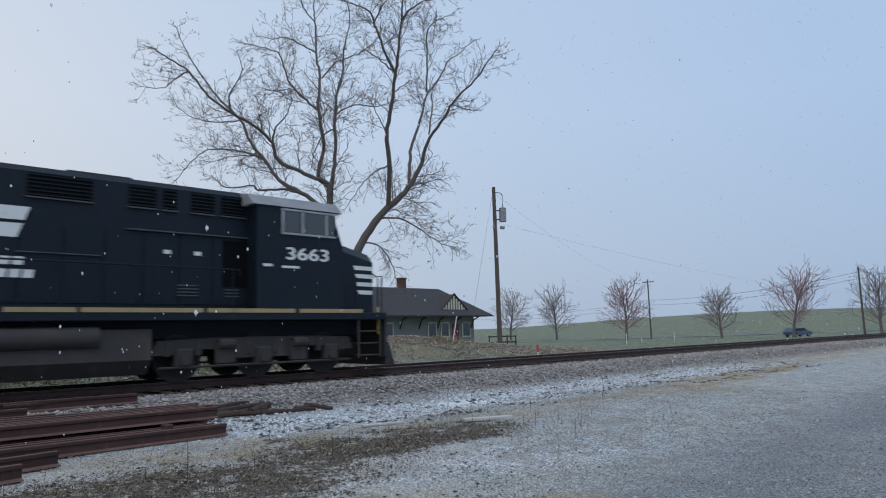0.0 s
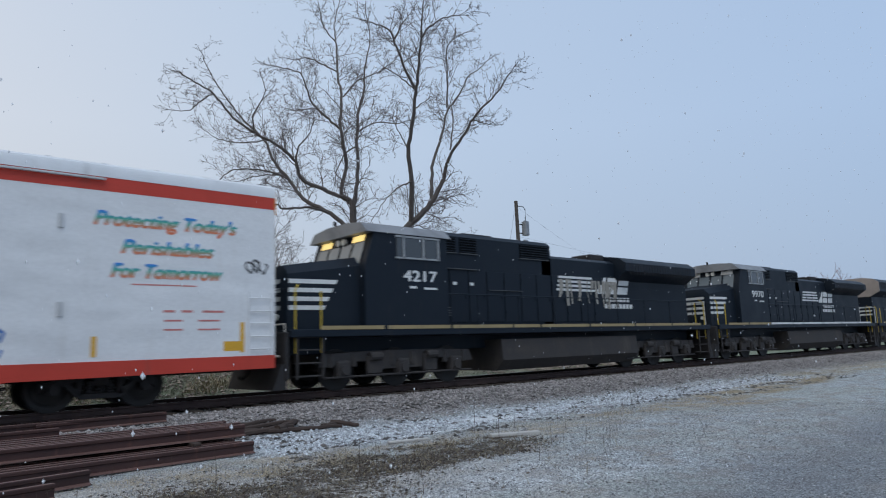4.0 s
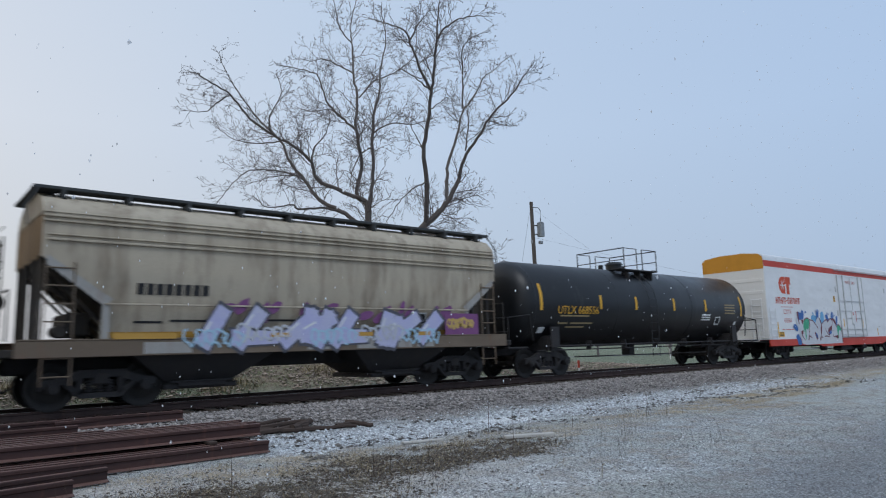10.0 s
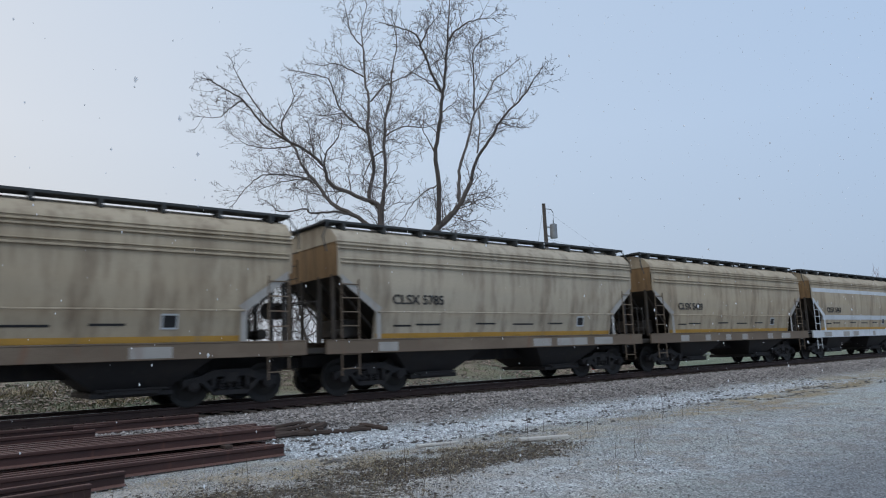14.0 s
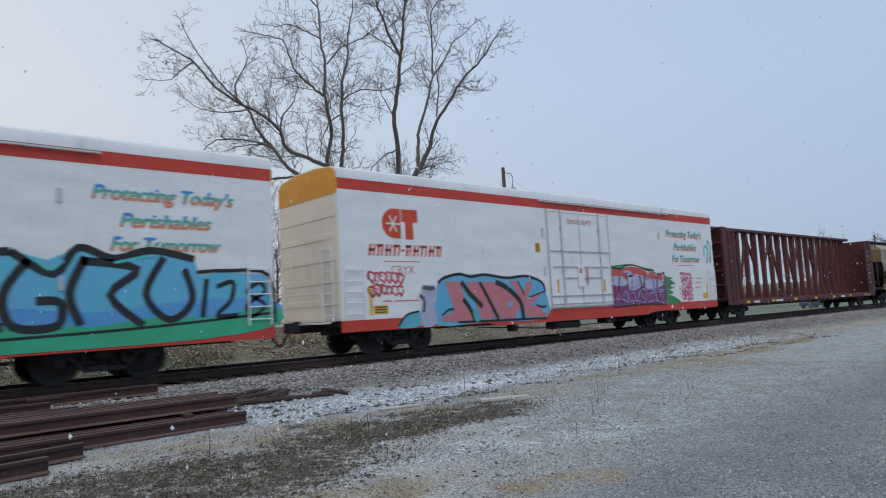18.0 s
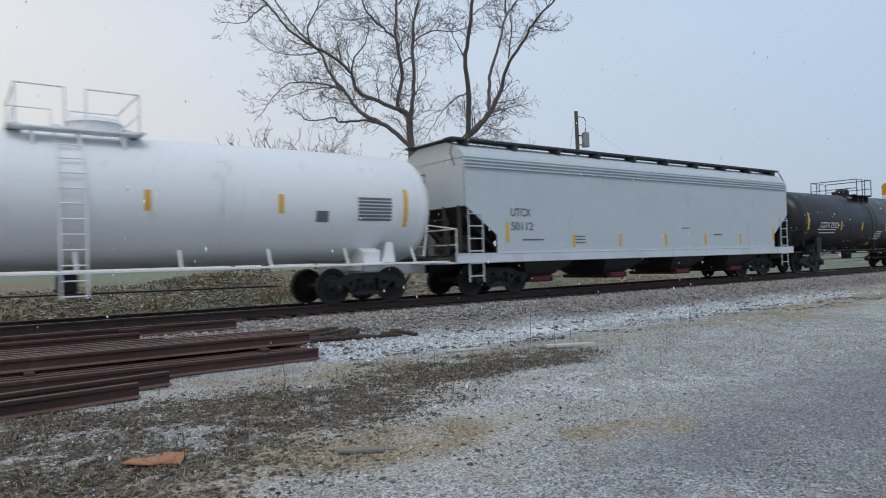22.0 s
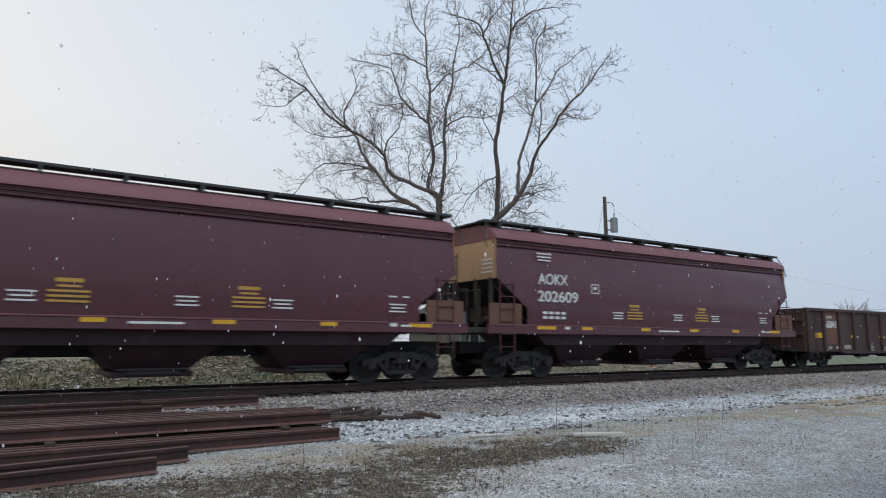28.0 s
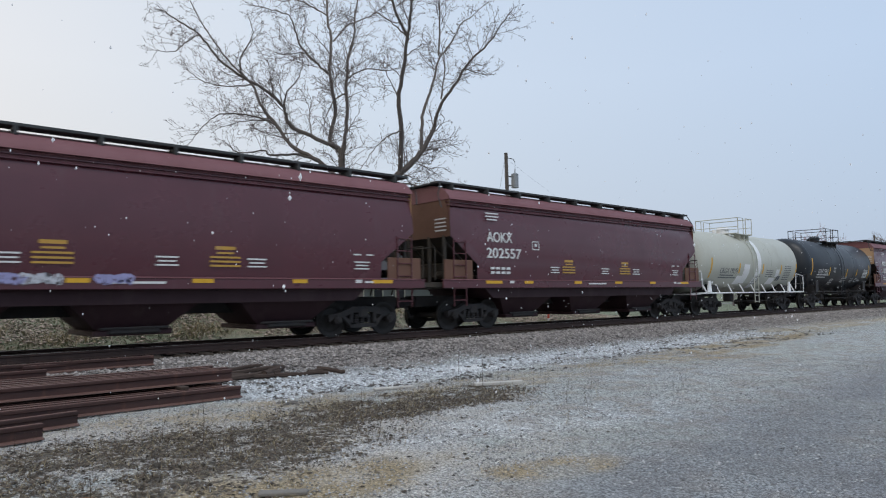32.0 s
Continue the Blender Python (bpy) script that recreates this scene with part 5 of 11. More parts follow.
def locomotive(centre, d, number, label, variant):
    """d: +1 with the cab to the right, -1 to the left."""
    car = new_car("diesel_locomotive", label, "locomotive", "locomotives", centre)
    y = -1.52

    def X(a, b):
        return (min(d * a, d * b), max(d * a, d * b))
    deck = Mesh().box((0, 0, 1.5), (20.9, 3.02, 0.2), 0.02).box((0, 0, 1.2), (20.0, 1.2, 0.5), 0.03)
    part("deck", deck, M_LOCO, car)
    stripe = M_SILL if variant != 1 else M_WHITE
    rects = []
    for a, b in ((-9.6, -7.3), (-7.2, -4.6), (-4.5, -1.7), (-1.6, 1.0), (1.1, 2.38), (2.46, 5.06), (5.15, 7.48), (7.6, 9.6)):
        rects.append((d * (a + b) / 2, 1.585, b - a, 0.10))
    if variant == 1:
        bars(car, "sill_stripe", [r for r in rects if d * r[0] < 4], y - 0.004, M_WHITE, "white sill stripe")
        bars(car, "sill_stripe", [r for r in rects if d * r[0] >= 4], y - 0.004, M_SILL, "faded tan sill stripe")
    else:
        bars(car, "sill_stripe", rects, y - 0.004, M_SILL, "faded tan sill stripe")
    tk = Mesh().prism([(-1.35, 1.22), (-1.42, 0.55), (-1.1, 0.22), (1.1, 0.22), (1.42, 0.55), (1.35, 1.22)], *(X(3.95, -2.4) if variant == 0 else X(2.85, -4.76)))
    part("fuel_tank", tk, M_UNDERL, car, "dusty fuel tank")
    if variant == 0:
        ar = Mesh()
        for x in (1.9, -0.3):
            ar.cyl((x - 0.95, -1.3, 1.05), (x + 0.95, -1.3, 1.05), 0.24, n=14)
        part("air_reservoir", ar, M_UNDERL, car)
    # hoods
    hw = 0.95
    hood = Mesh().prism([(-hw, 1.6), (hw, 1.6), (hw, 4.52), (hw - 0.16, 4.66), (-hw + 0.16, 4.66), (-hw, 4.52)], *X(6.4 if variant == 0 else 5.2, 0.2 if variant == 0 else -0.3))
    part("engine_hood", hood, M_LOCO, car)
    if variant == 0:
        hl = 4.40
    else:
        hl = 4.20
    low = Mesh().prism([(-hw, 1.6), (hw, 1.6), (hw, hl - 0.12), (hw - 0.18, hl), (-hw + 0.18, hl), (-hw, hl - 0.12)], *X(0.2, -4.2))
    part("rear_hood", low, M_LOCO, car)
    door_me = Mesh().box((0, -hw - 0.012, 2.62), (0.76, 0.025, 1.66), 0.01).box((0.3, -hw - 0.03, 2.6), (0.04, 0.03, 0.16)).box((-0.36, -hw - 0.03, 2.1), (0.03, 0.03, 0.12)).box((-0.36, -hw - 0.03, 3.1), (0.03, 0.03, 0.12)).data("hood_door", M_LOCO)
    for i in range(12):
        part("hood_door", door_me, None, car).matrix_basis = pose(d * (5.9 - i * 0.82), 0, 0)
    part("hood_ledge", Mesh().box((d * 5.15, -hw - 0.05, 3.47), (3.4, 0.09, 0.03), 0.006), M_LEDGE, car, "dusty ledge along the hood")
    part("hood_ledge", Mesh().box((d * 2.15, -hw - 0.04, 2.83), (1.6, 0.06, 0.025), 0.006), M_LEDGE, car, "dusty ledge along the hood")
    rl = 4.36 if variant else 4.66
    rw = 1.5
    rad = Mesh().prism([(-hw, 1.6), (hw, 1.6), (hw, 3.4), (rw, 3.75), (rw, rl - 0.28), (rw - 0.35, rl - 0.04), (0.5, rl + 0.06), (-0.5, rl + 0.06), (-rw + 0.35, rl - 0.04), (-rw, rl - 0.28), (-rw, 3.75), (-hw, 3.4)], *X(-4.2, -9.55))
    part("radiator_hood", rad, M_LOCO, car, "wide radiator section with overhanging wings")
    rg = Mesh()
    for i in range(24):
        x = d * (-4.5 - i * 0.2)
        rg.box((x, -rw - 0.006, rl - 0.52), (0.03, 0.015, 0.42))
    part("radiator_grille", rg, M_UNDER, car)
    re = Mesh().prism([(-rw - 0.01, 3.75), (-rw - 0.01, rl - 0.28), (-rw + 0.35, rl - 0.03), (-0.5, rl + 0.07), (0.5, rl + 0.07), (rw - 0.35, rl - 0.03), (rw + 0.01, rl - 0.28), (rw + 0.01, 3.75), (0.9, 3.42), (-0.9, 3.42)], *X(-9.54, -9.6))
    part("radiator_end_panel", re, M_ENDGREY, car, "end panel, sky reflection put into its grey")
    for a, b in ((1.51, 2.75), (3.52, 4.12), (4.28, 4.60), (4.95, 5.53), (5.71, 6.32)) if variant == 0 else ((-0.15, 1.33), (3.42, 4.15), (4.34, 5.11)):
        g = part("intake_screen", Mesh().box((d * (a + b) / 2, -hw - 0.006, 4.25), (b - a, 0.03, 0.5), 0.006), M_VOID, car, "dark recessed intake screen")
        for j in range(6):
            part("slat", Mesh().box((d * (a + b) / 2, -hw - 0.03, 4.04 + j * 0.084), (b - a, 0.025, 0.022)), M_LOCO, g)
        part("frame_strip", Mesh().box((d * (a + b) / 2, -hw - 0.03, 3.98), (b - a + 0.06, 0.05, 0.03)), M_LEDGE, g)
    for a, z, w in ((4.9, 2.0, 0.5), (4.9, 2.08, 0.5), (4.9, 2.16, 0.5), (4.9, 2.24, 0.5), (6.0, 2.0, 0.36), (6.0, 2.08, 0.36), (6.0, 2.16, 0.36)):
        part("louvre", Mesh().box((d * a, -hw - 0.035, z), (w, 0.03, 0.03)), M_LEDGE, car)
    part("dark_opening", Mesh().box((d * 6.1, -hw - 0.03, 2.8), (0.7, 0.01, 1.15)), M_VOID, car)
    tops = Mesh().box((d * (-2.6 if variant == 0 else -3.75), 0, hl + 0.14), (0.95, 1.0, 0.3), 0.05).box((d * 3.0, 0, 4.70), (1.4, 1.2, 0.08), 0.02)
    for i in range(3):
        tops.cyl((d * -0.9, -0.25 + 0.25 * i, hl + 0.14), (d * (-0.9 + 0.42), -0.25 + 0.25 * i, hl + 0.16), 0.03, 0.09, n=10)
    tops.box((d * -0.9, 0, hl + 0.07), (0.12, 0.7, 0.12), 0.02)
    part("horn_and_exhaust", tops, M_UNDER, car)
    # cab
    cw = 1.5
    cs = 0.0 if variant == 0 else -0.75
    we = 0.0 if variant == 0 else -1.55
    cr = 6.4 if variant == 0 else 5.2
    sidep = [(d * (8.95 + cs), 1.6), (d * (8.95 + cs), 3.35), (d * (8.62 + cs), 4.30), (d * cr, 4.30), (d * cr, 1.6)]
    part("cab", Mesh().prism(sidep, -cw, cw, "y"), M_LOCO, car)
    rf = Mesh().prism([(-cw - 0.05, 4.29), (cw + 0.05, 4.29), (cw - 0.25, 4.58), (0.5, 4.66), (-0.5, 4.66), (-cw + 0.25, 4.58)], *X(cr - 0.15, 8.9 + cs))
    part("cab_roof", rf, M_CABROOF, car, "dull grey cab roof with a snow film")
    part("roof_fittings", Mesh().box((d * (7.6 + we / 2), 0.2, 4.70), (0.7, 0.5, 0.1), 0.03).box((d * 7.0, -0.5, 4.68), (0.3, 0.3, 0.08), 0.02).cyl((d * 8.2, 0, 4.65), (d * 8.2, 0, 4.78), 0.05, n=8), M_UNDER, car)
    wn = Mesh()
    for a, b in ((7.15 + we, 7.62 + we), (7.74 + we, 8.36 + we), (8.46 + we, 8.66 + we)):
        wn.box((d * (a + b) / 2, -cw - 0.006, 3.92), (b - a, 0.03, 0.56), 0.01)
    part("side_window", wn, M_GLASS, car)
    fr = Mesh()
    for x in (7.1, 7.68, 8.41):
        fr.box((d * (x + we), -cw - 0.02, 3.92), (0.06, 0.04, 0.64))
    for z in (3.61, 4.23):
        fr.box((d * (7.88 + we), -cw - 0.02, z), (1.66, 0.04, 0.05))
    part("window_frame", fr, M_CABFRAME, car, "dull grey window frame")
    ws = Mesh()
    for yy in (-0.95, -0.32, 0.32, 0.95):
        ws.add([(d * (8.955 + cs), yy - 0.27, 3.42), (d * (8.955 + cs), yy + 0.27, 3.42), (d * (8.74 + cs), yy + 0.27, 4.05), (d * (8.74 + cs), yy - 0.27, 4.05)], [(0, 1, 2, 3)])
    part("windscreen", ws, M_SCREEN, car)
    nb = Mesh()
    for yy in (-0.85, 0.85):
        nb.add([(d * (8.735 + cs), yy - 0.3, 4.08), (d * (8.735 + cs), yy + 0.3, 4.08), (d * (8.665 + cs), yy + 0.3, 4.27), (d * (8.665 + cs), yy - 0.3, 4.27)], [(0, 1, 2, 3)])
    part("number_board", nb, M_NUMBER if variant == 2 else M_WHITE, car, "number board over the windscreen")
    nose = Mesh()
    a, b = d * (8.9 + cs), d * 10.3
    ring0 = [(a, -1.25, 1.6), (a, 1.25, 1.6), (a, 1.25, 3.35), (a, 0.9, 3.62), (a, -0.9, 3.62), (a, -1.25, 3.35)]
    ring1 = [(b, -1.05, 1.6), (b, 1.05, 1.6), (b, 1.05, 3.05), (b, 0.8, 3.30), (b, -0.8, 3.30), (b, -1.05, 3.05)]
    ring2 = [(b + d * 0.12, -0.85, 1.6), (b + d * 0.12, 0.85, 1.6), (b + d * 0.12, 0.85, 2.85), (b + d * 0.12, 0.65, 3.08), (b + d * 0.12, -0.65, 3.08), (b + d * 0.12, -0.85, 2.85)]
    part("nose", nose.loft([ring0, ring1, ring2]), M_LOCO, car)
    st = Mesh()
    for k in range(4):
        z = 2.12 + k * 0.23
        x1 = 10.28
        x0 = 9.3 - 0.12 * k if variant else 9.75 - 0.05 * k
        y0, y1 = -1.262 + 0.2 * (x0 - 8.9 - cs) / (1.4 - cs), -1.262 + 0.2
        st.add([(d * x0, y0, z), (d * x1, y1, z), (d * x1, y1, z + 0.115), (d * (x0 - 0.06), y0, z + 0.115)], [(0, 1, 2, 3)])
        st.add([(d * 10.425, -0.85, z), (d * 10.425, 0.85, z), (d * 10.425, 0.85, z + 0.115), (d * 10.425, -0.85, z + 0.115)], [(0, 1, 2, 3)])
    part("nose_stripe", st, M_WHITE, car, "white stripes on the nose", 0)
    part("rear_stripe", Mesh().box((d * -9.57, -0.5, 2.2), (0.02, 0.8, 0.1)).box((d * -9.57, -0.5, 2.45), (0.02, 0.8, 0.1)).box((d * -9.57, -0.5, 2.7), (0.02, 0.8, 0.1)), M_WHITE, car)
    hl2 = Mesh()
    for yy in (-0.14, 0.14):
        hl2.cyl((d * (8.68 + cs), yy, 4.17), (d * (8.78 + cs), yy, 4.17), 0.1, n=12)
        hl2.cyl((d * 10.42, yy * 5, 1.95), (d * 10.48, yy * 5, 1.95), 0.08, n=12)
    part("headlight", hl2, M_LAMP, car)
    write(car, "road_number", number, d * 6.25 if variant else 7.86, -cw - 0.008, 2.95, 0.31, M_WHITE, width=1.25, bold=0.016)
    bars(car, "small_print", [(d * (7.0 + we / 2) - 0.3, 2.74, 0.25, 0.07), (d * (7.0 + we / 2) + 0.35, 2.72, 0.5, 0.06), (d * 4.9, 2.9, 0.16, 0.09), (d * 4.2, 2.9, 0.16, 0.09)], -cw - 0.006, M_WHITE)
    # emblem: bars and slanting blocks, name as bars
    cx = 2.75 * -d if variant else -0.8
    ez = 0.0 if variant else 0.26
    rects = [(cx - 1.1, 2.92 + ez + 0.155 * k, 2.3 - 0.1 * k, 0.085) for k in range(4)]
    bars(car, "emblem_bar", rects, -hw - 0.03, M_WHITE, "white speed bars", lean=0.35)
    em = Mesh()
    em.prism([(cx + 0.05, 2.86 + ez), (cx + 0.62, 2.86 + ez), (cx + 0.84, 3.5 + ez), (cx + 0.66, 3.5 + ez), (cx + 0.5, 3.22 + ez), (cx + 0.34, 3.14 + ez)], -hw - 0.034, -hw - 0.03, "y")
    for x0, x1 in ((0.72, 1.36), (1.48, 2.16)):
        em.prism([(cx + x0, 2.86 + ez), (cx + x1, 2.86 + ez), (cx + x1 + 0.10, 3.15 + ez), (cx + x0 + 0.10, 3.15 + ez)], -hw - 0.034, -hw - 0.03, "y")
        em.prism([(cx + x0 + 0.12, 3.22 + ez), (cx + x1 + 0.12, 3.22 + ez), (cx + x1 + 0.22, 3.5 + ez), (cx + x0 + 0.22, 3.5 + ez)], -hw - 0.034, -hw - 0.03, "y")
    part("emblem_block", em, M_WHITE, car, "plain white emblem blocks", 0)
    bars(car, "name_bar", [(cx + 0.75 + 0.24 * i, 2.56, 0.19, 0.17) for i in range(7)] + [(cx + 0.70 + 0.24 * i, 2.30, 0.19, 0.17) for i in range(8)], -hw - 0.03, M_WHITE, "name drawn as plain white bars", lean=0.15)
    # walkway rails, steps, pilots
    hr = Mesh()
    for yy in (-1.46, 1.46):
        hr.tube([(d * 6.0, yy, 2.62), (d * -9.3, yy, 2.62)], 0.02)
        for i in range(9):
            x = d * (5.8 - i * 1.86)
            hr.cyl((x, yy, 1.6), (x, yy, 2.62), 0.017, n=6)
    part("handrail", hr, M_LOCO, car)
    for e in (1, -1):
        x = d * e * 10.25
        q, qd = Mesh(), Mesh()
        for yy in (-1.35, 1.35):
            if variant == 0 and e > 0:
                q.tube([(x, yy, 1.0), (x, yy, 1.75)], 0.022)
                qd.tube([(x, yy, 1.75), (x, yy, 2.6), (x - d * e * 0.15, yy * 0.9, 2.75)], 0.022)
                qd.tube([(x - d * e * 0.75, yy, 1.0), (x - d * e * 0.75, yy, 2.6)], 0.022)
            else:
                q.tube([(x, yy, 1.0), (x, yy, 2.6), (x - d * e * 0.15, yy * 0.9, 2.75)], 0.022)
                q.tube([(x - d * e * 0.75, yy, 1.0), (x - d * e * 0.75, yy, 2.6)], 0.022)
        part("grab_rail", q, M_YGRIP, car, "yellow grab rail")
        if qd.v:
            part("grab_rail", qd, M_LOCO, car, "black grab rail")
        sp = Mesh()
        for k in range(4):
            for yy in (-1.28, 1.28):
                sp.box((x - d * e * 0.38, yy, 0.42 + k * 0.33), (0.66, 0.3, 0.04), 0.01)
        for yy in (-1.44, 1.44):
            sp.box((x - d * e * 0.74, yy, 0.95), (0.05, 0.04, 1.2))
            sp.box((x, yy, 0.95), (0.05, 0.04, 1.2))
        part("step_well", sp, M_UNDERL, car)
        pil = Mesh().box((d * e * 10.5, 0, 0.95), (0.12, 2.8, 1.2), 0.03).prism([(d * e * 10.5, 0.12), (d * e * 10.5, 0.75), (d * e * 10.62, 0.75), (d * e * 10.85, 0.12)], -1.35, 1.35, "y")
        part("pilot", pil, M_UNDER, car)
        er = Mesh().tube([(x + d * e * 0.18, -1.3, 1.6), (x + d * e * 0.18, -1.3, 2.65), (x + d * e * 0.18, -0.4, 2.65), (x + d * e * 0.18, -0.4, 1.6)], 0.02).tube([(x + d * e * 0.18, 0.4, 1.6), (x + d * e * 0.18, 0.4, 2.65), (x + d * e * 0.18, 1.3, 2.65), (x + d * e * 0.18, 1.3, 1.6)], 0.02)
        part("end_rail", er, M_WHITE if e < 0 else M_LOCO, car)
    # three-axle trucks
    for tx in (-6.75, 6.75):
        t = part("locomotive_truck", LBOL, None, car)
        t.matrix_basis = pose(tx, 0, 0)
        for yy in (-1.08, 1.08):
            part("side_frame", LSIDE, None, t).matrix_basis = pose(0, yy, 0, 0, 0, 0 if yy < 0 else 180)
        for a2 in (-2.0, 0.0, 2.0):
            part("axle", AXLE, None, t).matrix_basis = pose(a2, 0, 0.53)
            for yy in (-0.755, 0.755):
                part("wheel", WHEEL_L, None, t).matrix_basis = pose(a2, yy, 0.53, 0, 0, 180 if yy < 0 else 0)
    ends(car, -10.55, 10.55)
    return car


def loco_side():
    ms = Mesh()
    ms.prism([(-2.75, 0.62), (-2.6, 0.95), (-1.2, 1.0), (1.2, 1.0), (2.6, 0.95), (2.75, 0.62), (2.3, 0.62), (1.7, 0.74), (1.3, 0.74), (0.7, 0.5), (-0.7, 0.5), (-1.3, 0.74), (-1.7, 0.74), (-2.3, 0.62)], -0.1, 0.1, "y")
    for x in (-2.0, 0.0, 2.0):
        ms.box((x, -0.06, 0.55), (0.42, 0.3, 0.44), 0.05)
        ms.cyl((x, -0.26, 0.53), (x, -0.15, 0.53), 0.14, n=12)
        for e in (-0.36, 0.36):
            ms.cyl((x + e, -0.05, 0.6), (x + e, -0.05, 0.95), 0.10, n=8)
    for x in (-1.0, 1.0):
        ms.box((x, -0.12, 0.62), (0.5, 0.14, 0.5), 0.06)
        ms.cyl((x - 0.2, -0.2, 0.85), (x + 0.2, -0.2, 0.85), 0.12, n=10)
    ms.tube([(-2.6, -0.18, 0.34), (2.6, -0.18, 0.34)], 0.03)
    return ms.data("side_frame", M_UNDERL, 30)


M_LEDGE = surf("dusty_black_ledge", (0.075, 0.08, 0.085), 0.6, c2=(0.04, 0.042, 0.045), scale=2.0, bump=0.0)
M_VOID = surf("black_screen_void", (0.004, 0.005, 0.006), 0.8, scale=2.0, bump=0.0, spec=0.1)
LSIDE = loco_side()
LBOL = Mesh().box((0, 0, 0.85), (4.6, 1.5, 0.3), 0.04).box((0, 0, 1.1), (0.9, 0.9, 0.3), 0.05).data("locomotive_truck", M_UNDERL)
# sky reflection on the end panel, painted in as a brown-grey base
M_ENDGREY = surf("sky_lit_end_grey", (0.36, 0.31, 0.275), 0.8, c2=(0.25, 0.22, 0.20), scale=1.5, bump=0.1)
M_CABROOF = surf("frosted_cab_roof", (0.27, 0.28, 0.295), 0.6, c2=(0.14, 0.147, 0.155), scale=1.5, bump=0.05)
M_SCREEN = surf("pale_reflecting_windscreen", (0.10, 0.13, 0.15), 0.05, scale=1.0, amount=0.0, bump=0.0, spec=1.0)

locomotive(0.72, 1, "3663", "black diesel locomotive with white nose stripes, running on the rails", 0)
locomotive(-21.02, -1, "9970", "black wide-cab diesel locomotive coupled cab to the rear", 1)
LOCO_3 = locomotive(-42.78, -1, "4217", "black diesel locomotive with lit number boards and peeling emblem", 2)
_w = Mesh()
_r = random.Random(5)
for _i in range(26):
    _x = 0.6 + 3.6 * _r.random()
    _h = _r.uniform(0.3, 1.1)
    ribbon(_w, [(_x, 3.35), (_x + _r.uniform(-0.05, 0.05), 3.35 - _h * 0.5), (_x + _r.uniform(-0.08, 0.08), 3.35 - _h)], _r.uniform(0.04, 0.16), -0.992 - 0.0004 * _i)
part("peeled_streak", _w, surf("bleached_peeling_paint", (0.36, 0.34, 0.30), 0.8, scale=2.0, dirt=(0.1, 0.09, 0.08), dirt_amount=0.5, bump=0.0), LOCO_3, "bleached peeling paint streaks", 0)


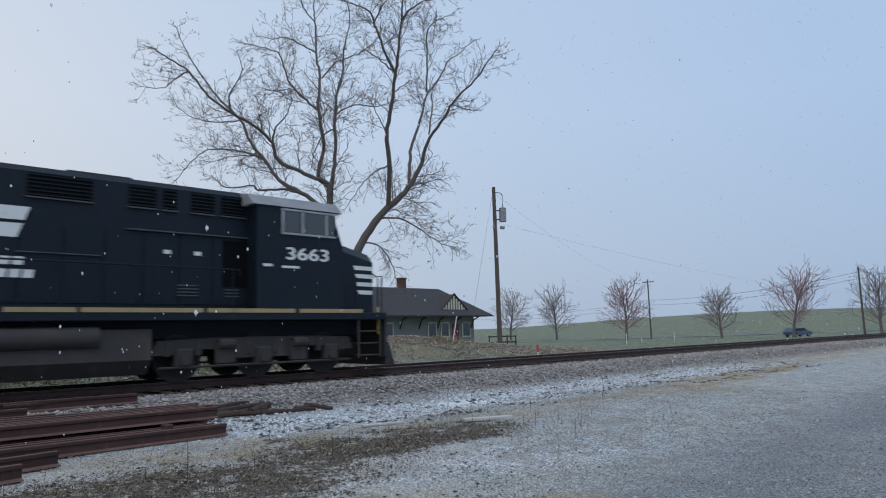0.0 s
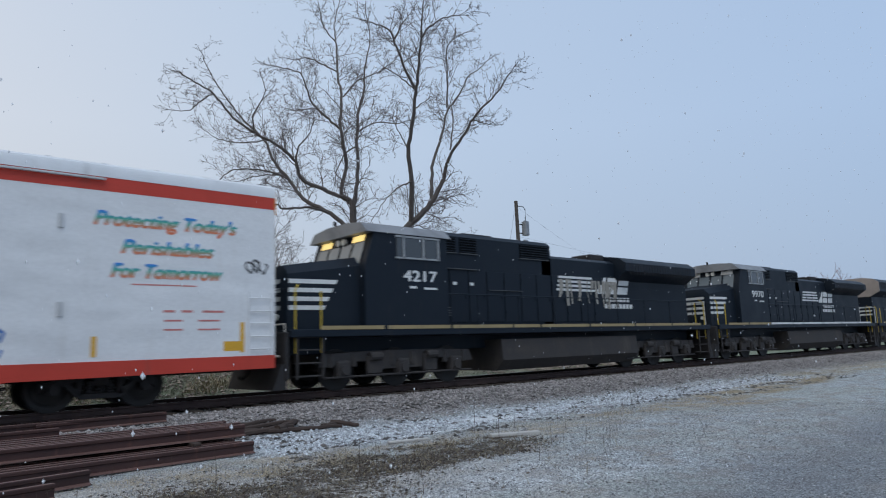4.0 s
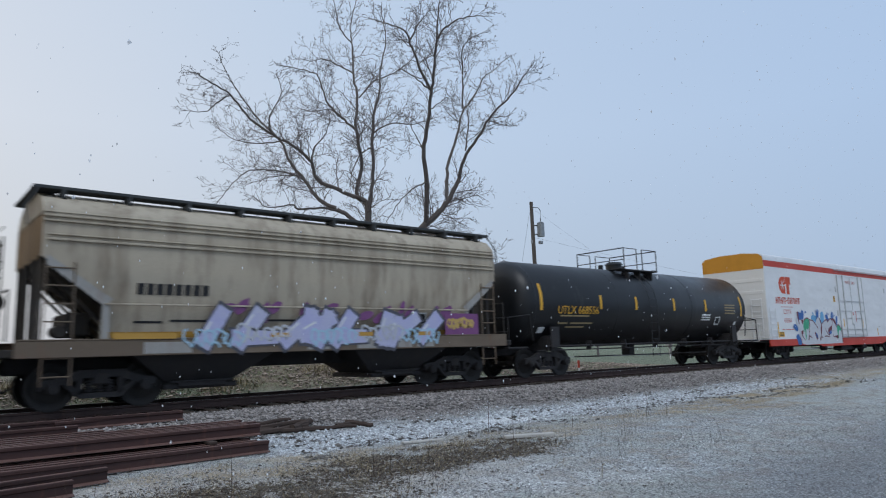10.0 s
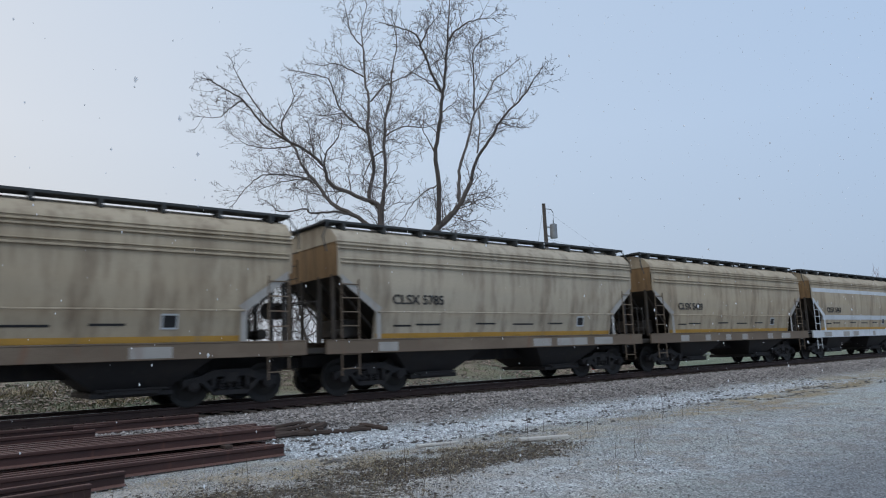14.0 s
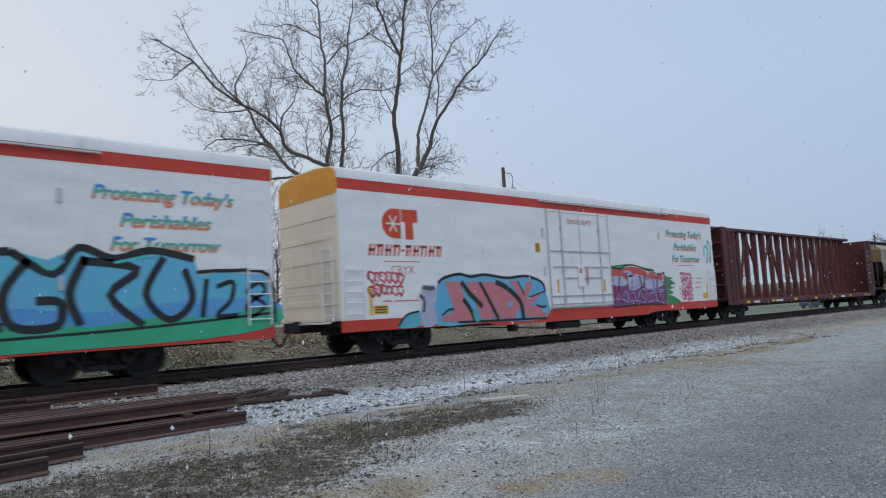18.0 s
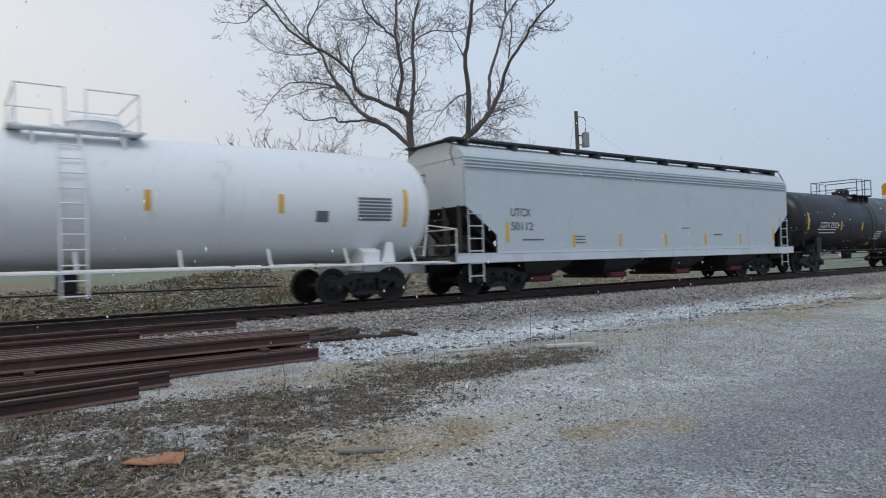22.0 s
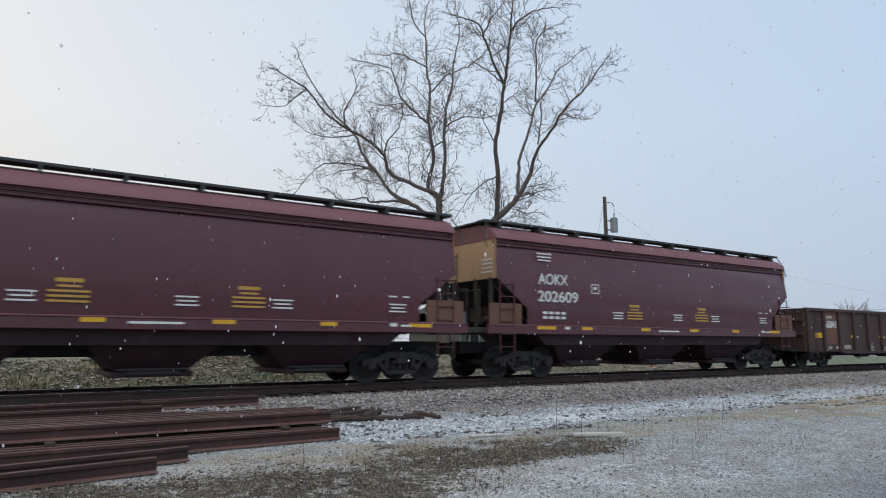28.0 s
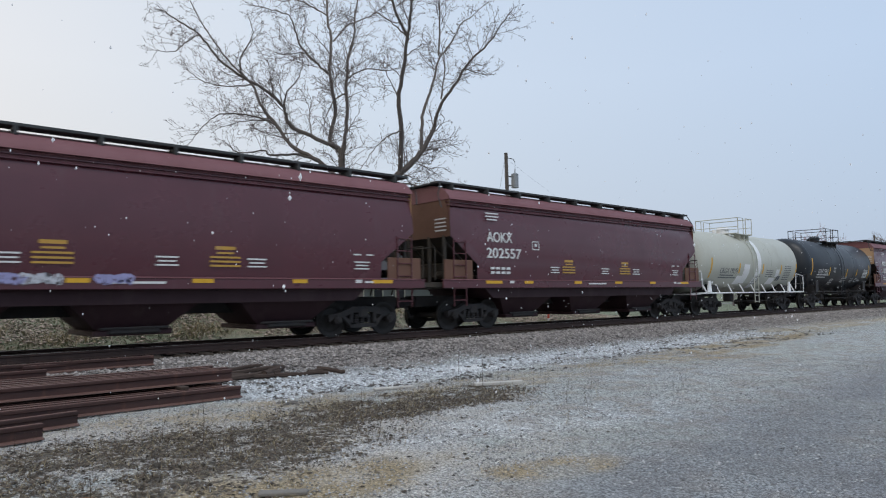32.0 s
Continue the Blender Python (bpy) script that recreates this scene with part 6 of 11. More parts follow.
def deco1(car, y):
    blob(car, [(-9.36, 1.92), (-9.23, 2.10), (-8.88, 2.08), (-8.80, 1.92), (-8.69, 2.09), (-8.49, 2.19), (-8.30, 2.11), (-8.23, 2.01), (-8.08, 2.21), (-7.86, 2.24), (-7.76, 2.13), (-7.62, 1.79), (-7.56, 1.58), (-7.66, 1.32), (-7.83, 1.21), (-8.03, 1.23), (-8.23, 1.26), (-8.49, 1.33), (-8.72, 1.22), (-9.07, 1.14), (-9.28, 1.26), (-9.23, 1.53), (-9.31, 1.74)], "blue", y, 0, label="rounded blue outline of the letters")
    blob(car, [(-9.25, 1.92), (-9.17, 2.01), (-8.96, 2.00), (-8.89, 1.79), (-8.96, 1.57), (-8.74, 1.55), (-8.70, 1.37), (-9.03, 1.24), (-9.17, 1.31), (-9.14, 1.55)], "paleblue", y, 1, "white", label="pale blue bubble letter")
    blob(car, [(-8.65, 1.89), (-8.49, 2.08), (-8.37, 2.01), (-8.30, 1.82), (-8.37, 1.66), (-8.28, 1.57), (-8.32, 1.41), (-8.54, 1.41), (-8.67, 1.53), (-8.70, 1.74)], "paleblue", y, 1, "white", label="pale blue bubble letter")
    blob(car, [(-8.15, 1.95), (-8.05, 2.13), (-7.91, 2.15), (-7.85, 1.97), (-7.77, 1.79), (-7.64, 1.64), (-7.72, 1.38), (-7.90, 1.30), (-8.12, 1.35), (-8.20, 1.51), (-8.10, 1.64), (-8.17, 1.79)], "paleblue", y, 1, "white", label="pale blue bubble letter")
    stroke(car, [(-8.56, 1.81), (-8.42, 1.84)], 0.05, "blue", y, 2)
    stroke(car, [(-8.54, 1.61), (-8.37, 1.62)], 0.05, "blue", y, 2)
    stroke(car, [(-8.00, 1.97), (-7.97, 1.76)], 0.05, "blue", y, 2)
    stroke(car, [(-8.04, 1.53), (-7.90, 1.49)], 0.05, "blue", y, 2)
    stroke(car, [(-9.09, 1.64), (-8.97, 1.41)], 0.05, "blue", y, 2)
    for x, z, w, h, k in ((-9.36, 2.55, 0.8, 0.26, 12), (-9.26, 2.24, 0.62, 0.24, 120), (-9.55, 1.82, 0.38, 0.36, 121)):
        scrawl(car, x, z, w, h, k, y, "blue", 0.04)
    for k, z in enumerate((1.36, 1.62, 1.88)):
        scrawl(car, -7.5 + 0.06 * (2 - k), z, 0.62, 0.22, 13 + k, y, "blue", 0.045)
    scrawl(car, -6.75, 1.06, 1.0, 0.28, 17, y, "blue", 0.05)
    for o in (0.0, 8.05):
        blob(car, [(a + o, b) for a, b in [(-6.00, 1.62), (-5.88, 1.78), (-5.56, 1.73), (-5.32, 1.80), (-4.95, 1.77), (-4.63, 1.81), (-4.32, 1.77), (-4.22, 1.56), (-4.03, 1.52), (-3.97, 1.30), (-4.17, 1.20), (-4.32, 1.07), (-4.82, 1.11), (-5.32, 1.09), (-5.75, 1.07), (-5.92, 1.20), (-5.83, 1.43)]], "grey", y, 0, "lightgrey", label="grey bubble letters")
        stroke(car, [(a + o, b) for a, b in [(-6.00, 1.62), (-5.88, 1.78), (-5.56, 1.73), (-5.32, 1.80), (-4.95, 1.77), (-4.63, 1.81), (-4.32, 1.77), (-4.22, 1.56), (-4.03, 1.52), (-3.97, 1.30), (-4.17, 1.20), (-4.32, 1.07), (-4.82, 1.11), (-5.32, 1.09), (-5.75, 1.07), (-5.92, 1.20), (-5.83, 1.43), (-6.00, 1.62)]], 0.05, "tag", y, 2, "black outline of bubble letters")
        blob(car, [(a + o, b) for a, b in [(-5.89, 1.62), (-5.70, 1.71), (-5.50, 1.64), (-5.42, 1.41), (-5.51, 1.18), (-5.72, 1.15), (-5.79, 1.36)]], "grey", y, 1, "lavender", label="mauve-grey bubble letter")
        blob(car, [(a + o, b) for a, b in [(-5.33, 1.67), (-5.12, 1.71), (-5.03, 1.52), (-5.07, 1.18), (-5.32, 1.20)]], "grey", y, 1, "lavender", label="mauve-grey bubble letter")
        blob(car, [(a + o, b) for a, b in [(-4.92, 1.69), (-4.75, 1.71), (-4.67, 1.46), (-4.72, 1.20), (-4.95, 1.22)]], "grey", y, 1, "lavender", label="mauve-grey bubble letter")
        blob(car, [(a + o, b) for a, b in [(-4.60, 1.71), (-4.40, 1.69), (-4.35, 1.49), (-4.13, 1.45), (-4.10, 1.32), (-4.32, 1.24), (-4.44, 1.13), (-4.62, 1.24)]], "grey", y, 1, "lavender", label="mauve-grey bubble letter")
        stroke(car, [(a + o, b) for a, b in [(-5.66, 1.52), (-5.60, 1.30)]], 0.05, "tag", y, 2)
        stroke(car, [(a + o, b) for a, b in [(-5.19, 1.62), (-5.17, 1.36)]], 0.05, "tag", y, 2)
        stroke(car, [(a + o, b) for a, b in [(-4.82, 1.57), (-4.85, 1.36)]], 0.05, "tag", y, 2)
        stroke(car, [(a + o, b) for a, b in [(-4.48, 1.57), (-4.50, 1.36)]], 0.05, "tag", y, 2)
    for k, z in enumerate((1.12, 1.4)):
        scrawl(car, 4.45, z, 0.75, 0.28, 170 + k, y, "blue", 0.05)
    scrawl(car, 9.95, 2.95, 0.5, 0.3, 18, y, "black", 0.05)
    scrawl(car, 0.2, 1.32, 2.6, 0.36, 19, y - 0.05, "yellow", 0.16)
    for k, x in enumerate((-8.2, -6.8, -6.1, -5.4, -4.2, -3.7, -3.0, -2.2)):
        scrawl(car, x, 0.72, 0.6, 0.16, 180 + k, y - 0.016, "lightgrey", 0.035)


def deco2(car, y):
    blob(car, [(5.22, 1.71), (5.43, 1.86), (5.68, 1.78), (5.74, 1.56), (6.05, 1.5), (6.15, 1.06), (6.68, 0.77), (6.63, 0.62), (5.53, 0.65), (5.55, 0.94), (5.79, 1.15), (5.58, 1.38), (5.27, 1.48)], "pink", y, 0, label="pink sprayed cloud")
    blob(car, [(9.16, 1.71), (9.43, 1.77), (9.67, 1.54), (9.62, 1.23), (9.96, 1.15), (9.91, 0.73), (9.43, 0.66), (9.1, 0.98)], "pink", y, 0, label="pink sprayed cloud")
    blob(car, [(6.15, 1.32), (6.45, 1.94), (6.89, 2.11), (7.26, 1.96), (7.85, 1.62), (8.61, 1.84), (8.94, 1.92), (9.18, 1.33), (9.51, 0.72), (8.28, 0.66), (7.26, 0.63), (6.11, 0.97)], "teal", y, 1, "sky", label="teal sprayed ground of the letters")
    stroke(car, [(6.81, 2.13), (6.63, 1.89), (6.26, 1.43), (6.78, 1.04), (7.32, 0.7)], 0.3, "black", y, 3, "jagged black letter stroke")
    stroke(car, [(7.05, 2.08), (7.21, 1.47), (7.55, 1.02), (7.74, 0.82)], 0.2, "black", y, 3, "jagged black letter stroke")
    stroke(car, [(6.78, 1.82), (7.1, 1.73), (7.34, 1.51)], 0.12, "black", y, 3, "jagged black letter stroke")
    stroke(car, [(7.34, 2.04), (7.55, 1.64), (7.77, 1.15), (7.83, 0.74)], 0.26, "black", y, 3, "jagged black letter stroke")
    stroke(car, [(8.35, 1.57), (7.91, 1.32), (8.28, 1.13), (8.65, 1.1)], 0.17, "black", y, 3, "jagged black letter stroke")
    stroke(car, [(8.89, 2.01), (8.61, 1.54), (8.99, 1.41)], 0.19, "black", y, 3, "jagged black letter stroke")
    stroke(car, [(8.81, 1.23), (8.61, 1.33), (8.94, 1.38)], 0.12, "black", y, 3, "jagged black letter stroke")
    stroke(car, [(8.99, 1.77), (9.21, 1.33), (9.56, 0.73)], 0.2, "black", y, 3, "jagged black letter stroke")


def deco3(car, y):
    blob(car, [(-7.12, 2.36), (-6.84, 2.31), (-6.7, 2.47), (-6.5, 2.39), (-6.51, 2.13), (-6.76, 1.84), (-7.09, 1.96)], "blue", y, 0, label="blue splash of paint")
    blob(car, [(-5.07, 1.91), (-5.0, 2.1), (-4.82, 2.49), (-4.59, 2.48), (-4.67, 2.15), (-4.77, 1.89)], "blue", y, 0, label="blue splash of paint")
    blob(car, [(-3.8, 2.2), (-3.58, 2.26), (-3.4, 2.08), (-3.42, 1.85), (-3.62, 1.96)], "blue", y, 0, label="blue splash of paint")
    blob(car, [(-3.07, 2.06), (-2.92, 2.39), (-2.72, 2.38), (-2.72, 2.18), (-2.82, 1.95)], "blue", y, 0, label="blue splash of paint")
    blob(car, [(-2.43, 1.76), (-2.36, 2.16), (-2.16, 2.15), (-2.18, 1.95), (-2.31, 1.69)], "blue", y, 0, label="blue splash of paint")
    blob(car, [(-5.63, 2.07), (-5.46, 2.2), (-5.01, 2.17), (-4.92, 1.9), (-5.11, 1.71), (-5.56, 1.97)], "sky", y, 0, label="blue splash of paint")
    blob(car, [(-4.45, 2.07), (-4.33, 2.37), (-4.02, 2.38), (-4.0, 2.01), (-4.23, 1.73), (-4.4, 1.8)], "sky", y, 0, label="blue splash of paint")
    blob(car, [(-1.74, 1.72), (-1.65, 1.38), (-1.36, 1.17), (-1.69, 1.05)], "sky", y, 0, label="blue splash of paint")
    blob(car, [(-7.85, 1.62), (-7.6, 1.75), (-7.3, 1.55), (-7.42, 1.38), (-7.7, 1.5)], "blue", y, 2, label="blue splash of paint")
    blob(car, [(-7.6, 1.1), (-7.35, 1.25), (-7.1, 1.0), (-7.0, 0.72), (-7.4, 0.70), (-7.5, 0.9)], "blue", y, 2, label="blue splash of paint")
    blob(car, [(-6.36, 2.35), (-6.26, 2.41), (-6.15, 2.34), (-6.26, 2.29)], "blue", y, 0, label="blue splash of paint")
    blob(car, [(-5.43, 2.34), (-5.34, 2.38), (-5.21, 2.22), (-5.31, 2.24)], "sky", y, 0, label="blue splash of paint")
    blob(car, [(-5.04, 2.47), (-5.0, 2.5), (-4.92, 2.3), (-4.98, 2.29)], "blue", y, 0, label="blue splash of paint")
    blob(car, [(-3.59, 2.37), (-3.53, 2.39), (-3.47, 2.23), (-3.52, 2.22)], "blue", y, 0, label="blue splash of paint")
    blob(car, [(-2.69, 2.19), (-2.58, 2.27), (-2.51, 2.23), (-2.64, 2.12)], "blue", y, 0, label="blue splash of paint")
    blob(car, [(-3.42, 2.3), (-3.34, 2.34), (-3.33, 2.26), (-3.39, 2.21)], "blue", y, 0, label="blue splash of paint")
    blob(car, [(-7.45, 1.95), (-7.3, 2.25), (-7.08, 1.96), (-6.8, 1.98), (-6.37, 2.05), (-6.04, 2.03), (-5.6, 1.94), (-5.21, 1.78), (-5.0, 1.97), (-4.77, 2.09), (-4.52, 2.04), (-4.37, 1.74), (-3.92, 1.94), (-3.6, 1.89), (-3.22, 2.07), (-2.92, 1.99), (-2.67, 2.01), (-2.46, 1.63), (-2.21, 1.72), (-1.9, 1.6), (-1.74, 1.32), (-1.78, 0.80), (-1.95, 0.70), (-4.72, 0.69), (-6.75, 0.70), (-7.0, 0.95), (-7.15, 1.25), (-7.3, 1.6)], "lightgrey", y, 1, "white", label="silver-grey sprayed letters")
    blob(car, [(-6.63, 1.77), (-6.33, 2.01), (-6.01, 2.03), (-5.91, 1.89), (-6.0, 1.59), (-6.18, 1.44), (-6.34, 1.5), (-6.42, 0.99), (-6.51, 0.99), (-6.52, 1.43), (-6.66, 1.33)], "seagreen", y, 2, "green", label="green filled patch")
    blob(car, [(-2.36, 1.62), (-2.0, 1.7), (-1.8, 1.39), (-2.16, 1.38), (-2.22, 1.02), (-2.33, 1.02)], "seagreen", y, 2, "green", label="green filled patch")
    blob(car, [(-7.32, 2.31), (-7.13, 2.3), (-7.14, 1.68)], "wine", y, 3, label="dark red painted edge")
    blob(car, [(-4.72, 2.09), (-4.48, 1.97), (-4.36, 1.6), (-4.52, 1.2), (-4.58, 1.4), (-4.46, 1.74)], "wine", y, 3, label="dark red painted edge")
    blob(car, [(-3.58, 1.48), (-3.09, 1.63), (-3.12, 1.42), (-3.47, 1.14), (-3.55, 1.16)], "wine", y, 3, label="dark red painted edge")
    blob(car, [(-2.98, 2.02), (-2.67, 2.04), (-2.45, 1.76), (-2.49, 1.58), (-2.6, 1.78)], "wine", y, 3, label="dark red painted edge")
    blob(car, [(-5.36, 1.33), (-5.17, 1.28), (-5.0, 1.12), (-5.09, 0.88), (-5.26, 1.09)], "wine", y, 3, label="dark red painted edge")
    blob(car, [(-2.72, 1.09), (-2.33, 1.13), (-2.33, 0.96), (-2.51, 0.97)], "wine", y, 3, label="dark red painted edge")
    blob(car, [(-6.98, 1.35), (-6.76, 1.42), (-6.74, 1.34), (-6.87, 1.13)], "wine", y, 3, label="dark red painted edge")
    blob(car, [(-6.84, 1.98), (-6.66, 1.93), (-6.7, 1.75), (-6.82, 1.78)], "wine", y, 3, label="dark red painted edge")
    blob(car, [(-3.47, 1.32), (-3.15, 1.4), (-3.17, 1.24), (-3.42, 1.18)], "blue", y, 4)
    blob(car, [(-5.26, 1.29), (-5.14, 1.25), (-5.04, 1.14), (-5.11, 1.01)], "blue", y, 4)
    stroke(car, [(-6.77, 1.79), (-6.37, 2.02), (-6.04, 2.04), (-5.91, 1.89), (-5.92, 1.62), (-6.04, 1.23), (-6.18, 0.92)], 0.055, "wine", y, 4)
    stroke(car, [(-5.9, 1.96), (-5.51, 1.93), (-5.21, 1.76), (-4.86, 1.5)], 0.055, "wine", y, 4)
    stroke(car, [(-4.52, 1.21), (-4.7, 1.01), (-4.75, 0.89)], 0.055, "wine", y, 4)
    stroke(car, [(-4.36, 1.74), (-3.92, 1.94), (-3.62, 1.97), (-3.59, 1.85)], 0.055, "wine", y, 4)
    stroke(car, [(-3.59, 1.85), (-3.22, 2.04), (-2.98, 1.95), (-2.97, 1.76), (-3.12, 1.59)], 0.055, "wine", y, 4)
    stroke(car, [(-2.46, 1.58), (-2.16, 1.71), (-1.87, 1.56), (-1.75, 1.32), (-1.75, 0.72)], 0.055, "wine", y, 4)
    stroke(car, [(-4.12, 1.08), (-3.83, 1.1), (-3.47, 1.05)], 0.055, "wine", y, 4)
    stroke(car, [(-6.18, 0.92), (-6.0, 1.12), (-5.74, 1.01)], 0.055, "wine", y, 4)
    stroke(car, [(-6.87, 1.15), (-6.7, 0.99), (-6.59, 0.92)], 0.055, "wine", y, 4)
    stroke(car, [(-4.72, 0.89), (-4.52, 1.06), (-4.39, 0.99)], 0.055, "wine", y, 4)
    stroke(car, [(-3.02, 1.16), (-2.89, 1.05), (-2.72, 1.06)], 0.055, "wine", y, 4)
    stroke(car, [(-3.92, 1.48), (-3.73, 1.27), (-3.55, 1.16)], 0.055, "wine", y, 4)
    ring = Mesh()
    for k in range(4):
        ribbon(ring, [(9.95 + (0.42 - 0.09 * k) * math.cos(a), 3.0 + (0.62 - 0.13 * k) * math.sin(a)) for a in [i * 2 * math.pi / 20 for i in range(21)]], 0.05, y - 0.004 - 0.0003 * k)
    ribbon(ring, [(9.62, 2.55), (9.62, 2.25), (10.25, 2.25), (10.25, 2.55)], 0.05, y - 0.006)
    tagged(part("graffiti_tag", ring, spray("tag"), car, "black looping tag", 0, whole=True), kind="stuff")
    scrawl(car, 9.9, 2.25, 0.6, 0.5, 36, y - 0.003, "tag", 0.05)


def deco5(car, y):
    blob(car, [(-8.58, 0.71), (-8.36, 0.97), (-8.07, 1.12), (-7.75, 1.15), (-7.73, 0.73)], "teal", y, 0, "sky", label="blue-green sprayed edge")
    blob(car, [(-7.13, 0.71), (-7.09, 1.52), (-6.92, 2.04), (-6.12, 2.21), (-4.98, 2.2), (-4.01, 2.07), (-3.07, 2.14), (-2.21, 1.92), (-2.04, 1.63), (-2.04, 0.71), (-4.98, 0.71)], "sky", y, 0, "teal", label="blue-green sprayed ground")
    blob(car, [(-7.64, 1.81), (-7.54, 1.9), (-7.13, 1.88), (-7.11, 1.59), (-7.18, 1.44), (-7.13, 0.76), (-7.71, 0.74), (-7.64, 1.5)], "lavender", y, 1, "lightgrey", label="pale lavender painted column")
    stroke(car, [(-7.73, 1.62), (-7.56, 1.46), (-7.6, 1.11)], 0.09, "tag", y, 2)
    stroke(car, [(-7.6, 1.85), (-7.3, 1.8), (-7.13, 1.83)], 0.12, "tag", y, 2)
    stroke(car, [(-6.99, 1.96), (-6.76, 2.11), (-6.12, 2.23), (-5.61, 2.15), (-4.98, 2.21), (-3.95, 2.1), (-3.01, 2.16), (-2.21, 1.95), (-2.04, 1.63)], 0.09, "black", y, 2, "wavy black outline")
    stroke(car, [(-8.58, 0.74), (-8.24, 1.06), (-7.77, 1.15)], 0.06, "black", y, 2)
    blob(car, [(-6.71, 2.01), (-6.1, 1.99), (-5.61, 0.77), (-6.28, 0.78), (-6.88, 0.81), (-6.89, 0.94), (-6.49, 1.04), (-6.43, 1.24)], "salmon", y, 3, "rose", label="pink-red letter with black edges", smooth=False)
    blob(car, [(-5.83, 1.98), (-5.3, 1.99), (-4.6, 0.83), (-5.21, 0.78)], "salmon", y, 3, "rose", label="pink-red letter with black edges", smooth=False)
    blob(car, [(-5.17, 1.99), (-4.58, 1.97), (-3.5, 1.41), (-3.42, 1.1), (-3.7, 0.77), (-4.39, 0.77)], "salmon", y, 3, "rose", label="pink-red letter with black edges", smooth=False)
    blob(car, [(-3.87, 2.01), (-3.5, 2.0), (-3.19, 1.61), (-3.01, 1.96), (-2.65, 1.97), (-3.0, 1.44), (-2.17, 1.64), (-2.68, 1.24), (-2.07, 0.88), (-2.07, 0.75), (-3.07, 0.77), (-3.44, 1.54)], "salmon", y, 3, "rose", label="pink-red letter with black edges", smooth=False)
    stroke(car, [(-6.04, 1.99), (-5.68, 1.61), (-5.17, 1.2)], 0.16, "black", y, 4)
    stroke(car, [(-6.0, 1.46), (-5.74, 1.17), (-5.51, 0.76)], 0.15, "black", y, 4)
    stroke(car, [(-5.25, 1.97), (-4.98, 1.59), (-4.46, 0.77)], 0.13, "black", y, 4)
    stroke(car, [(-4.51, 1.97), (-3.95, 1.75), (-3.37, 1.29), (-3.26, 0.73)], 0.18, "black", y, 4)
    stroke(car, [(-3.43, 1.98), (-3.18, 1.58), (-3.16, 1.53)], 0.06, "black", y, 4)
    stroke(car, [(-2.94, 1.43), (-2.42, 1.55), (-2.04, 1.63)], 0.05, "black", y, 4)
    stroke(car, [(-2.65, 1.23), (-2.37, 1.11), (-2.04, 1.1)], 0.07, "black", y, 4)
    stroke(car, [(-6.9, 0.99), (-6.62, 1.15), (-6.4, 1.15)], 0.06, "black", y, 4)
    stroke(car, [(-6.25, 0.76), (-4.35, 0.73), (-2.04, 0.7)], 0.07, "black", y, 4)
    blob(car, [(-4.04, 1.27), (-3.76, 1.36), (-3.77, 1.18), (-3.99, 1.14)], "sky", y, 4, smooth=False)
    blob(car, [(-2.88, 1.21), (-2.5, 1.32), (-2.56, 1.16), (-2.75, 1.13)], "sky", y, 5, smooth=False)
    blob(car, [(-5.61, 1.03), (-5.46, 1.12), (-5.35, 0.76), (-5.51, 0.76)], "teal", y, 5)
    blob(car, [(1.93, 2.53), (3.00, 2.61), (3.67, 2.60), (4.53, 2.46), (5.07, 2.42), (5.17, 2.28), (4.33, 2.38), (3.53, 2.50), (2.33, 2.39)], "green", y, 0, "moss", label="dark green paint edge", smooth=False)
    blob(car, [(5.92, 2.17), (6.13, 2.10), (6.60, 2.05), (6.33, 1.98), (6.81, 1.80), (6.40, 1.75), (6.33, 1.68), (6.67, 1.61), (6.20, 1.56), (6.60, 1.40), (6.10, 1.33), (6.60, 1.24), (7.12, 1.04), (7.00, 0.88), (5.97, 0.94)], "green", y, 0, "moss", label="dark green flame shapes", smooth=False)
    blob(car, [(1.93, 2.41), (2.67, 2.41), (3.00, 2.53), (3.60, 2.56), (4.47, 2.40), (4.53, 2.20), (4.87, 2.37), (5.39, 2.14), (5.33, 2.28), (5.91, 2.30), (5.92, 1.87), (1.93, 2.06)], "red", y, 1, "orangered", label="red upper half of the letters", smooth=False)
    blob(car, [(1.93, 2.09), (5.92, 1.90), (5.91, 0.94), (4.00, 0.98), (1.93, 0.92)], "purple", y, 1, "plum", label="purple lower half of the letters", smooth=False)
    blob(car, [(2.00, 2.11), (2.73, 2.12), (3.07, 1.87), (2.73, 1.74), (2.00, 1.82)], "lavender", y, 2, "white", label="white and lavender spray cloud")
    blob(car, [(3.07, 2.06), (3.60, 2.21), (4.27, 2.12), (4.20, 1.81), (3.67, 1.59), (3.13, 1.59)], "lavender", y, 2, "white", label="white and lavender spray cloud")
    blob(car, [(4.33, 1.90), (4.80, 2.02), (5.67, 1.93), (5.70, 1.74), (5.13, 1.62), (4.47, 1.60)], "lavender", y, 2, "white", label="white and lavender spray cloud")
    blob(car, [(2.93, 2.36), (3.33, 2.32), (3.53, 2.14), (3.07, 2.11)], "lavender", y, 2, "white", label="white and lavender spray cloud")
    stroke(car, [(3.03, 1.08), (3.10, 1.57), (3.53, 1.70), (4.20, 1.86), (4.53, 2.04), (5.13, 1.96), (5.87, 1.78)], 0.05, "lavender", y, 3)
    stroke(car, [(3.13, 1.13), (3.67, 1.15), (4.27, 1.07), (4.33, 1.51), (4.60, 1.60), (5.80, 1.54)], 0.05, "lavender", y, 3)
    stroke(car, [(1.93, 1.23), (2.60, 1.23), (3.07, 1.08)], 0.05, "lavender", y, 3)
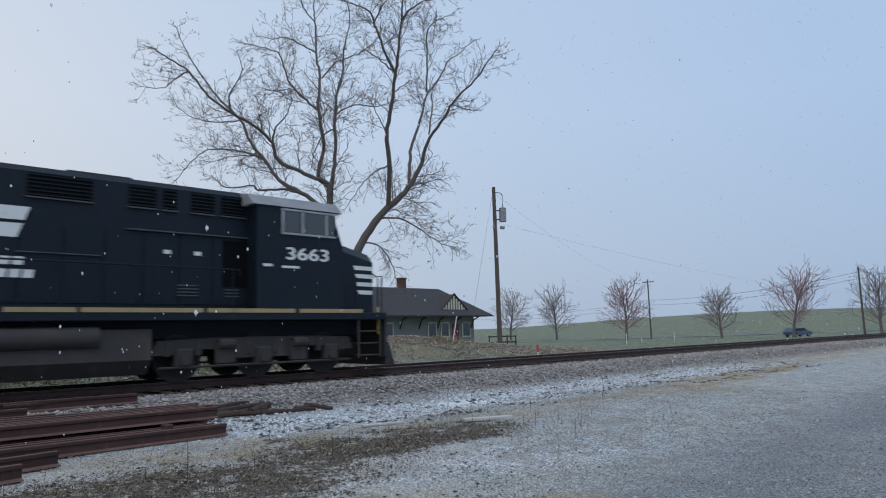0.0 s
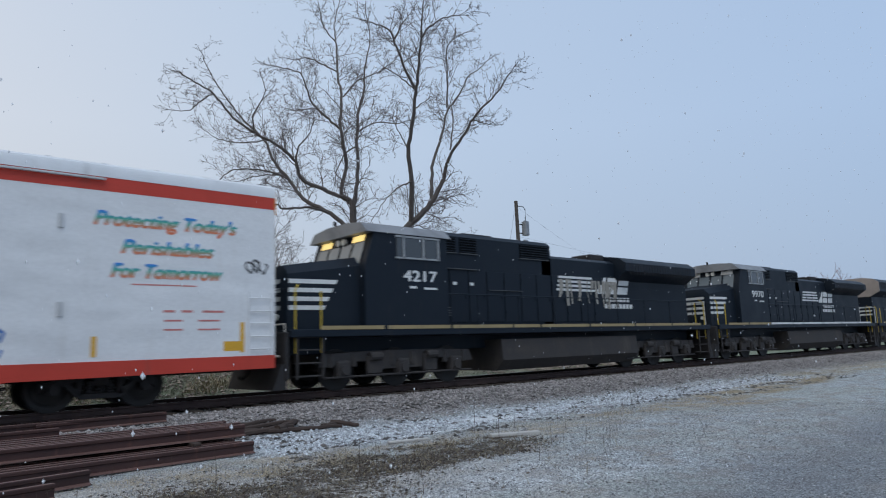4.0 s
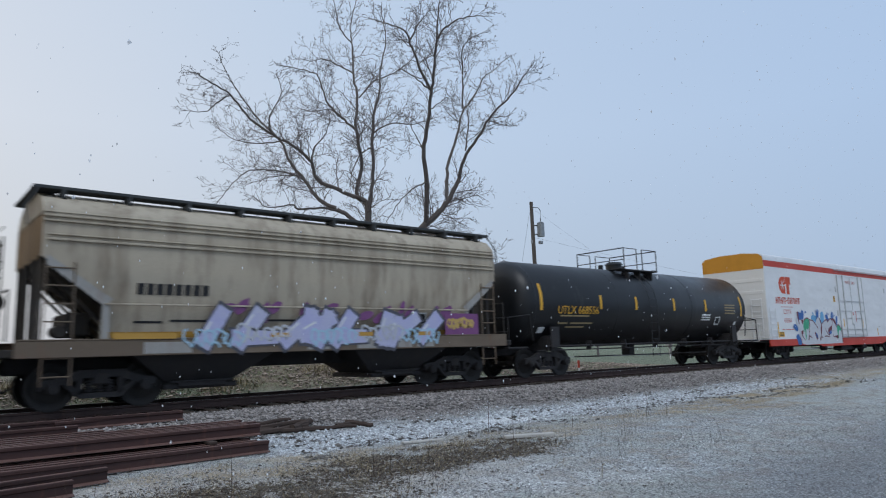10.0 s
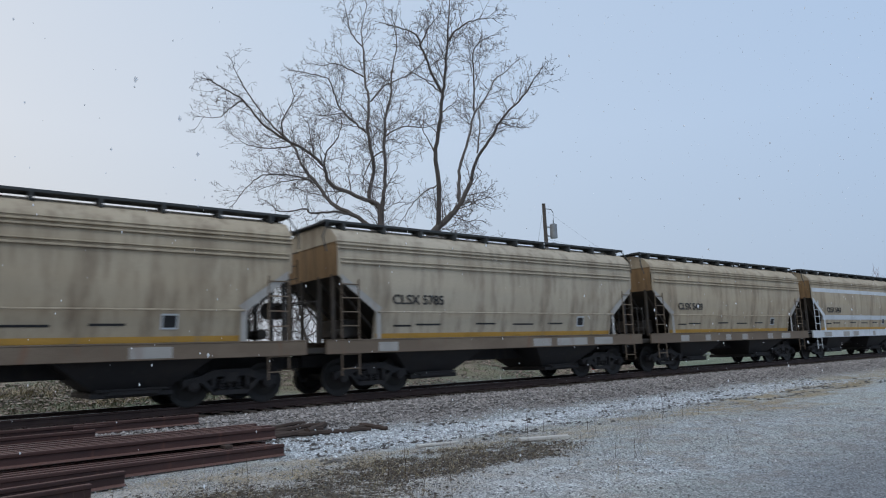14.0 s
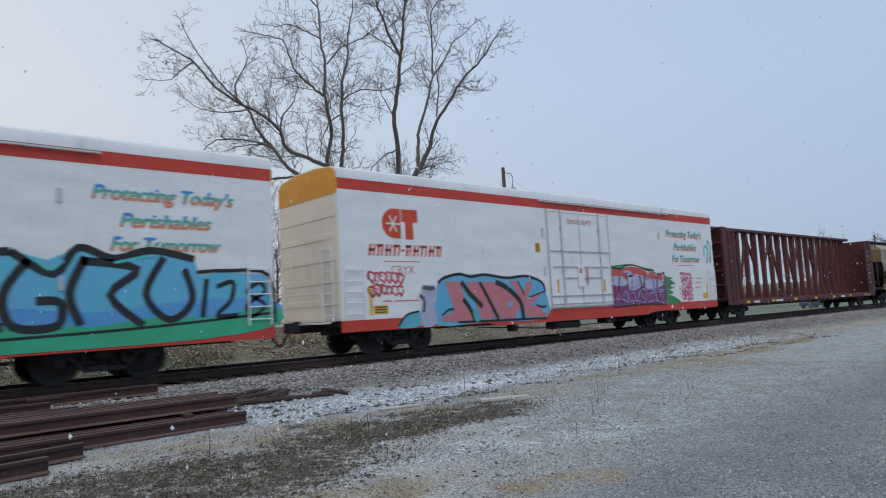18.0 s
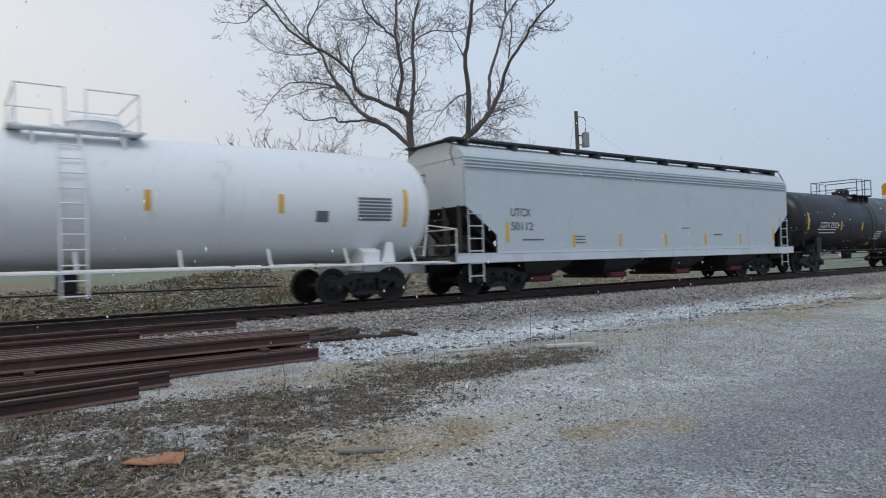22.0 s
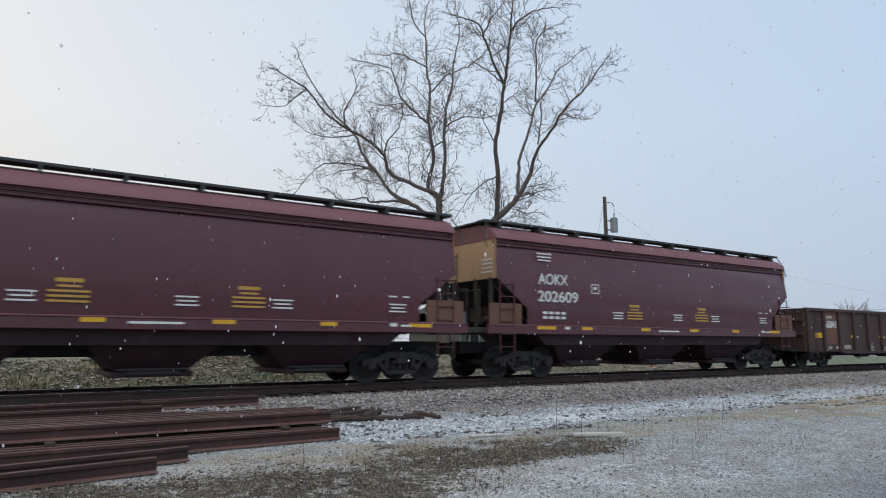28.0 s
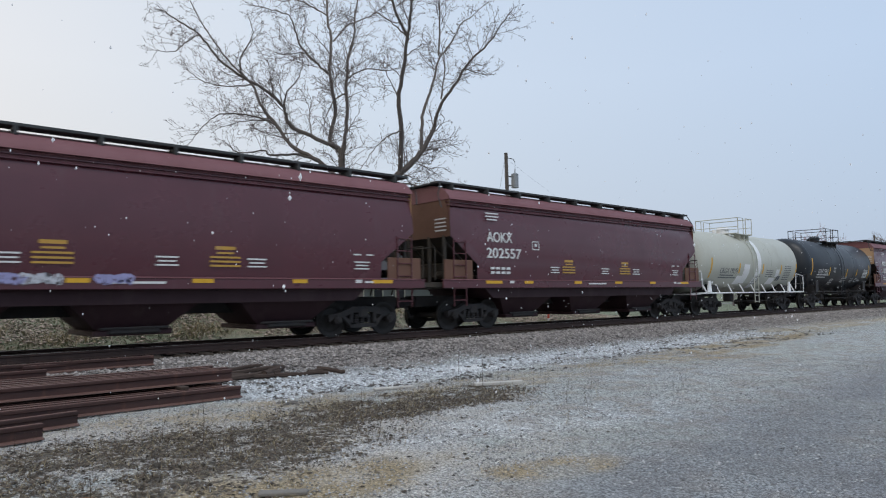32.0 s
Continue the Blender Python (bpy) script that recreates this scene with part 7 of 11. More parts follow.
    stroke(car, [(4.47, 1.06), (5.13, 1.13), (5.80, 0.95)], 0.05, "lavender", y, 3)
    stroke(car, [(4.53, 2.18), (4.33, 2.00), (3.53, 2.18), (2.73, 2.32)], 0.05, "lavender", y, 3)
    stroke(car, [(4.63, 1.39), (5.13, 1.47), (5.67, 1.49)], 0.05, "lavender", y, 3)
    stroke(car, [(2.73, 2.37), (3.00, 2.50), (3.60, 2.53), (4.47, 2.37), (4.52, 2.20)], 0.03, "white", y, 3)
    stroke(car, [(4.60, 2.19), (4.87, 2.34), (5.40, 2.11), (5.37, 2.25), (5.89, 2.28)], 0.03, "white", y, 3)
    for k, x in enumerate((2.05, 2.55, 3.0, 3.45, 3.95, 4.4, 4.9, 5.35, 5.8)):
        stroke(car, [(x, 2.05 + 0.12 * (k % 3)), (x + 0.12 * (-1) ** k, 1.6), (x + 0.05, 0.96 + 0.08 * (k % 2))], 0.045 + 0.02 * (k % 3), ("wine", "black", "purple")[k % 3], y, 4)
    for k in range(7):
        x = 2.2 + 0.52 * k
        stroke(car, [(x, 1.25 + 0.1 * (k % 3)), (x + 0.2, 1.45 + 0.1 * (k % 2)), (x + 0.34, 1.2)], 0.05, ("salmon", "lavender")[k % 2], y, 5)
    stroke(car, [(1.95, 2.5), (2.7, 2.42), (3.05, 2.56), (3.6, 2.58), (4.5, 2.4), (4.9, 2.38), (5.4, 2.18), (5.9, 2.3)], 0.05, "black", y, 5, "ragged black edge")
    stroke(car, [(1.95, 0.93), (3.1, 0.96), (4.2, 0.99), (5.9, 0.93)], 0.06, "black", y, 5, "ragged black edge")
    blots(car, 7.0, 0.7, 1.1, 1.0, 8, "yellow", 53, y - 0.004, (0.05, 0.12), "yellow paint flicks")
    for k, z in enumerate((1.05, 1.35, 1.65, 1.95)):
        scrawl(car, 7.75, z, 0.9, 0.3, 540 + k, y - 0.005, "pink", 0.06)
    for k, z in enumerate((1.6, 1.95)):
        scrawl(car, -8.9, z, 1.2, 0.34, 55 + k, y, "red", 0.06)
    scrawl(car, 9.95, 2.7, 0.6, 1.0, 57, y, "teal", 0.09)


def deco6(car, y):
    graffiti(car, -8.9, 0.60, 2.6, 1.4, "MEE", "green", "white", 61, y - 0.013, fill2="lime", label="green letters with white outlines", fat=0.30, edge=1.4, halo="black", shine=False, lean=0.2)
    graffiti(car, -4.45, 0.62, 4.6, 1.75, "AEHKRD", "ochre", "blue", 63, y - 0.013, back="lavender", fill2="salmon", label="many-coloured block letters with a red edge", fat=0.40, edge=1.3, lean=0.02, halo="red", jag=0.2)
    blots(car, -4.45, 0.75, 4.2, 1.4, 26, "blue", 66, y - 0.028, (0.08, 0.2), "blue painted fills", tall=1.8)
    for k, (x, z, w, h) in enumerate(((-9.4, 3.75, 1.3, 0.75), (-6.1, 3.75, 0.7, 0.35), (-4.9, 3.3, 1.0, 1.0), (-3.2, 3.5, 0.8, 0.4), (-2.3, 3.2, 1.1, 0.9), (0.35, 2.95, 1.9, 1.3), (-0.9, 3.6, 0.7, 0.6), (3.1, 3.25, 1.2, 0.8), (0.2, 1.3, 1.6, 1.0))):
        scrawl(car, x, z, w, h, 650 + k, y - (0.05 if abs(x) < 1.7 else 0), "tag", 0.06, 3)
    scrawl(car, -2.0, 2.0, 0.5, 0.5, 690, y, "red", 0.05)
    blob(car, [(1.87, 1.63), (2.08, 2.2), (2.47, 1.38), (2.08, 0.93)], "paleblue", y, 0, label="pale blue sprayed edge")
    blob(car, [(2.16, 2.49), (2.85, 2.33), (3.38, 2.75), (4.3, 2.54), (4.84, 2.72), (5.51, 2.52), (6.06, 2.79), (6.75, 2.62), (7.44, 2.76), (8.46, 2.58), (8.57, 2.2), (9.14, 2.28), (10.24, 2.21), (10.44, 1.05), (7.44, 0.82), (2.21, 0.82)], "sky", y, 1, "aqua", label="large blue and turquoise sprayed letters", smooth=False)
    blob(car, [(2.34, 1.63), (3.38, 1.45), (4.7, 1.6), (6.33, 1.45), (8.29, 1.64), (10.3, 1.61), (10.41, 1.21), (7.44, 1.13), (4.7, 1.08), (2.28, 0.98)], "skyblue", y, 2, "sky")
    blob(car, [(1.87, 1.1), (2.85, 1.21), (4.17, 1.14), (5.24, 1.26), (6.33, 1.16), (7.72, 1.31), (8.86, 1.25), (10.41, 1.45), (10.53, 1.0), (8.57, 0.76), (4.7, 0.71), (1.95, 0.71)], "seagreen", y, 3, "green", label="green painted band")
    stroke(car, [(2.16, 2.49), (2.91, 2.23), (3.38, 2.74), (3.69, 2.27), (4.28, 2.61), (4.87, 2.69)], 0.16, "black", y, 4)
    stroke(car, [(4.87, 2.69), (5.62, 2.24), (6.06, 2.79), (6.75, 2.57), (7.5, 2.76), (8.46, 2.58)], 0.16, "black", y, 4)
    stroke(car, [(2.23, 2.2), (2.65, 1.38), (2.23, 0.98)], 0.13, "black", y, 4)
    stroke(car, [(3.27, 2.45), (3.17, 1.7), (3.43, 1.26)], 0.2, "black", y, 4)
    stroke(car, [(3.06, 1.9), (3.8, 1.83)], 0.12, "black", y, 4)
    stroke(car, [(3.96, 2.34), (3.8, 1.69), (4.06, 1.21), (4.76, 1.23)], 0.18, "black", y, 4)
    stroke(car, [(3.85, 2.0), (4.49, 2.03)], 0.1, "black", y, 4)
    stroke(car, [(5.19, 2.55), (4.76, 1.86), (4.92, 1.23), (5.68, 1.21), (5.73, 1.67), (5.3, 1.71)], 0.17, "black", y, 4)
    stroke(car, [(6.2, 2.6), (5.9, 1.85), (6.11, 1.2)], 0.18, "black", y, 4)
    stroke(car, [(6.11, 2.52), (7.22, 2.35), (6.67, 1.8), (7.33, 1.13)], 0.17, "black", y, 4)
    stroke(car, [(7.78, 2.61), (7.39, 1.8), (7.89, 1.23), (8.4, 1.64), (8.23, 2.36)], 0.16, "black", y, 4)
    stroke(car, [(8.74, 2.13), (8.63, 1.25)], 0.12, "black", y, 4)
    stroke(car, [(8.97, 1.94), (9.37, 2.05), (9.31, 1.62), (8.97, 1.28), (9.49, 1.27)], 0.11, "black", y, 4)
    stroke(car, [(10.06, 2.05), (9.72, 1.81), (10.18, 1.49), (9.83, 1.22), (9.72, 1.5), (10.18, 1.81), (10.06, 2.05)], 0.09, "black", y, 4)
    stroke(car, [(8.51, 2.28), (9.2, 2.32), (10.3, 2.21), (10.44, 1.05)], 0.08, "black", y, 4)
    stroke(car, [(2.23, 0.93), (4.7, 0.99), (7.44, 1.09), (10.41, 1.29)], 0.06, "black", y, 4)
    stroke(car, [(2.47, 2.33), (2.8, 2.12), (2.98, 2.23)], 0.06, "aqua", y, 5)
    stroke(car, [(3.59, 2.6), (3.96, 2.46), (4.17, 2.54)], 0.06, "aqua", y, 5)
    stroke(car, [(5.38, 2.45), (5.57, 2.34), (5.79, 2.52)], 0.06, "aqua", y, 5)
    stroke(car, [(6.75, 2.48), (7.16, 2.57), (7.58, 2.65)], 0.06, "aqua", y, 5)


def end_tags(car):
    """Tags on the rear end sheet."""
    ms = Mesh()
    r = random.Random(8)
    for k in range(5):
        yc, zc, ph = r.uniform(-1.2, 1.2), r.uniform(1.6, 3.4), r.uniform(0, 6)
        pts = [(yc + 0.35 * math.sin(i * 0.5 + ph), zc + 0.3 * math.sin(i * 0.83 + ph)) for i in range(24)]
        tmp = Mesh()
        ribbon(tmp, pts, 0.05, 0)
        ms.add([(-10.52 - 0.002 * k, p[0], p[2]) for p in tmp.v], tmp.f)
    tagged(part("graffiti_tag", ms, spray("tag"), car, "looping tags on the end", 0, whole=True), kind="stuff")


reefer(-64.15, "ALAMEDA", "", deco1, "white refrigerator car with orange stripes and blue graffiti", 1)
reefer(-86.88, "FLINT RIVER", "6540", deco2, "white refrigerator car with black and pink graffiti", 2)
reefer(-109.68, "MAPLE BAY", "6556", deco3, "white refrigerator car with pale green and purple graffiti", 3)

tank_car(-129.35, 7.75, 1.52, 2.46, M_TANKB, "UTLX 668556", -4.85, 2.2, "long black tank car with yellow lettering", mark_mat=M_YELLOW, dome_x=-0.6, plat=(-1.5, 0.7), trucks=6.1,
         yellow=((-6.8, 2.2, 0.9), (-3.6, 2.28, 0.5), (-1.42, 2.28, 0.5), (1.2, 2.28, 0.5), (3.65, 2.28, 0.5), (6.75, 2.1, 0.9)),
         patches=((M_WHITE, [(3.7, 1.9, 0.7, 0.06), (3.7, 2.0, 0.7, 0.06), (3.7, 2.1, 0.7, 0.06), (4.7, 1.72, 0.4, 0.34), (6.3, 1.7, 0.2, 0.16), (-6.6, 1.45, 0.3, 0.2)]), (M_BLACKP, [(4.7, 1.77, 0.3, 0.24, 0.012)]), (M_SILL, [(-5.5, 2.0, 0.6, 0.05), (-4.7, 2.0, 0.9, 0.05), (-5.6, 1.75, 0.5, 0.05), (-4.6, 1.75, 1.2, 0.05), (-4.9, 1.62, 1.0, 0.05), (5.7, 2.2, 0.9, 0.05), (5.7, 2.32, 0.9, 0.05), (5.7, 2.44, 0.9, 0.05), (5.7, 2.56, 0.9, 0.05)])))


def clsx(centre, number, striped, body, seed, graf=None, label=""):
    dark = not striped
    c = hopper(centre, 6.2, 4.60, 4.0, (3.08, 2.2), (1.40, 1.06), body, body, number, label, (-2.75, 2.75), 1.75, M_RUST, M_DARKEND, M_STRIPE if striped else M_BROWNG, strip_mat=M_STRIPE if striped else M_PALEPATCH, round_side=True)
    y = -HW
    bars(c, "yellow_stripe", [(0, 1.44, 9.9, 0.13)], y - 0.012, M_YELLOWD, "dull yellow stripe", curve=inset)
    if striped:
        bars(c, "white_stripe", [(0, 3.40, 12.2, 0.2)], y - 0.003, M_STRIPE, "dull white stripe")
        bars(c, "white_stripe", [(0, 1.98, 9.9, 0.24)], y - 0.016, M_STRIPE, "dull white stripe", curve=inset)
    else:
        rb = Mesh().box((0, y - 0.02, 3.42), (12.2, 0.07, 0.05), 0.01).box((0, y - 0.02, 3.52), (12.2, 0.05, 0.03), 0.008).box((0, y - 0.02, 2.14), (10.0, 0.05, 0.04), 0.008)
        part("side_rib", rb, body, c)
    if number:
        write(c, "reporting_mark", "CLSX " + number, -3.6, y - 0.012 + inset(2.36) * 0.5 + inset(2.62) * 0.5 - 0.02, 2.36, 0.26, M_BLACKP, width=1.75, bold=0.012)
    else:
        bars(c, "reporting_mark", [(-4.3 + 0.2 * i, 2.36, 0.15, 0.24) for i in range(8)], y - 0.014, M_BLACKP, "painted-over mark as plain bars", curve=inset)
    bars(c, "small_print", [(-4.1, 1.75, 0.6, 0.05), (-3.2, 1.78, 0.9, 0.05), (-1.0, 1.8, 0.8, 0.05), (0.6, 1.78, 0.9, 0.05), (2.1, 1.8, 0.7, 0.05)], y - 0.010, M_BLACKP, curve=inset)
    bars(c, "white_panel", [(3.35, 1.72, 0.36, 0.34)], y - 0.014, M_STRIPE, curve=inset)
    bars(c, "panel_box", [(3.35, 1.76, 0.28, 0.26)], y - 0.019, M_BLACKP, curve=inset)
    r = random.Random(seed)
    bars(c, "worn_patch", [(r.uniform(-5, 5), 1.1, r.uniform(0.3, 1.0), 0.24) for _ in range(6)], y - 0.06, M_PALEPATCH, "worn pale patches on the sill")
    if graf:
        graf(c, y)
    return c


M_BROWNG = surf("brown_grey_sill", (0.155, 0.118, 0.085), 0.75, c2=(0.25, 0.20, 0.15), scale=1.0, stretch=(0.6, 1, 1), dirt=(0.2, 0.08, 0.04), dirt_amount=0.3, bump=0.05)
M_YELLOWD = surf("dull_yellow_stripe", (0.52, 0.30, 0.06), 0.65, scale=1.2, dirt=(0.28, 0.24, 0.16), dirt_amount=0.35, bump=0.0)
M_PALEPATCH = surf("pale_worn_patch", (0.36, 0.35, 0.33), 0.7, scale=2.0, dirt=(0.2, 0.12, 0.08), dirt_amount=0.4, bump=0.0)


def graf_h1(c, y):
    blots(c, 0.6, 1.85, 7.6, 0.3, 22, "purple", 70, y - 0.012, (0.12, 0.3), "purple paint edge", tall=0.8)
    graffiti(c, 0.35, 1.10, 7.6, 0.98, "ILMLWI", "lilac", "tag", 71, y - 0.06, fill2="lightgrey", label="lavender and white slanting letters", fat=0.30, edge=1.25, cap=0.7, lean=0.8)
    bars(c, "graffiti_panel", [(4.75, 1.42, 1.3, 0.62)], y - 0.05, spray("purple"))
    for k, x in enumerate((-2.7, -1.5, 0.4, 1.9, 3.2)):
        scrawl(c, x, 1.2 + 0.1 * (k % 2), 1.3, 0.4, 170 + k, y - 0.075, "lightgrey" if k % 2 else "paleblue", 0.05)
    bars(c, "yellow_stripe", [(-4.2, 1.41, 1.3, 0.12), (-1.1, 1.42, 0.5, 0.1), (1.35, 1.42, 0.45, 0.1), (3.3, 1.42, 0.4, 0.1)], y - 0.08, M_YELLOWD, "dull yellow stripe")
    scrawl(c, 4.7, 1.62, 1.0, 0.26, 73, y - 0.052, "ochre", 0.07)


def graf_h2(c, y):
    bars(c, "paint_patch", [(-0.9, 1.62, 0.9, 0.36), (1.0, 1.62, 0.9, 0.36)], y - 0.008, M_PATCHG, "pale green paint patches")
    scrawl(c, 0.1, 1.6, 0.7, 0.5, 72, y - 0.006, "yellow", 0.1)


M_PATCHG = surf("pale_green_patch", (0.30, 0.42, 0.33), 0.65, scale=2.0, bump=0.0)
clsx(-144.55, "", False, M_TANG, 1, graf_h1, "grey-tan covered hopper car with lavender graffiti")
clsx(-158.30, "5797", True, M_TAN, 2, graf_h2, "tan covered hopper car with white stripes")
clsx(-172.10, "5467", True, M_TAN, 3, None, "tan covered hopper car with white stripes and yellow line")
clsx(-185.80, "5439", False, M_TAN, 4, None, "tan covered hopper car with rust-streaked end")
clsx(-199.52, "5785", False, M_TANG, 5, None, "grey-tan covered hopper car with rust-streaked end")
clsx(-213.20, "5622", False, M_TAN, 6, lambda c, y: scrawl(c, -3.0, 1.5, 2.2, 0.3, 76, y - 0.004, "green", 0.07), "tan covered hopper car with sooty running boards")


def beam_car(centre):
    car = new_car("centre_beam_flat_car", "empty oxide-red centre-beam flat car with open truss", "train car", "", centre)
    half = 11.05
    part("deck", Mesh().box((0, 0, 0.92), (2 * half, 2.9, 0.08), 0.01).box((0, -1.42, 0.80), (2 * half, 0.1, 0.22), 0.02).box((0, 1.42, 0.80), (2 * half, 0.1, 0.22), 0.02).box((0, 0, 0.75), (2 * half, 0.6, 0.4), 0.03), M_BEAMCAR, car, each=True)
    part("top_chord", Mesh().box((0, 0, 4.72), (2 * half - 0.6, 0.46, 0.16), 0.03), M_BEAMCAR, car)
    n = 19
    a0 = half - 1.25
    pm = Mesh().loft([[(-0.13, -0.20, 0.95), (0.13, -0.20, 0.95), (0.13, 0.20, 0.95), (-0.13, 0.20, 0.95)], [(-0.11, -0.09, 1.9), (0.11, -0.09, 1.9), (0.11, 0.09, 1.9), (-0.11, 0.09, 1.9)], [(-0.13, -0.14, 4.65), (0.13, -0.14, 4.65), (0.13, 0.14, 4.65), (-0.13, 0.14, 4.65)]]).data("post", M_BEAMCAR)
    xs = [-a0 + i * 2 * a0 / (n - 1) for i in range(n)]
    for x in xs:
        part("post", pm, None, car).matrix_basis = pose(x, 0, 0)
    for i in range(n - 1):
        if i % 3 == 2:
            continue
        up = (i % 3 == 0) if i < n // 2 else (i % 3 == 1)
        p, q = (xs[i], xs[i + 1]) if up else (xs[i + 1], xs[i])
        part("diagonal", Mesh().tube([(p, 0, 1.3 if i % 2 else 2.6), (q, 0, 4.6 if i % 2 == 0 else 4.55)], 0.075, n=8), M_BEAMCAR, car)
    for s in (-1, 1):
        b = Mesh().box((s * (half - 0.25), 0, 2.75), (0.12, 2.95, 3.6), 0.02)
        for yy in (-1.42, -0.5, 0.5, 1.42):
            b.box((s * (half - 0.05), yy, 2.75), (0.34, 0.14, 3.6), 0.02)
        for z in (1.0, 1.7, 2.4, 3.1, 3.8, 4.5):
            b.box((s * (half - 0.02), 0, z), (0.28, 2.9, 0.10), 0.02)
        part("bulkhead", b, M_BEAMCAR, car, "ribbed end bulkhead", each=True)
        sd = Mesh()
        for yy in (-1.44, 1.44):
            sd.box((s * (half - 0.72), yy, 2.7), (0.9, 0.06, 3.5), 0.02)
        part("bulkhead_gusset", sd, M_BEAMCAR, car)
        part("rung", rung_ladder(s * (half - 0.6) - 0.25, s * (half - 0.6) + 0.25, 0.9, 4.4, -1.52), M_BEAMCAR, car)
    y = -1.475
    bars(car, "reflector", [(x, 0.74, 0.42, 0.13) for x in (-9.0, -6.0, -3.0, 0.0, 3.0, 6.0, 9.0)], y - 0.01, M_YELLOW)
    bars(car, "small_print", [(-8.0, 0.74, 0.7, 0.1), (-5.2, 0.74, 0.9, 0.1), (4.6, 0.74, 0.7, 0.1)], y - 0.01, M_WHITE)
    bars(car, "bulkhead_writing", [(10.35, 1.6 + 0.3 * i, 0.5 - 0.1 * (i % 2), 0.10) for i in range(8)], -1.48, M_FAINT, "unreadable writing on the bulkhead")
    winch = Mesh()
    for i in range(14):
        winch.box((-9.6 + i * 1.45, -1.48, 0.68), (0.24, 0.12, 0.14), 0.03)
    part("winch", winch, M_UNDER, car)
    truck(car, -9.4)
    truck(car, 9.2)
    ends(car, -half - 0.25, half + 0.25)


beam_car(-232.33)
reefer(-255.30, "CRESTED BUTTE", "", deco5, "white refrigerator car with red, blue and purple graffiti", 5)
R6 = reefer(-278.12, "", "", deco6, "white refrigerator car covered with large blue and green graffiti", 6)
end_tags(R6)

tank_car(-297.55, 8.05, 1.50, 2.42, M_TANKB, "CGTX 23323", -5.06, 1.82, "black tank car with white lettering and yellow bars", mark_mat=M_WHITE, dome_x=-0.2, plat=(-1.2, 0.5), trucks=6.1,
         yellow=((-7.11, 2.0, 0.8), (-3.82, 2.0, 0.42), (-1.52, 2.0, 0.42), (1.31, 1.98, 0.42), (3.89, 1.98, 0.42), (7.0, 1.9, 0.8)),
         patches=((M_WHITE, [(0.52, 1.55 + 0.09 * i, 0.75, 0.04) for i in range(5)] + [(6.35, 2.2 + 0.07 * i, 0.8, 0.045) for i in range(7)] + [(5.5, 1.62 + 0.08 * i, 0.45, 0.04) for i in range(4)] + [(-5.3, 2.0, 1.8, 0.04), (-5.2, 1.85, 1.6, 0.04)]), (M_YGRIP, [(0.0, 1.25, 0.3, 0.14)])))

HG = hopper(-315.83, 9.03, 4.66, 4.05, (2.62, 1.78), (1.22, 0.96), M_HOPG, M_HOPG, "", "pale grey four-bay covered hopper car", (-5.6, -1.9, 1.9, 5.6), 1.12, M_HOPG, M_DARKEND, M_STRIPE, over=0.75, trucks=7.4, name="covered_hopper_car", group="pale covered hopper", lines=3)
bars(HG, "reflector", [(-7.45, 1.55, 0.12, 0.6), (-4.6, 1.38, 0.12, 0.42), (-2.3, 1.38, 0.12, 0.42), (0.25, 1.38, 0.12, 0.42), (2.75, 1.38, 0.12, 0.42), (5.2, 1.38, 0.12, 0.42), (7.8, 1.5, 0.12, 0.6)], -HW - 0.005, M_YELLOW)
M_BLACKF = surf("faded_black_lettering", (0.14, 0.15, 0.16), 0.7, scale=3.0, bump=0.0)
write(HG, "reporting_mark", "UTCX", -6.9, -HW - 0.006, 2.34, 0.24, M_BLACKF, width=0.8, bold=0.01)
write(HG, "car_number", "50112", -6.85, -HW - 0.006, 1.92, 0.24, M_BLACKF, width=0.9, bold=0.01)
bars(HG, "small_print", [(-6.4, 1.6, 0.9, 0.05), (-4.3, 1.5, 0.5, 0.04), (-4.3, 1.6, 0.5, 0.04), (-4.3, 1.7, 0.5, 0.04), (1.5, 2.0, 0.5, 0.04), (3.6, 1.75, 0.6, 0.05)], -HW - 0.006, M_BLACKF)

tank_car(-334.72, 9.1, 1.50, 2.58, M_TANKW, "GPRX 5123", -6.73, 1.5, "long white tank car with white running boards", mark_mat=M_BLACKP, mark_z=2.17, dome_x=0.6, deck=True, ladder_x=-0.06, plat=(-1.0, 1.3), trucks=6.9,
         yellow=((-7.67, 1.95, 1.0), (-4.51, 2.25, 0.5), (-1.41, 2.25, 0.48), (1.36, 2.3, 0.45), (4.36, 2.3, 0.45), (7.9, 2.0, 1.0)),
         patches=((M_BLACKF, [(-7.0, 2.1, 0.5, 0.05), (-6.3, 2.1, 0.6, 0.05), (-7.0, 1.96, 0.6, 0.05), (-6.3, 1.96, 0.5, 0.05), (-2.84, 2.34, 0.2, 0.04), (-2.84, 2.44, 0.2, 0.04), (-2.84, 2.54, 0.2, 0.04), (5.44, 2.1, 0.34, 0.28)] + [(6.95, 2.15 + 0.09 * i, 1.0, 0.06) for i in range(7)]),))


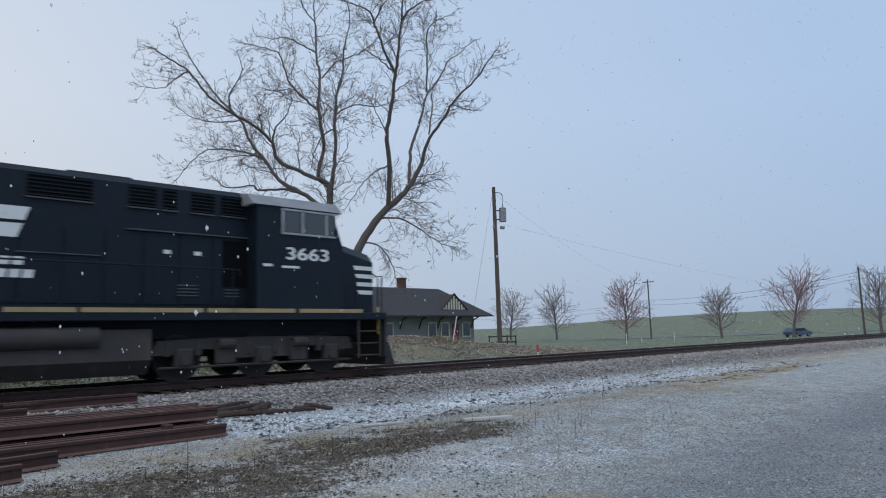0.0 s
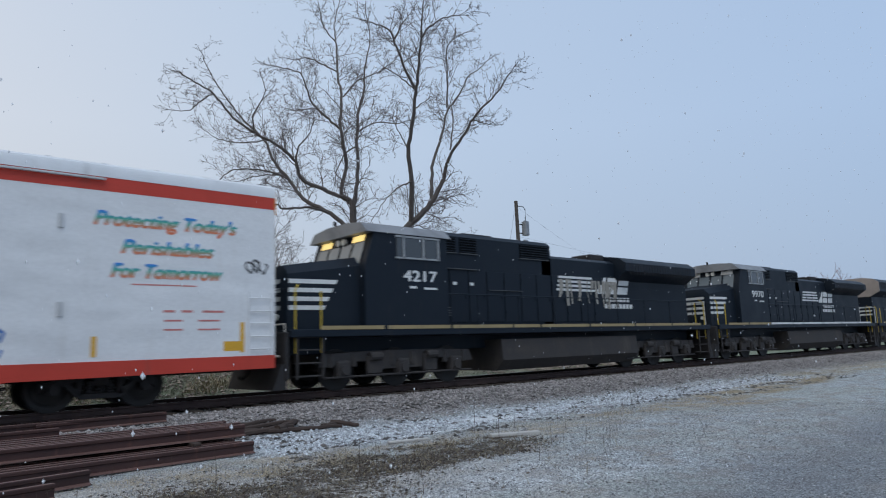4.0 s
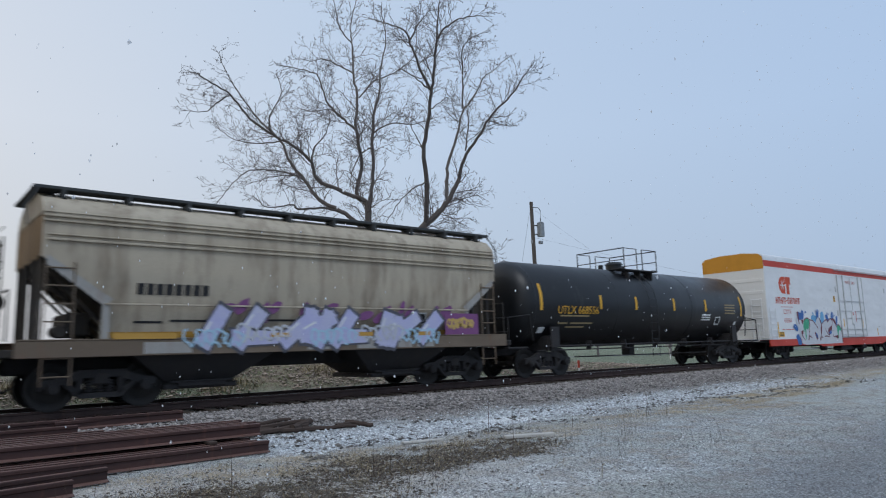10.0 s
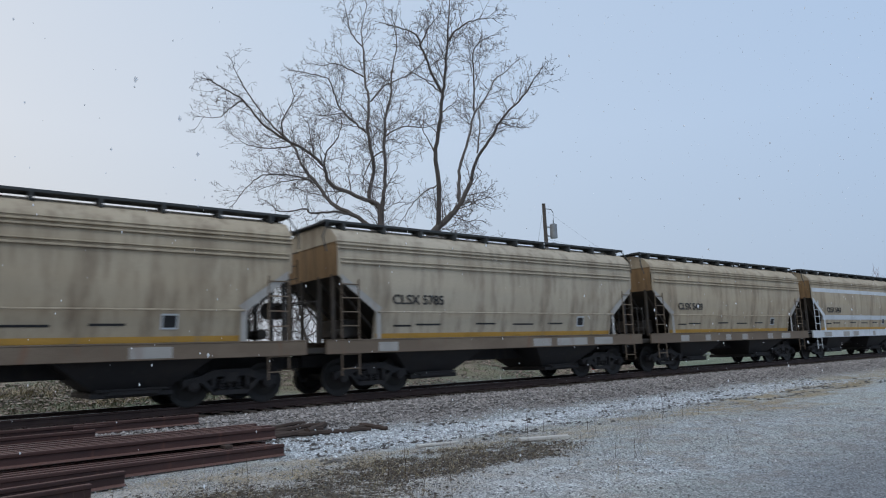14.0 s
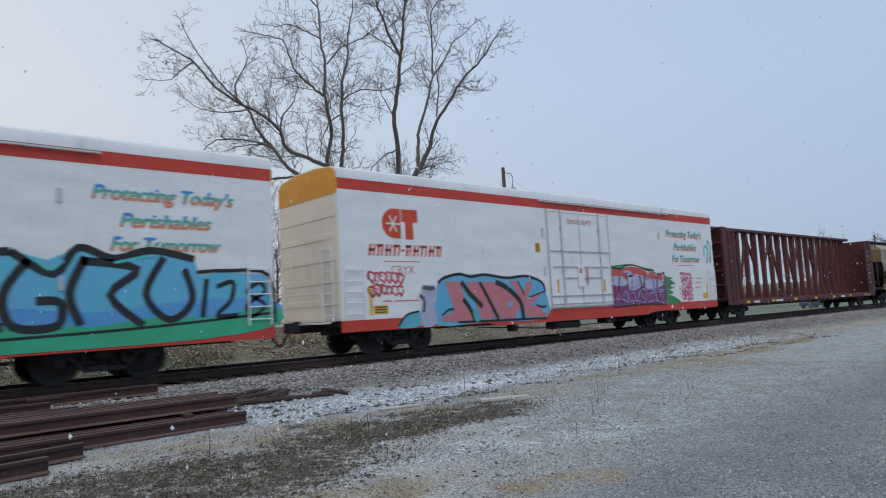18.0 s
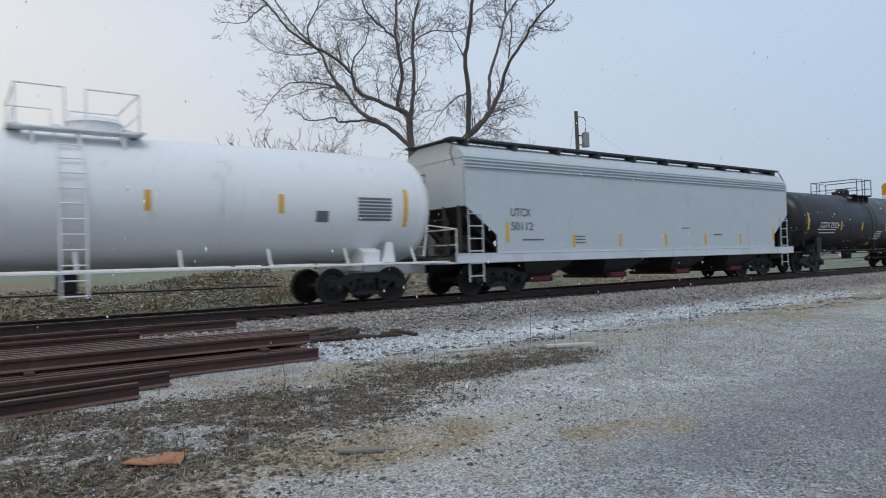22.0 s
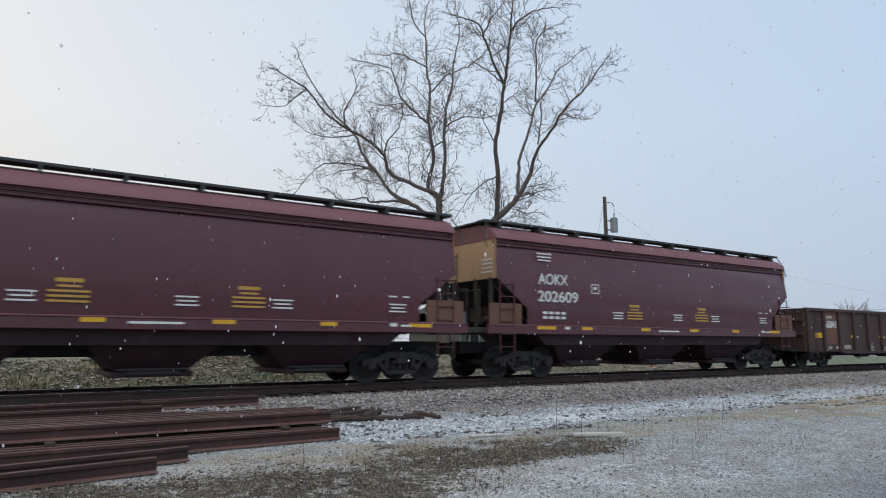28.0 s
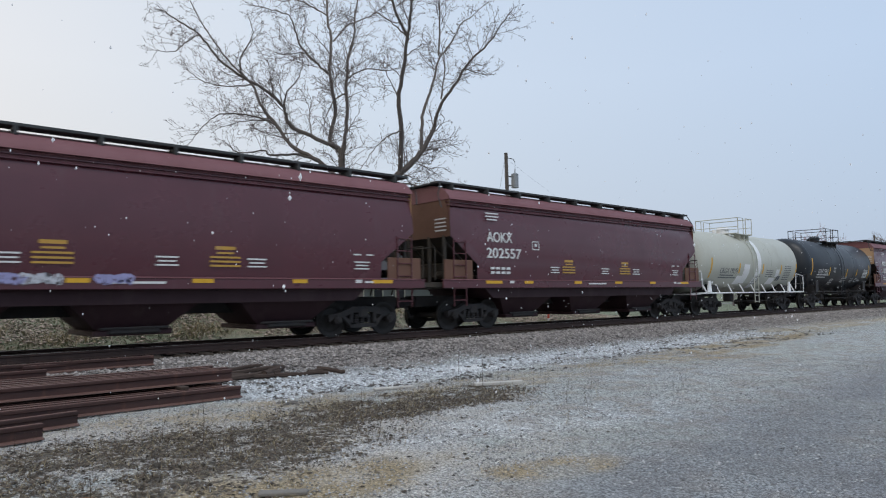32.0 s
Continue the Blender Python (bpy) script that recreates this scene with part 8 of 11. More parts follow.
def coal_car(centre):
    car = gondola(centre, 7.42, 3.76, 1.24, M_COAL, "black high-sided gondola with rust and faint graffiti", 13, name="coal_gondola_car", taper=0.8)
    y = -HW
    part("side_sill", Mesh().box((0, y - 0.06, 1.16), (13.4, 0.16, 0.22), 0.02), M_COALSILL, car, "grey side sill")
    part("belly", Mesh().prism([(-5.2, 1.15), (-4.6, 0.42), (4.6, 0.42), (5.2, 1.15)], -1.3, 1.3, "y"), M_COAL, car)
    for s in (-1, 1):
        # lit part of the rusty end, its light-and-shade edge drawn as the outline
        part("end_panel", Mesh().add([(s * 7.44, -1.3, 3.7), (s * 7.44, 1.45, 3.7), (s * 6.66, 1.45, 1.3), (s * 6.66, 0.6, 1.3)], [(0, 1, 2, 3)]), M_GONB, car, "rusty sloping end panel, cut to its lit part", 0)
        part("end_platform", Mesh().box((s * 7.3, 0, 1.0), (1.5, 2.6, 0.16), 0.02).box((s * 7.0, -0.9, 1.25), (0.5, 0.6, 0.4), 0.05), M_UNDER, car)
    bars(car, "reflector", [(-6.0, 1.3, 0.13, 0.95), (-3.6, 1.28, 0.12, 0.5), (-1.1, 1.28, 0.12, 0.5), (1.4, 1.28, 0.12, 0.5), (4.0, 1.28, 0.12, 0.45), (6.2, 1.28, 0.12, 0.9)], y - 0.10, M_YELLOW)
    q = y + 0.032
    blots(car, -5.5, 2.2, 0.3, 1.4, 16, "rust", 90, q, (0.12, 0.3), "orange rust streak", tall=1.0)
    blots(car, -4.0, 1.35, 3.6, 0.5, 26, "rust", 91, q - 0.002, (0.1, 0.3), "orange rust stains", tall=1.0)
    blots(car, 0.5, 1.32, 7.0, 0.25, 26, "rust", 92, q, (0.06, 0.2), "orange rust stains", tall=1.0)
    blots(car, -5.2, 1.6, 1.2, 0.5, 12, "chalk", 93, q - 0.004, (0.1, 0.26), "faded chalky patch", tall=1.0)
    scrawl(car, -5.3, 1.5, 1.2, 0.6, 94, q - 0.006, "chalk", 0.05)
    for k, (x, w) in enumerate(((1.3, 0.9), (2.2, 1.0))):
        scrawl(car, x, 1.35, w, 0.9, 81 + k, q - 0.006, "chalk", 0.06, 3)
    blots(car, 5.2, 1.5, 0.9, 0.5, 12, "moss", 95, q, (0.06, 0.2), "green sprayed patch", tall=1.2)
    bars(car, "white_patch", [(5.1, 1.4, 0.18, 0.3), (-4.6, 2.2, 0.7, 0.14)], q - 0.006, M_PALEPATCH)


coal_car(-353.02)
G2 = gondola(-372.65, 9.55, 2.74, 0.56, M_GON, "long dark grey weathered gondola car", 14)
bars(G2, "reflector", [(x, 0.78, 0.5, 0.12) for x in (-6.0, -2.6, 0.75, 4.0, 6.6)], -HW - 0.005 + 0.04, M_YELLOW)
bars(G2, "reflector", [(8.95, 1.1, 0.22, 0.55), (-8.9, 1.1, 0.22, 0.55)], -HW + 0.03, M_YELLOW)
bars(G2, "white_panel", [(6.9, 1.2 + 0.08 * i, 0.5, 0.05) for i in range(5)], -HW + 0.03, M_WHITE)
G66 = gondola(-391.0, 7.93, 2.52, 0.70, M_GONB, "rusty brown gondola car with faded white numbers", 13, belly=0.1)
bars(G66, "reflector", [(-6.9, 1.28, 0.55, 0.22), (-3.9, 1.3, 0.5, 0.11), (-1.2, 1.3, 0.5, 0.11), (1.6, 1.3, 0.5, 0.11), (4.3, 1.3, 0.4, 0.11), (7.0, 1.3, 0.34, 0.2)], -HW + 0.03, M_YELLOW)
bars(G66, "brown_panel", [(-5.85, 1.0, 1.05, 1.45)], -HW + 0.036, M_BROWN, "brown repainted panel")
write(G66, "car_number", "66041", -5.85, -HW + 0.03, 1.72, 0.3, M_WHITE, width=0.95, bold=0.012)
bars(G66, "small_print", [(-5.95, 2.12, 0.5, 0.12), (-6.0, 0.8, 0.3, 0.12), (-5.4, 0.8, 0.3, 0.12), (-4.5, 0.8, 0.6, 0.18), (5.2, 0.85, 0.4, 0.4)], -HW + 0.03, M_PALEPATCH)
for _i, _c in enumerate("66041"):
    write(G66, "large_number", _c, -2.2 + 1.15 * _i, -HW + 0.03, 0.72, 0.36, M_PALEPATCH, width=0.3)


def aokx(centre, number, label, seed, end_mat=None):
    c = hopper(centre, 7.58, 4.66, 4.08, (2.9, 2.05), (1.54, 1.30), M_MAROON, M_MAROONL, number, label, (-3.75, 0.0, 3.75), 1.75, end_mat or M_PRIMER, M_DARKEND, M_MAROON, over=0.75, trucks=6.15, tumble=1.0, group="maroon covered hoppers")
    y = -HW
    part("belly_plate", Mesh().prism([(-6.0, 1.34), (-5.6, 0.98), (5.6, 0.98), (6.0, 1.34)], -HW + 0.16, HW - 0.16, "y"), M_MAROONU, c, "belly between the chutes, under-car shade in its maroon")
    part("sill_edge", Mesh().box((0, y - 0.058, 1.555), (15.3, 0.03, 0.035), 0.006), M_MAROONL, c, "pink upper edge of the sill")
    part("top_band", Mesh().box((0, y + 0.19, 4.0), (15.1, 0.03, 0.2), 0.01), M_MAROONL, c, "pink band under the roof, sky sheen in its colour")
    for s in (-1, 1):
        part("corner_skirt", Mesh().box((s * 7.25, y + 0.03, 1.75), (1.2, 0.05, 0.85), 0.02), M_BROWN, c, "brown corner skirt")
    bars(c, "reflector", [(x, 1.44, w, 0.11) for x, w in ((-5.75, 0.75), (-4.05, 0.45), (-1.3, 0.45), (1.3, 0.5), (3.8, 0.42), (6.4, 0.7))], y - 0.065, M_YELLOW)
    bars(c, "small_print", [(-4.9, 1.45, 0.2, 0.09), (-0.1, 1.42, 1.1, 0.05), (5.6, 1.45, 0.2, 0.1), (5.95, 1.45, 0.3, 0.05)], y - 0.065, M_WHITE)
    bars(c, "yellow_notice", [(x, 1.82 + 0.1 * i, 0.75 - 0.08 * (i == 3) * 4, 0.045) for x in (-1.75, 1.85) for i in range(4)], y - 0.004, M_YELLOWD, "yellow lined notice")
    bars(c, "yellow_notice_top", [(x, 2.22, 0.5, 0.08) for x in (-1.75, 1.85)], y - 0.004, M_YELLOWD)
    bars(c, "white_notice", [(x, 1.82 + 0.09 * i, 0.5 - 0.1 * (i % 2), 0.035) for x in (-2.55, 0.5, 2.65, 5.75) for i in range(3)] + [(5.6, 2.2, 0.25, 0.04), (6.0, 2.2, 0.2, 0.04), (-5.75, 3.6, 0.6, 0.04), (-5.75, 3.7, 0.6, 0.04), (-5.75, 3.5, 0.5, 0.04)], y - 0.004, M_WHITE)
    write(c, "reporting_mark", "AOKX", -5.4, y - 0.012, 2.80, 0.32, M_WHITE, width=1.2, bold=0.01)
    if number:
        write(c, "car_number", number, -5.2, y - 0.012, 2.28, 0.32, M_WHITE, width=1.65, bold=0.01)
    bars(c, "small_print", [(-5.75 + 0.25 * i, 1.9, 0.18, 0.08) for i in range(4)] + [(-5.75 + 0.25 * i, 1.76, 0.18, 0.08) for i in range(4)], y - 0.004, M_WHITE)
    bars(c, "square_mark", [(-3.75, 2.6, 0.03, 0.3), (-3.42, 2.6, 0.03, 0.3), (-3.585, 2.6, 0.33, 0.03), (-3.585, 2.87, 0.33, 0.03), (-3.585, 2.72, 0.12, 0.1)], y - 0.004, M_WHITE)
    ew = Mesh()
    for k in range(4):
        ew.box((-7.62, -1.15, 3.1 + 0.12 * k), (0.01, 0.5, 0.04))
    part("end_writing", ew, M_WHITE, c)
    return c


aokx(-407.83, "202609", "maroon three-bay covered hopper car with white numbers", 1)
aokx(-424.43, "202565", "maroon three-bay covered hopper car with tan primed end", 2)
tank_car(-438.55, 6.2, 1.60, 2.66, M_TANKN, "CRGX 19342", -3.45, 1.65, "short blue-black tank car with white lettering", mark_mat=M_WHITE, dome_x=-0.3, plat=(-1.5, 0.7), trucks=4.3,
         yellow=((-5.25, 2.0, 1.0), (-2.33, 2.0, 0.5), (0.76, 1.95, 0.48), (2.66, 1.98, 0.45), (5.05, 1.85, 0.9)),
         patches=((M_WHITE, [(-3.4, 2.0, 1.9, 0.05), (-3.6, 1.86, 1.5, 0.05), (-1.52, 2.2, 0.30, 0.28)] + [(-1.5, 1.45 + 0.1 * i, 0.6, 0.04) for i in range(4)] + [(0.6, 1.6 + 0.1 * i, 0.9, 0.035) for i in range(4)] + [(2.1, 1.6 + 0.1 * i, 0.5, 0.035) for i in range(3)] + [(4.35, 1.9 + 0.09 * i, 0.9, 0.045) for i in range(6)] + [(3.0, 1.6, 0.4, 0.24), (3.5, 1.7, 0.5, 0.06)]), (M_TANKN, [(-1.52, 2.24, 0.22, 0.20, 0.012), (3.0, 1.65, 0.32, 0.14, 0.012)])))
tank_car(-451.5, 6.05, 1.54, 2.60, M_TANKC, "CRGX 19199", -2.85, 1.87, "short cream tank car with white patches and running board", mark_mat=M_BLACKF, dome_x=-0.3, deck=True, ladder_x=-0.2, plat=(-1.0, 0.6), trucks=4.2,
         mark_z=1.97, yellow=((-4.73, 1.75, 0.95), (-1.76, 2.0, 0.5), (0.99, 2.0, 0.5), (3.3, 2.0, 0.5), (5.35, 1.7, 0.9)),
         patches=((M_TANKW, [(0.42, 1.25 + 0.3 * i, 0.55, 0.3) for i in range(9)] + [(-0.94, 1.5, 0.66, 0.95), (-1.45, 1.45, 0.7, 0.42), (2.45, 1.45, 0.8, 0.34), (2.9, 1.85, 0.4, 0.4)]), (M_BLACKF, [(-3.0, 1.86, 1.4, 0.05), (-2.8, 1.74, 1.9, 0.05)] + [(0.55, 1.45 + 0.1 * i, 0.65, 0.04) for i in range(5)] + [(1.9, 1.85 + 0.1 * i, 0.9, 0.035) for i in range(4)] + [(4.2, 1.7 + 0.1 * i, 0.9, 0.035) for i in range(8)] + [(3.2, 1.65, 0.45, 0.24)])))
aokx(-465.50, "202557", "maroon three-bay covered hopper car with brown streaked end", 3, M_BROWN)
LASTCAR = aokx(-482.15, "", "maroon three-bay covered hopper car with yellow notices", 4)
for k, x in enumerate((-2.6, -1.95, -0.6)):
    scrawl(LASTCAR, x, 1.42, 0.7, 0.18, 290 + k, -HW - 0.07, "lightgrey" if k % 2 else "lavender", 0.06)


def motions():
    """The train runs past to the east; the snow sinks."""
    times = [0, 2, 4, 6, 8, 10, 12, 14, 16, 18, 20, 22, 24, 26, 28, 29, 29.5, 30, 30.5, 31, 31.5, 32]
    for c in CARS:
        walk(c, [(t, pose(c["along"] + travel(t), YC, RZ)) for t in times])
        del c["along"]
    for s, v in SNOW:
        walk(s, [(t, pose(v[0] * t, v[1] * t, v[2] * t)) for t in (0, 8, 16, 24, 32)])


# ---- the ground ----
def lattice(n, seed):
    return np.random.RandomState(seed).rand(n, n)


def value_noise(x, y, seed):
    g = lattice(64, seed)
    xi, yi = np.floor(x).astype(int), np.floor(y).astype(int)
    fx, fy = x - xi, y - yi
    fx, fy = fx * fx * (3 - 2 * fx), fy * fy * (3 - 2 * fy)
    a, b = g[xi % 64, yi % 64], g[(xi + 1) % 64, yi % 64]
    c, d = g[xi % 64, (yi + 1) % 64], g[(xi + 1) % 64, (yi + 1) % 64]
    return (a * (1 - fx) + b * fx) * (1 - fy) + (c * (1 - fx) + d * fx) * fy


def fbm(x, y, seed, octaves=4):
    s, a, t = 0.0, 0.5, 0.0
    for k in range(octaves):
        s = s + a * value_noise(x * 2 ** k, y * 2 ** k, seed + k)
        t += a
        a *= 0.5
    return s / t


def step(a, b, x):
    t = np.clip((x - a) / (b - a), 0, 1)
    return t * t * (3 - 2 * t)


def height(x, y):
    """The lay of the land: flat lot, ballast bed, a low bank with a leaf heap behind the track, fields that fall and then rise to a hill."""
    x, y = np.asarray(x, float), np.asarray(y, float)
    r = np.hypot(x, y)
    z = 0.03 * (fbm(x * 0.5, y * 0.5, 3) - 0.5)
    bed = step(12.3, 14.35, y) * (1 - step(19.3, 21.2, y))
    z = z + bed * 0.35 * (0.97 + 0.06 * fbm(x * 3, y * 3, 9))
    bank = step(20.5, 27, y) * (1 - step(28, 46, x)) * (0.55 + 0.75 * fbm(x * 0.35, y * 0.35, 21))
    z = z + bank * (0.62 + 0.42 * (1 - step(7.5, 12.5, x))) * (1 - step(45, 80, y)) + 0.18 * step(20.5, 24, y) * (fbm(x * 0.4, y * 0.4, 5) - 0.4)
    z = z + 0.75 * ellipse(x, y, 16.5, 26.5, 9.5, 4.8, 0.0, 0.6)
    z = z - 0.75 * step(50, 130, r) * step(21, 30, y)
    east = step(0.70, 0.96, x / np.maximum(r, 1))
    z = z + step(150, 520, r) * step(21, 60, y) * (2.6 + 8.4 * east)
    return z


def grid_lines(parts):
    out = []
    for a, b, s in parts:
        out += list(np.arange(a, b, s))
    out.append(parts[-1][1])
    return np.array(out)


def ellipse(x, y, cx, cy, rx, ry, rot=0.0, soft=0.35):
    c, s = math.cos(rot), math.sin(rot)
    u, v = ((x - cx) * c + (y - cy) * s) / rx, (-(x - cx) * s + (y - cy) * c) / ry
    return 1 - step(1 - soft, 1 + soft, np.hypot(u, v))


def masks(x, y):
    """Where the ground is straw, dark litter, pale wet gravel, slush, ballast, field grass and dark lot."""
    n1, n2, n3 = fbm(x * 0.9, y * 0.9, 31), fbm(x * 2.7, y * 2.7, 37), fbm(x * 0.35, y * 0.35, 41)
    wob = (n1 - 0.5) * 1.6
    straw = np.maximum.reduce([ellipse(x, y + wob * 0.6, 15.4, 8.9, 3.0, 0.75, -0.33), ellipse(x, y + wob * 0.6, 21.5, 9.9, 8.5, 0.9, 0.10), ellipse(x, y + wob * 0.4, 2.5, 5.45, 2.2, 0.6, -0.05), ellipse(x, y + wob * 0.35, 5.2, 4.3, 0.75, 0.34, -0.35),
                               ellipse(x, y + wob * 0.5, 5.6, 9.4, 3.2, 0.8, -0.15) * 0.8, ellipse(x + wob, y + wob, 10.0, 9.0, 3.0, 0.9, -0.1) * 0.55, ellipse(x, y + wob, 40, 12.2, 16, 1.6) * 0.8])
    straw = straw * step(0.30, 0.62, n2 * 0.6 + n1 * 0.4)
    litter = np.maximum.reduce([ellipse(x + wob, y + wob * 0.7, 2.2, 7.4, 3.1, 1.5, 0.02), ellipse(x + wob, y + wob * 0.6, 6.9, 8.3, 2.2, 0.95, -0.1), ellipse(x + wob, y + wob, -1.0, 6.6, 4.0, 2.4), ellipse(x + wob * 0.6, y + wob * 0.5, 1.6, 8.0, 2.0, 0.9, -0.3), 0.8 * ellipse(x + wob, y + wob, 0.6, 6.6, 1.4, 0.7), 0.9 * ellipse(x + wob * 0.5, y + wob * 0.4, 4.4, 7.9, 1.6, 0.5)])
    litter = litter * step(0.2, 0.5, n2 * 0.6 + n1 * 0.4)
    dirt = np.maximum(ellipse(x, y + wob * 0.3, 3.4, 9.5, 2.6, 0.8, 0.12), ellipse(x + wob, y + wob * 0.5, 1.6, 7.2, 5.6, 3.0, -0.1) * 0.85) * step(0.2, 0.45, n1)
    pale = step(9.9, 10.9, y + wob * 0.9 - 0.02 * (x - 5)) * (1 - step(11.8, 13.3, y + wob * 0.6)) * step(4.5, 6.0, x) * (1 - 0.5 * step(18, 34, x)) * (0.55 + 0.45 * step(0.25, 0.6, n2))
    pale = np.maximum(pale, 0.4 * ellipse(x + wob, y + wob, 6.4, 5.9, 2.4, 0.8, -0.25))
    slush = np.maximum(ellipse(x + wob * 0.5, y + wob * 0.25, 11.6, 11.2, 1.25, 0.55, -0.15), 0.8 * ellipse(x + wob, y + wob * 0.4, 8.9, 10.4, 0.9, 0.22, -0.1)) * step(0.3, 0.5, n1)
    ballast = step(12.1, 13.3, y + wob * 0.5) * (1 - step(20.2, 21.2, y))
    field = step(20.6, 22.5, y + wob)
    dark = np.maximum(ellipse(x + wob, y + wob, 15, 1.6, 9.5, 3.2, 0.12, 0.6), 0.85 * (1 - step(3.3, 5.4, y + wob * 0.5 - 0.06 * (x - 6))) * step(3.2, 5.2, x + wob))
    dark = dark * (0.75 + 0.25 * step(0.35, 0.6, n1))
    return straw, litter, dirt, pale, slush, ballast, field, dark


def ground_material():
    m, t, b = base_mat("gravel_lot_and_fields")
    co = t.nodes.new("ShaderNodeTexCoord").outputs["Object"]

    def att(n):
        a = t.nodes.new("ShaderNodeAttribute")
        a.attribute_name = n
        return a.outputs["Fac"]

    def ns(scale, detail=6.0, rough=0.65):
        n = node(t, "ShaderNodeTexNoise", Scale=scale, Detail=detail, Roughness=rough)
        link(t, co, n.inputs["Vector"])
        return n.outputs[0]
    fine, mid, big, patch = ns(55, 5, 0.8), ns(7.5, 7.0, 0.72), ns(0.6), ns(1.7, 7.0, 0.7)
    vor = node(t, "ShaderNodeTexVoronoi", Scale=52.0)
    link(t, co, vor.inputs["Vector"])
    chip = vor.outputs["Color"]
    sep = t.nodes.new("ShaderNodeSeparateColor")
    link(t, chip, sep.inputs[0])
    stone = sep.outputs[0]
    broad = ns(0.32, 4.0, 0.6)
    grav = mixcol(t, ramp(t, stone, 0.0, 1.0), (0.235, 0.258, 0.268), (0.53, 0.572, 0.588))
    grav = mixcol(t, ramp(t, broad, 0.42, 0.6), grav, mixcol(t, ramp(t, stone, 0.0, 1.0), (0.215, 0.236, 0.222), (0.50, 0.535, 0.512)))
    grav = mixcol(t, ramp(t, mid, 0.46, 0.72), grav, (0.30, 0.295, 0.285))
    darkc = mixcol(t, ramp(t, fine, 0.35, 0.7), (0.11, 0.117, 0.13), (0.25, 0.262, 0.285))
    darkc = mixcol(t, ramp(t, broad, 0.40, 0.62), darkc, (0.20, 0.212, 0.225))
    grav = mixcol(t, ramp(t, patch, 0.47, 0.60), grav, mixcol(t, ramp(t, fine, 0.38, 0.62), (0.17, 0.155, 0.135), (0.44, 0.42, 0.385)))
    col = mixcol(t, att("dark"), grav, darkc)
    dirtc = mixcol(t, ramp(t, fine, 0.35, 0.7), (0.27, 0.255, 0.235), (0.62, 0.595, 0.555))
    col = mixcol(t, att("dirt"), col, dirtc)
    pal = mixcol(t, ramp(t, stone, 0.0, 1.0), (0.33, 0.365, 0.40), (0.80, 0.84, 0.87))
    pal = mixcol(t, ramp(t, mid, 0.46, 0.7), pal, (0.24, 0.245, 0.25))
    pal = mixcol(t, ramp(t, patch, 0.50, 0.60), pal, mixcol(t, ramp(t, stone, 0.0, 1.0), (0.15, 0.15, 0.155), (0.42, 0.42, 0.425)))
    col = mixcol(t, att("pale"), col, pal)
    strawc = mixcol(t, ramp(t, fine, 0.3, 0.7), (0.22, 0.18, 0.112), (0.43, 0.35, 0.235))
    col = mixcol(t, att("straw"), col, strawc)
    litc = mixcol(t, ramp(t, fine, 0.34, 0.62), (0.028, 0.025, 0.022), (0.15, 0.135, 0.115))
    lm = t.nodes.new("ShaderNodeMath")
    lm.operation = "MULTIPLY_ADD"
    lm.inputs[1].default_value = 0.25
    link(t, att("litter"), lm.inputs[0])
    link(t, ns(4.6, 8.0, 0.74), lm.inputs[2])
    col = mixcol(t, ramp(t, lm.outputs[0], 0.665, 0.72), col, litc)
    balc = mixcol(t, ramp(t, stone, 0.0, 1.0), (0.10, 0.088, 0.080), (0.33, 0.305, 0.29))
    col = mixcol(t, att("ballast"), col, balc)
    gr = mixcol(t, ramp(t, mid, 0.35, 0.7), (0.115, 0.145, 0.092), (0.17, 0.195, 0.13))
    gr = mixcol(t, ramp(t, big, 0.45, 0.62), gr, (0.21, 0.215, 0.155))
    col = mixcol(t, att("field"), col, gr)
    col = mixcol(t, att("bank"), col, mixcol(t, ramp(t, ns(1.8), 0.4, 0.65), (0.24, 0.19, 0.145), (0.17, 0.18, 0.10)))
    col = mixcol(t, att("slush"), col, (0.72, 0.74, 0.75))
    grain = t.nodes.new("ShaderNodeMath")
    grain.operation = "ADD"
    link(t, stone, grain.inputs[0])
    link(t, ramp(t, fine, 0.3, 0.7), grain.inputs[1])
    gv = t.nodes.new("ShaderNodeMapRange")
    gv.inputs[1].default_value, gv.inputs[2].default_value, gv.inputs[3].default_value, gv.inputs[4].default_value = 0.2, 1.8, 0.36, 1.72
    link(t, grain.outputs[0], gv.inputs[0])
    hs = t.nodes.new("ShaderNodeHueSaturation")
    link(t, gv.outputs[0], hs.inputs["Value"])
    link(t, col, hs.inputs["Color"])
    link(t, hs.outputs[0], b.inputs["Base Color"])
    b.inputs["Roughness"].default_value = 0.85
    rg = t.nodes.new("ShaderNodeMapRange")
    rg.inputs[3].default_value, rg.inputs[4].default_value = 0.9, 0.55
    link(t, att("pale"), rg.inputs[0])
    link(t, rg.outputs[0], b.inputs["Roughness"])
    b.inputs["Specular IOR Level"].default_value = 0.3
    bp = t.nodes.new("ShaderNodeBump")
    bp.inputs["Strength"].default_value = 0.75
    bp.inputs["Distance"].default_value = 0.02
    mh = t.nodes.new("ShaderNodeMath")
    mh.operation = "ADD"
    link(t, fine, mh.inputs[0])
    link(t, stone, mh.inputs[1])
    link(t, mh.outputs[0], bp.inputs["Height"])
    link(t, bp.outputs[0], b.inputs["Normal"])
    return m


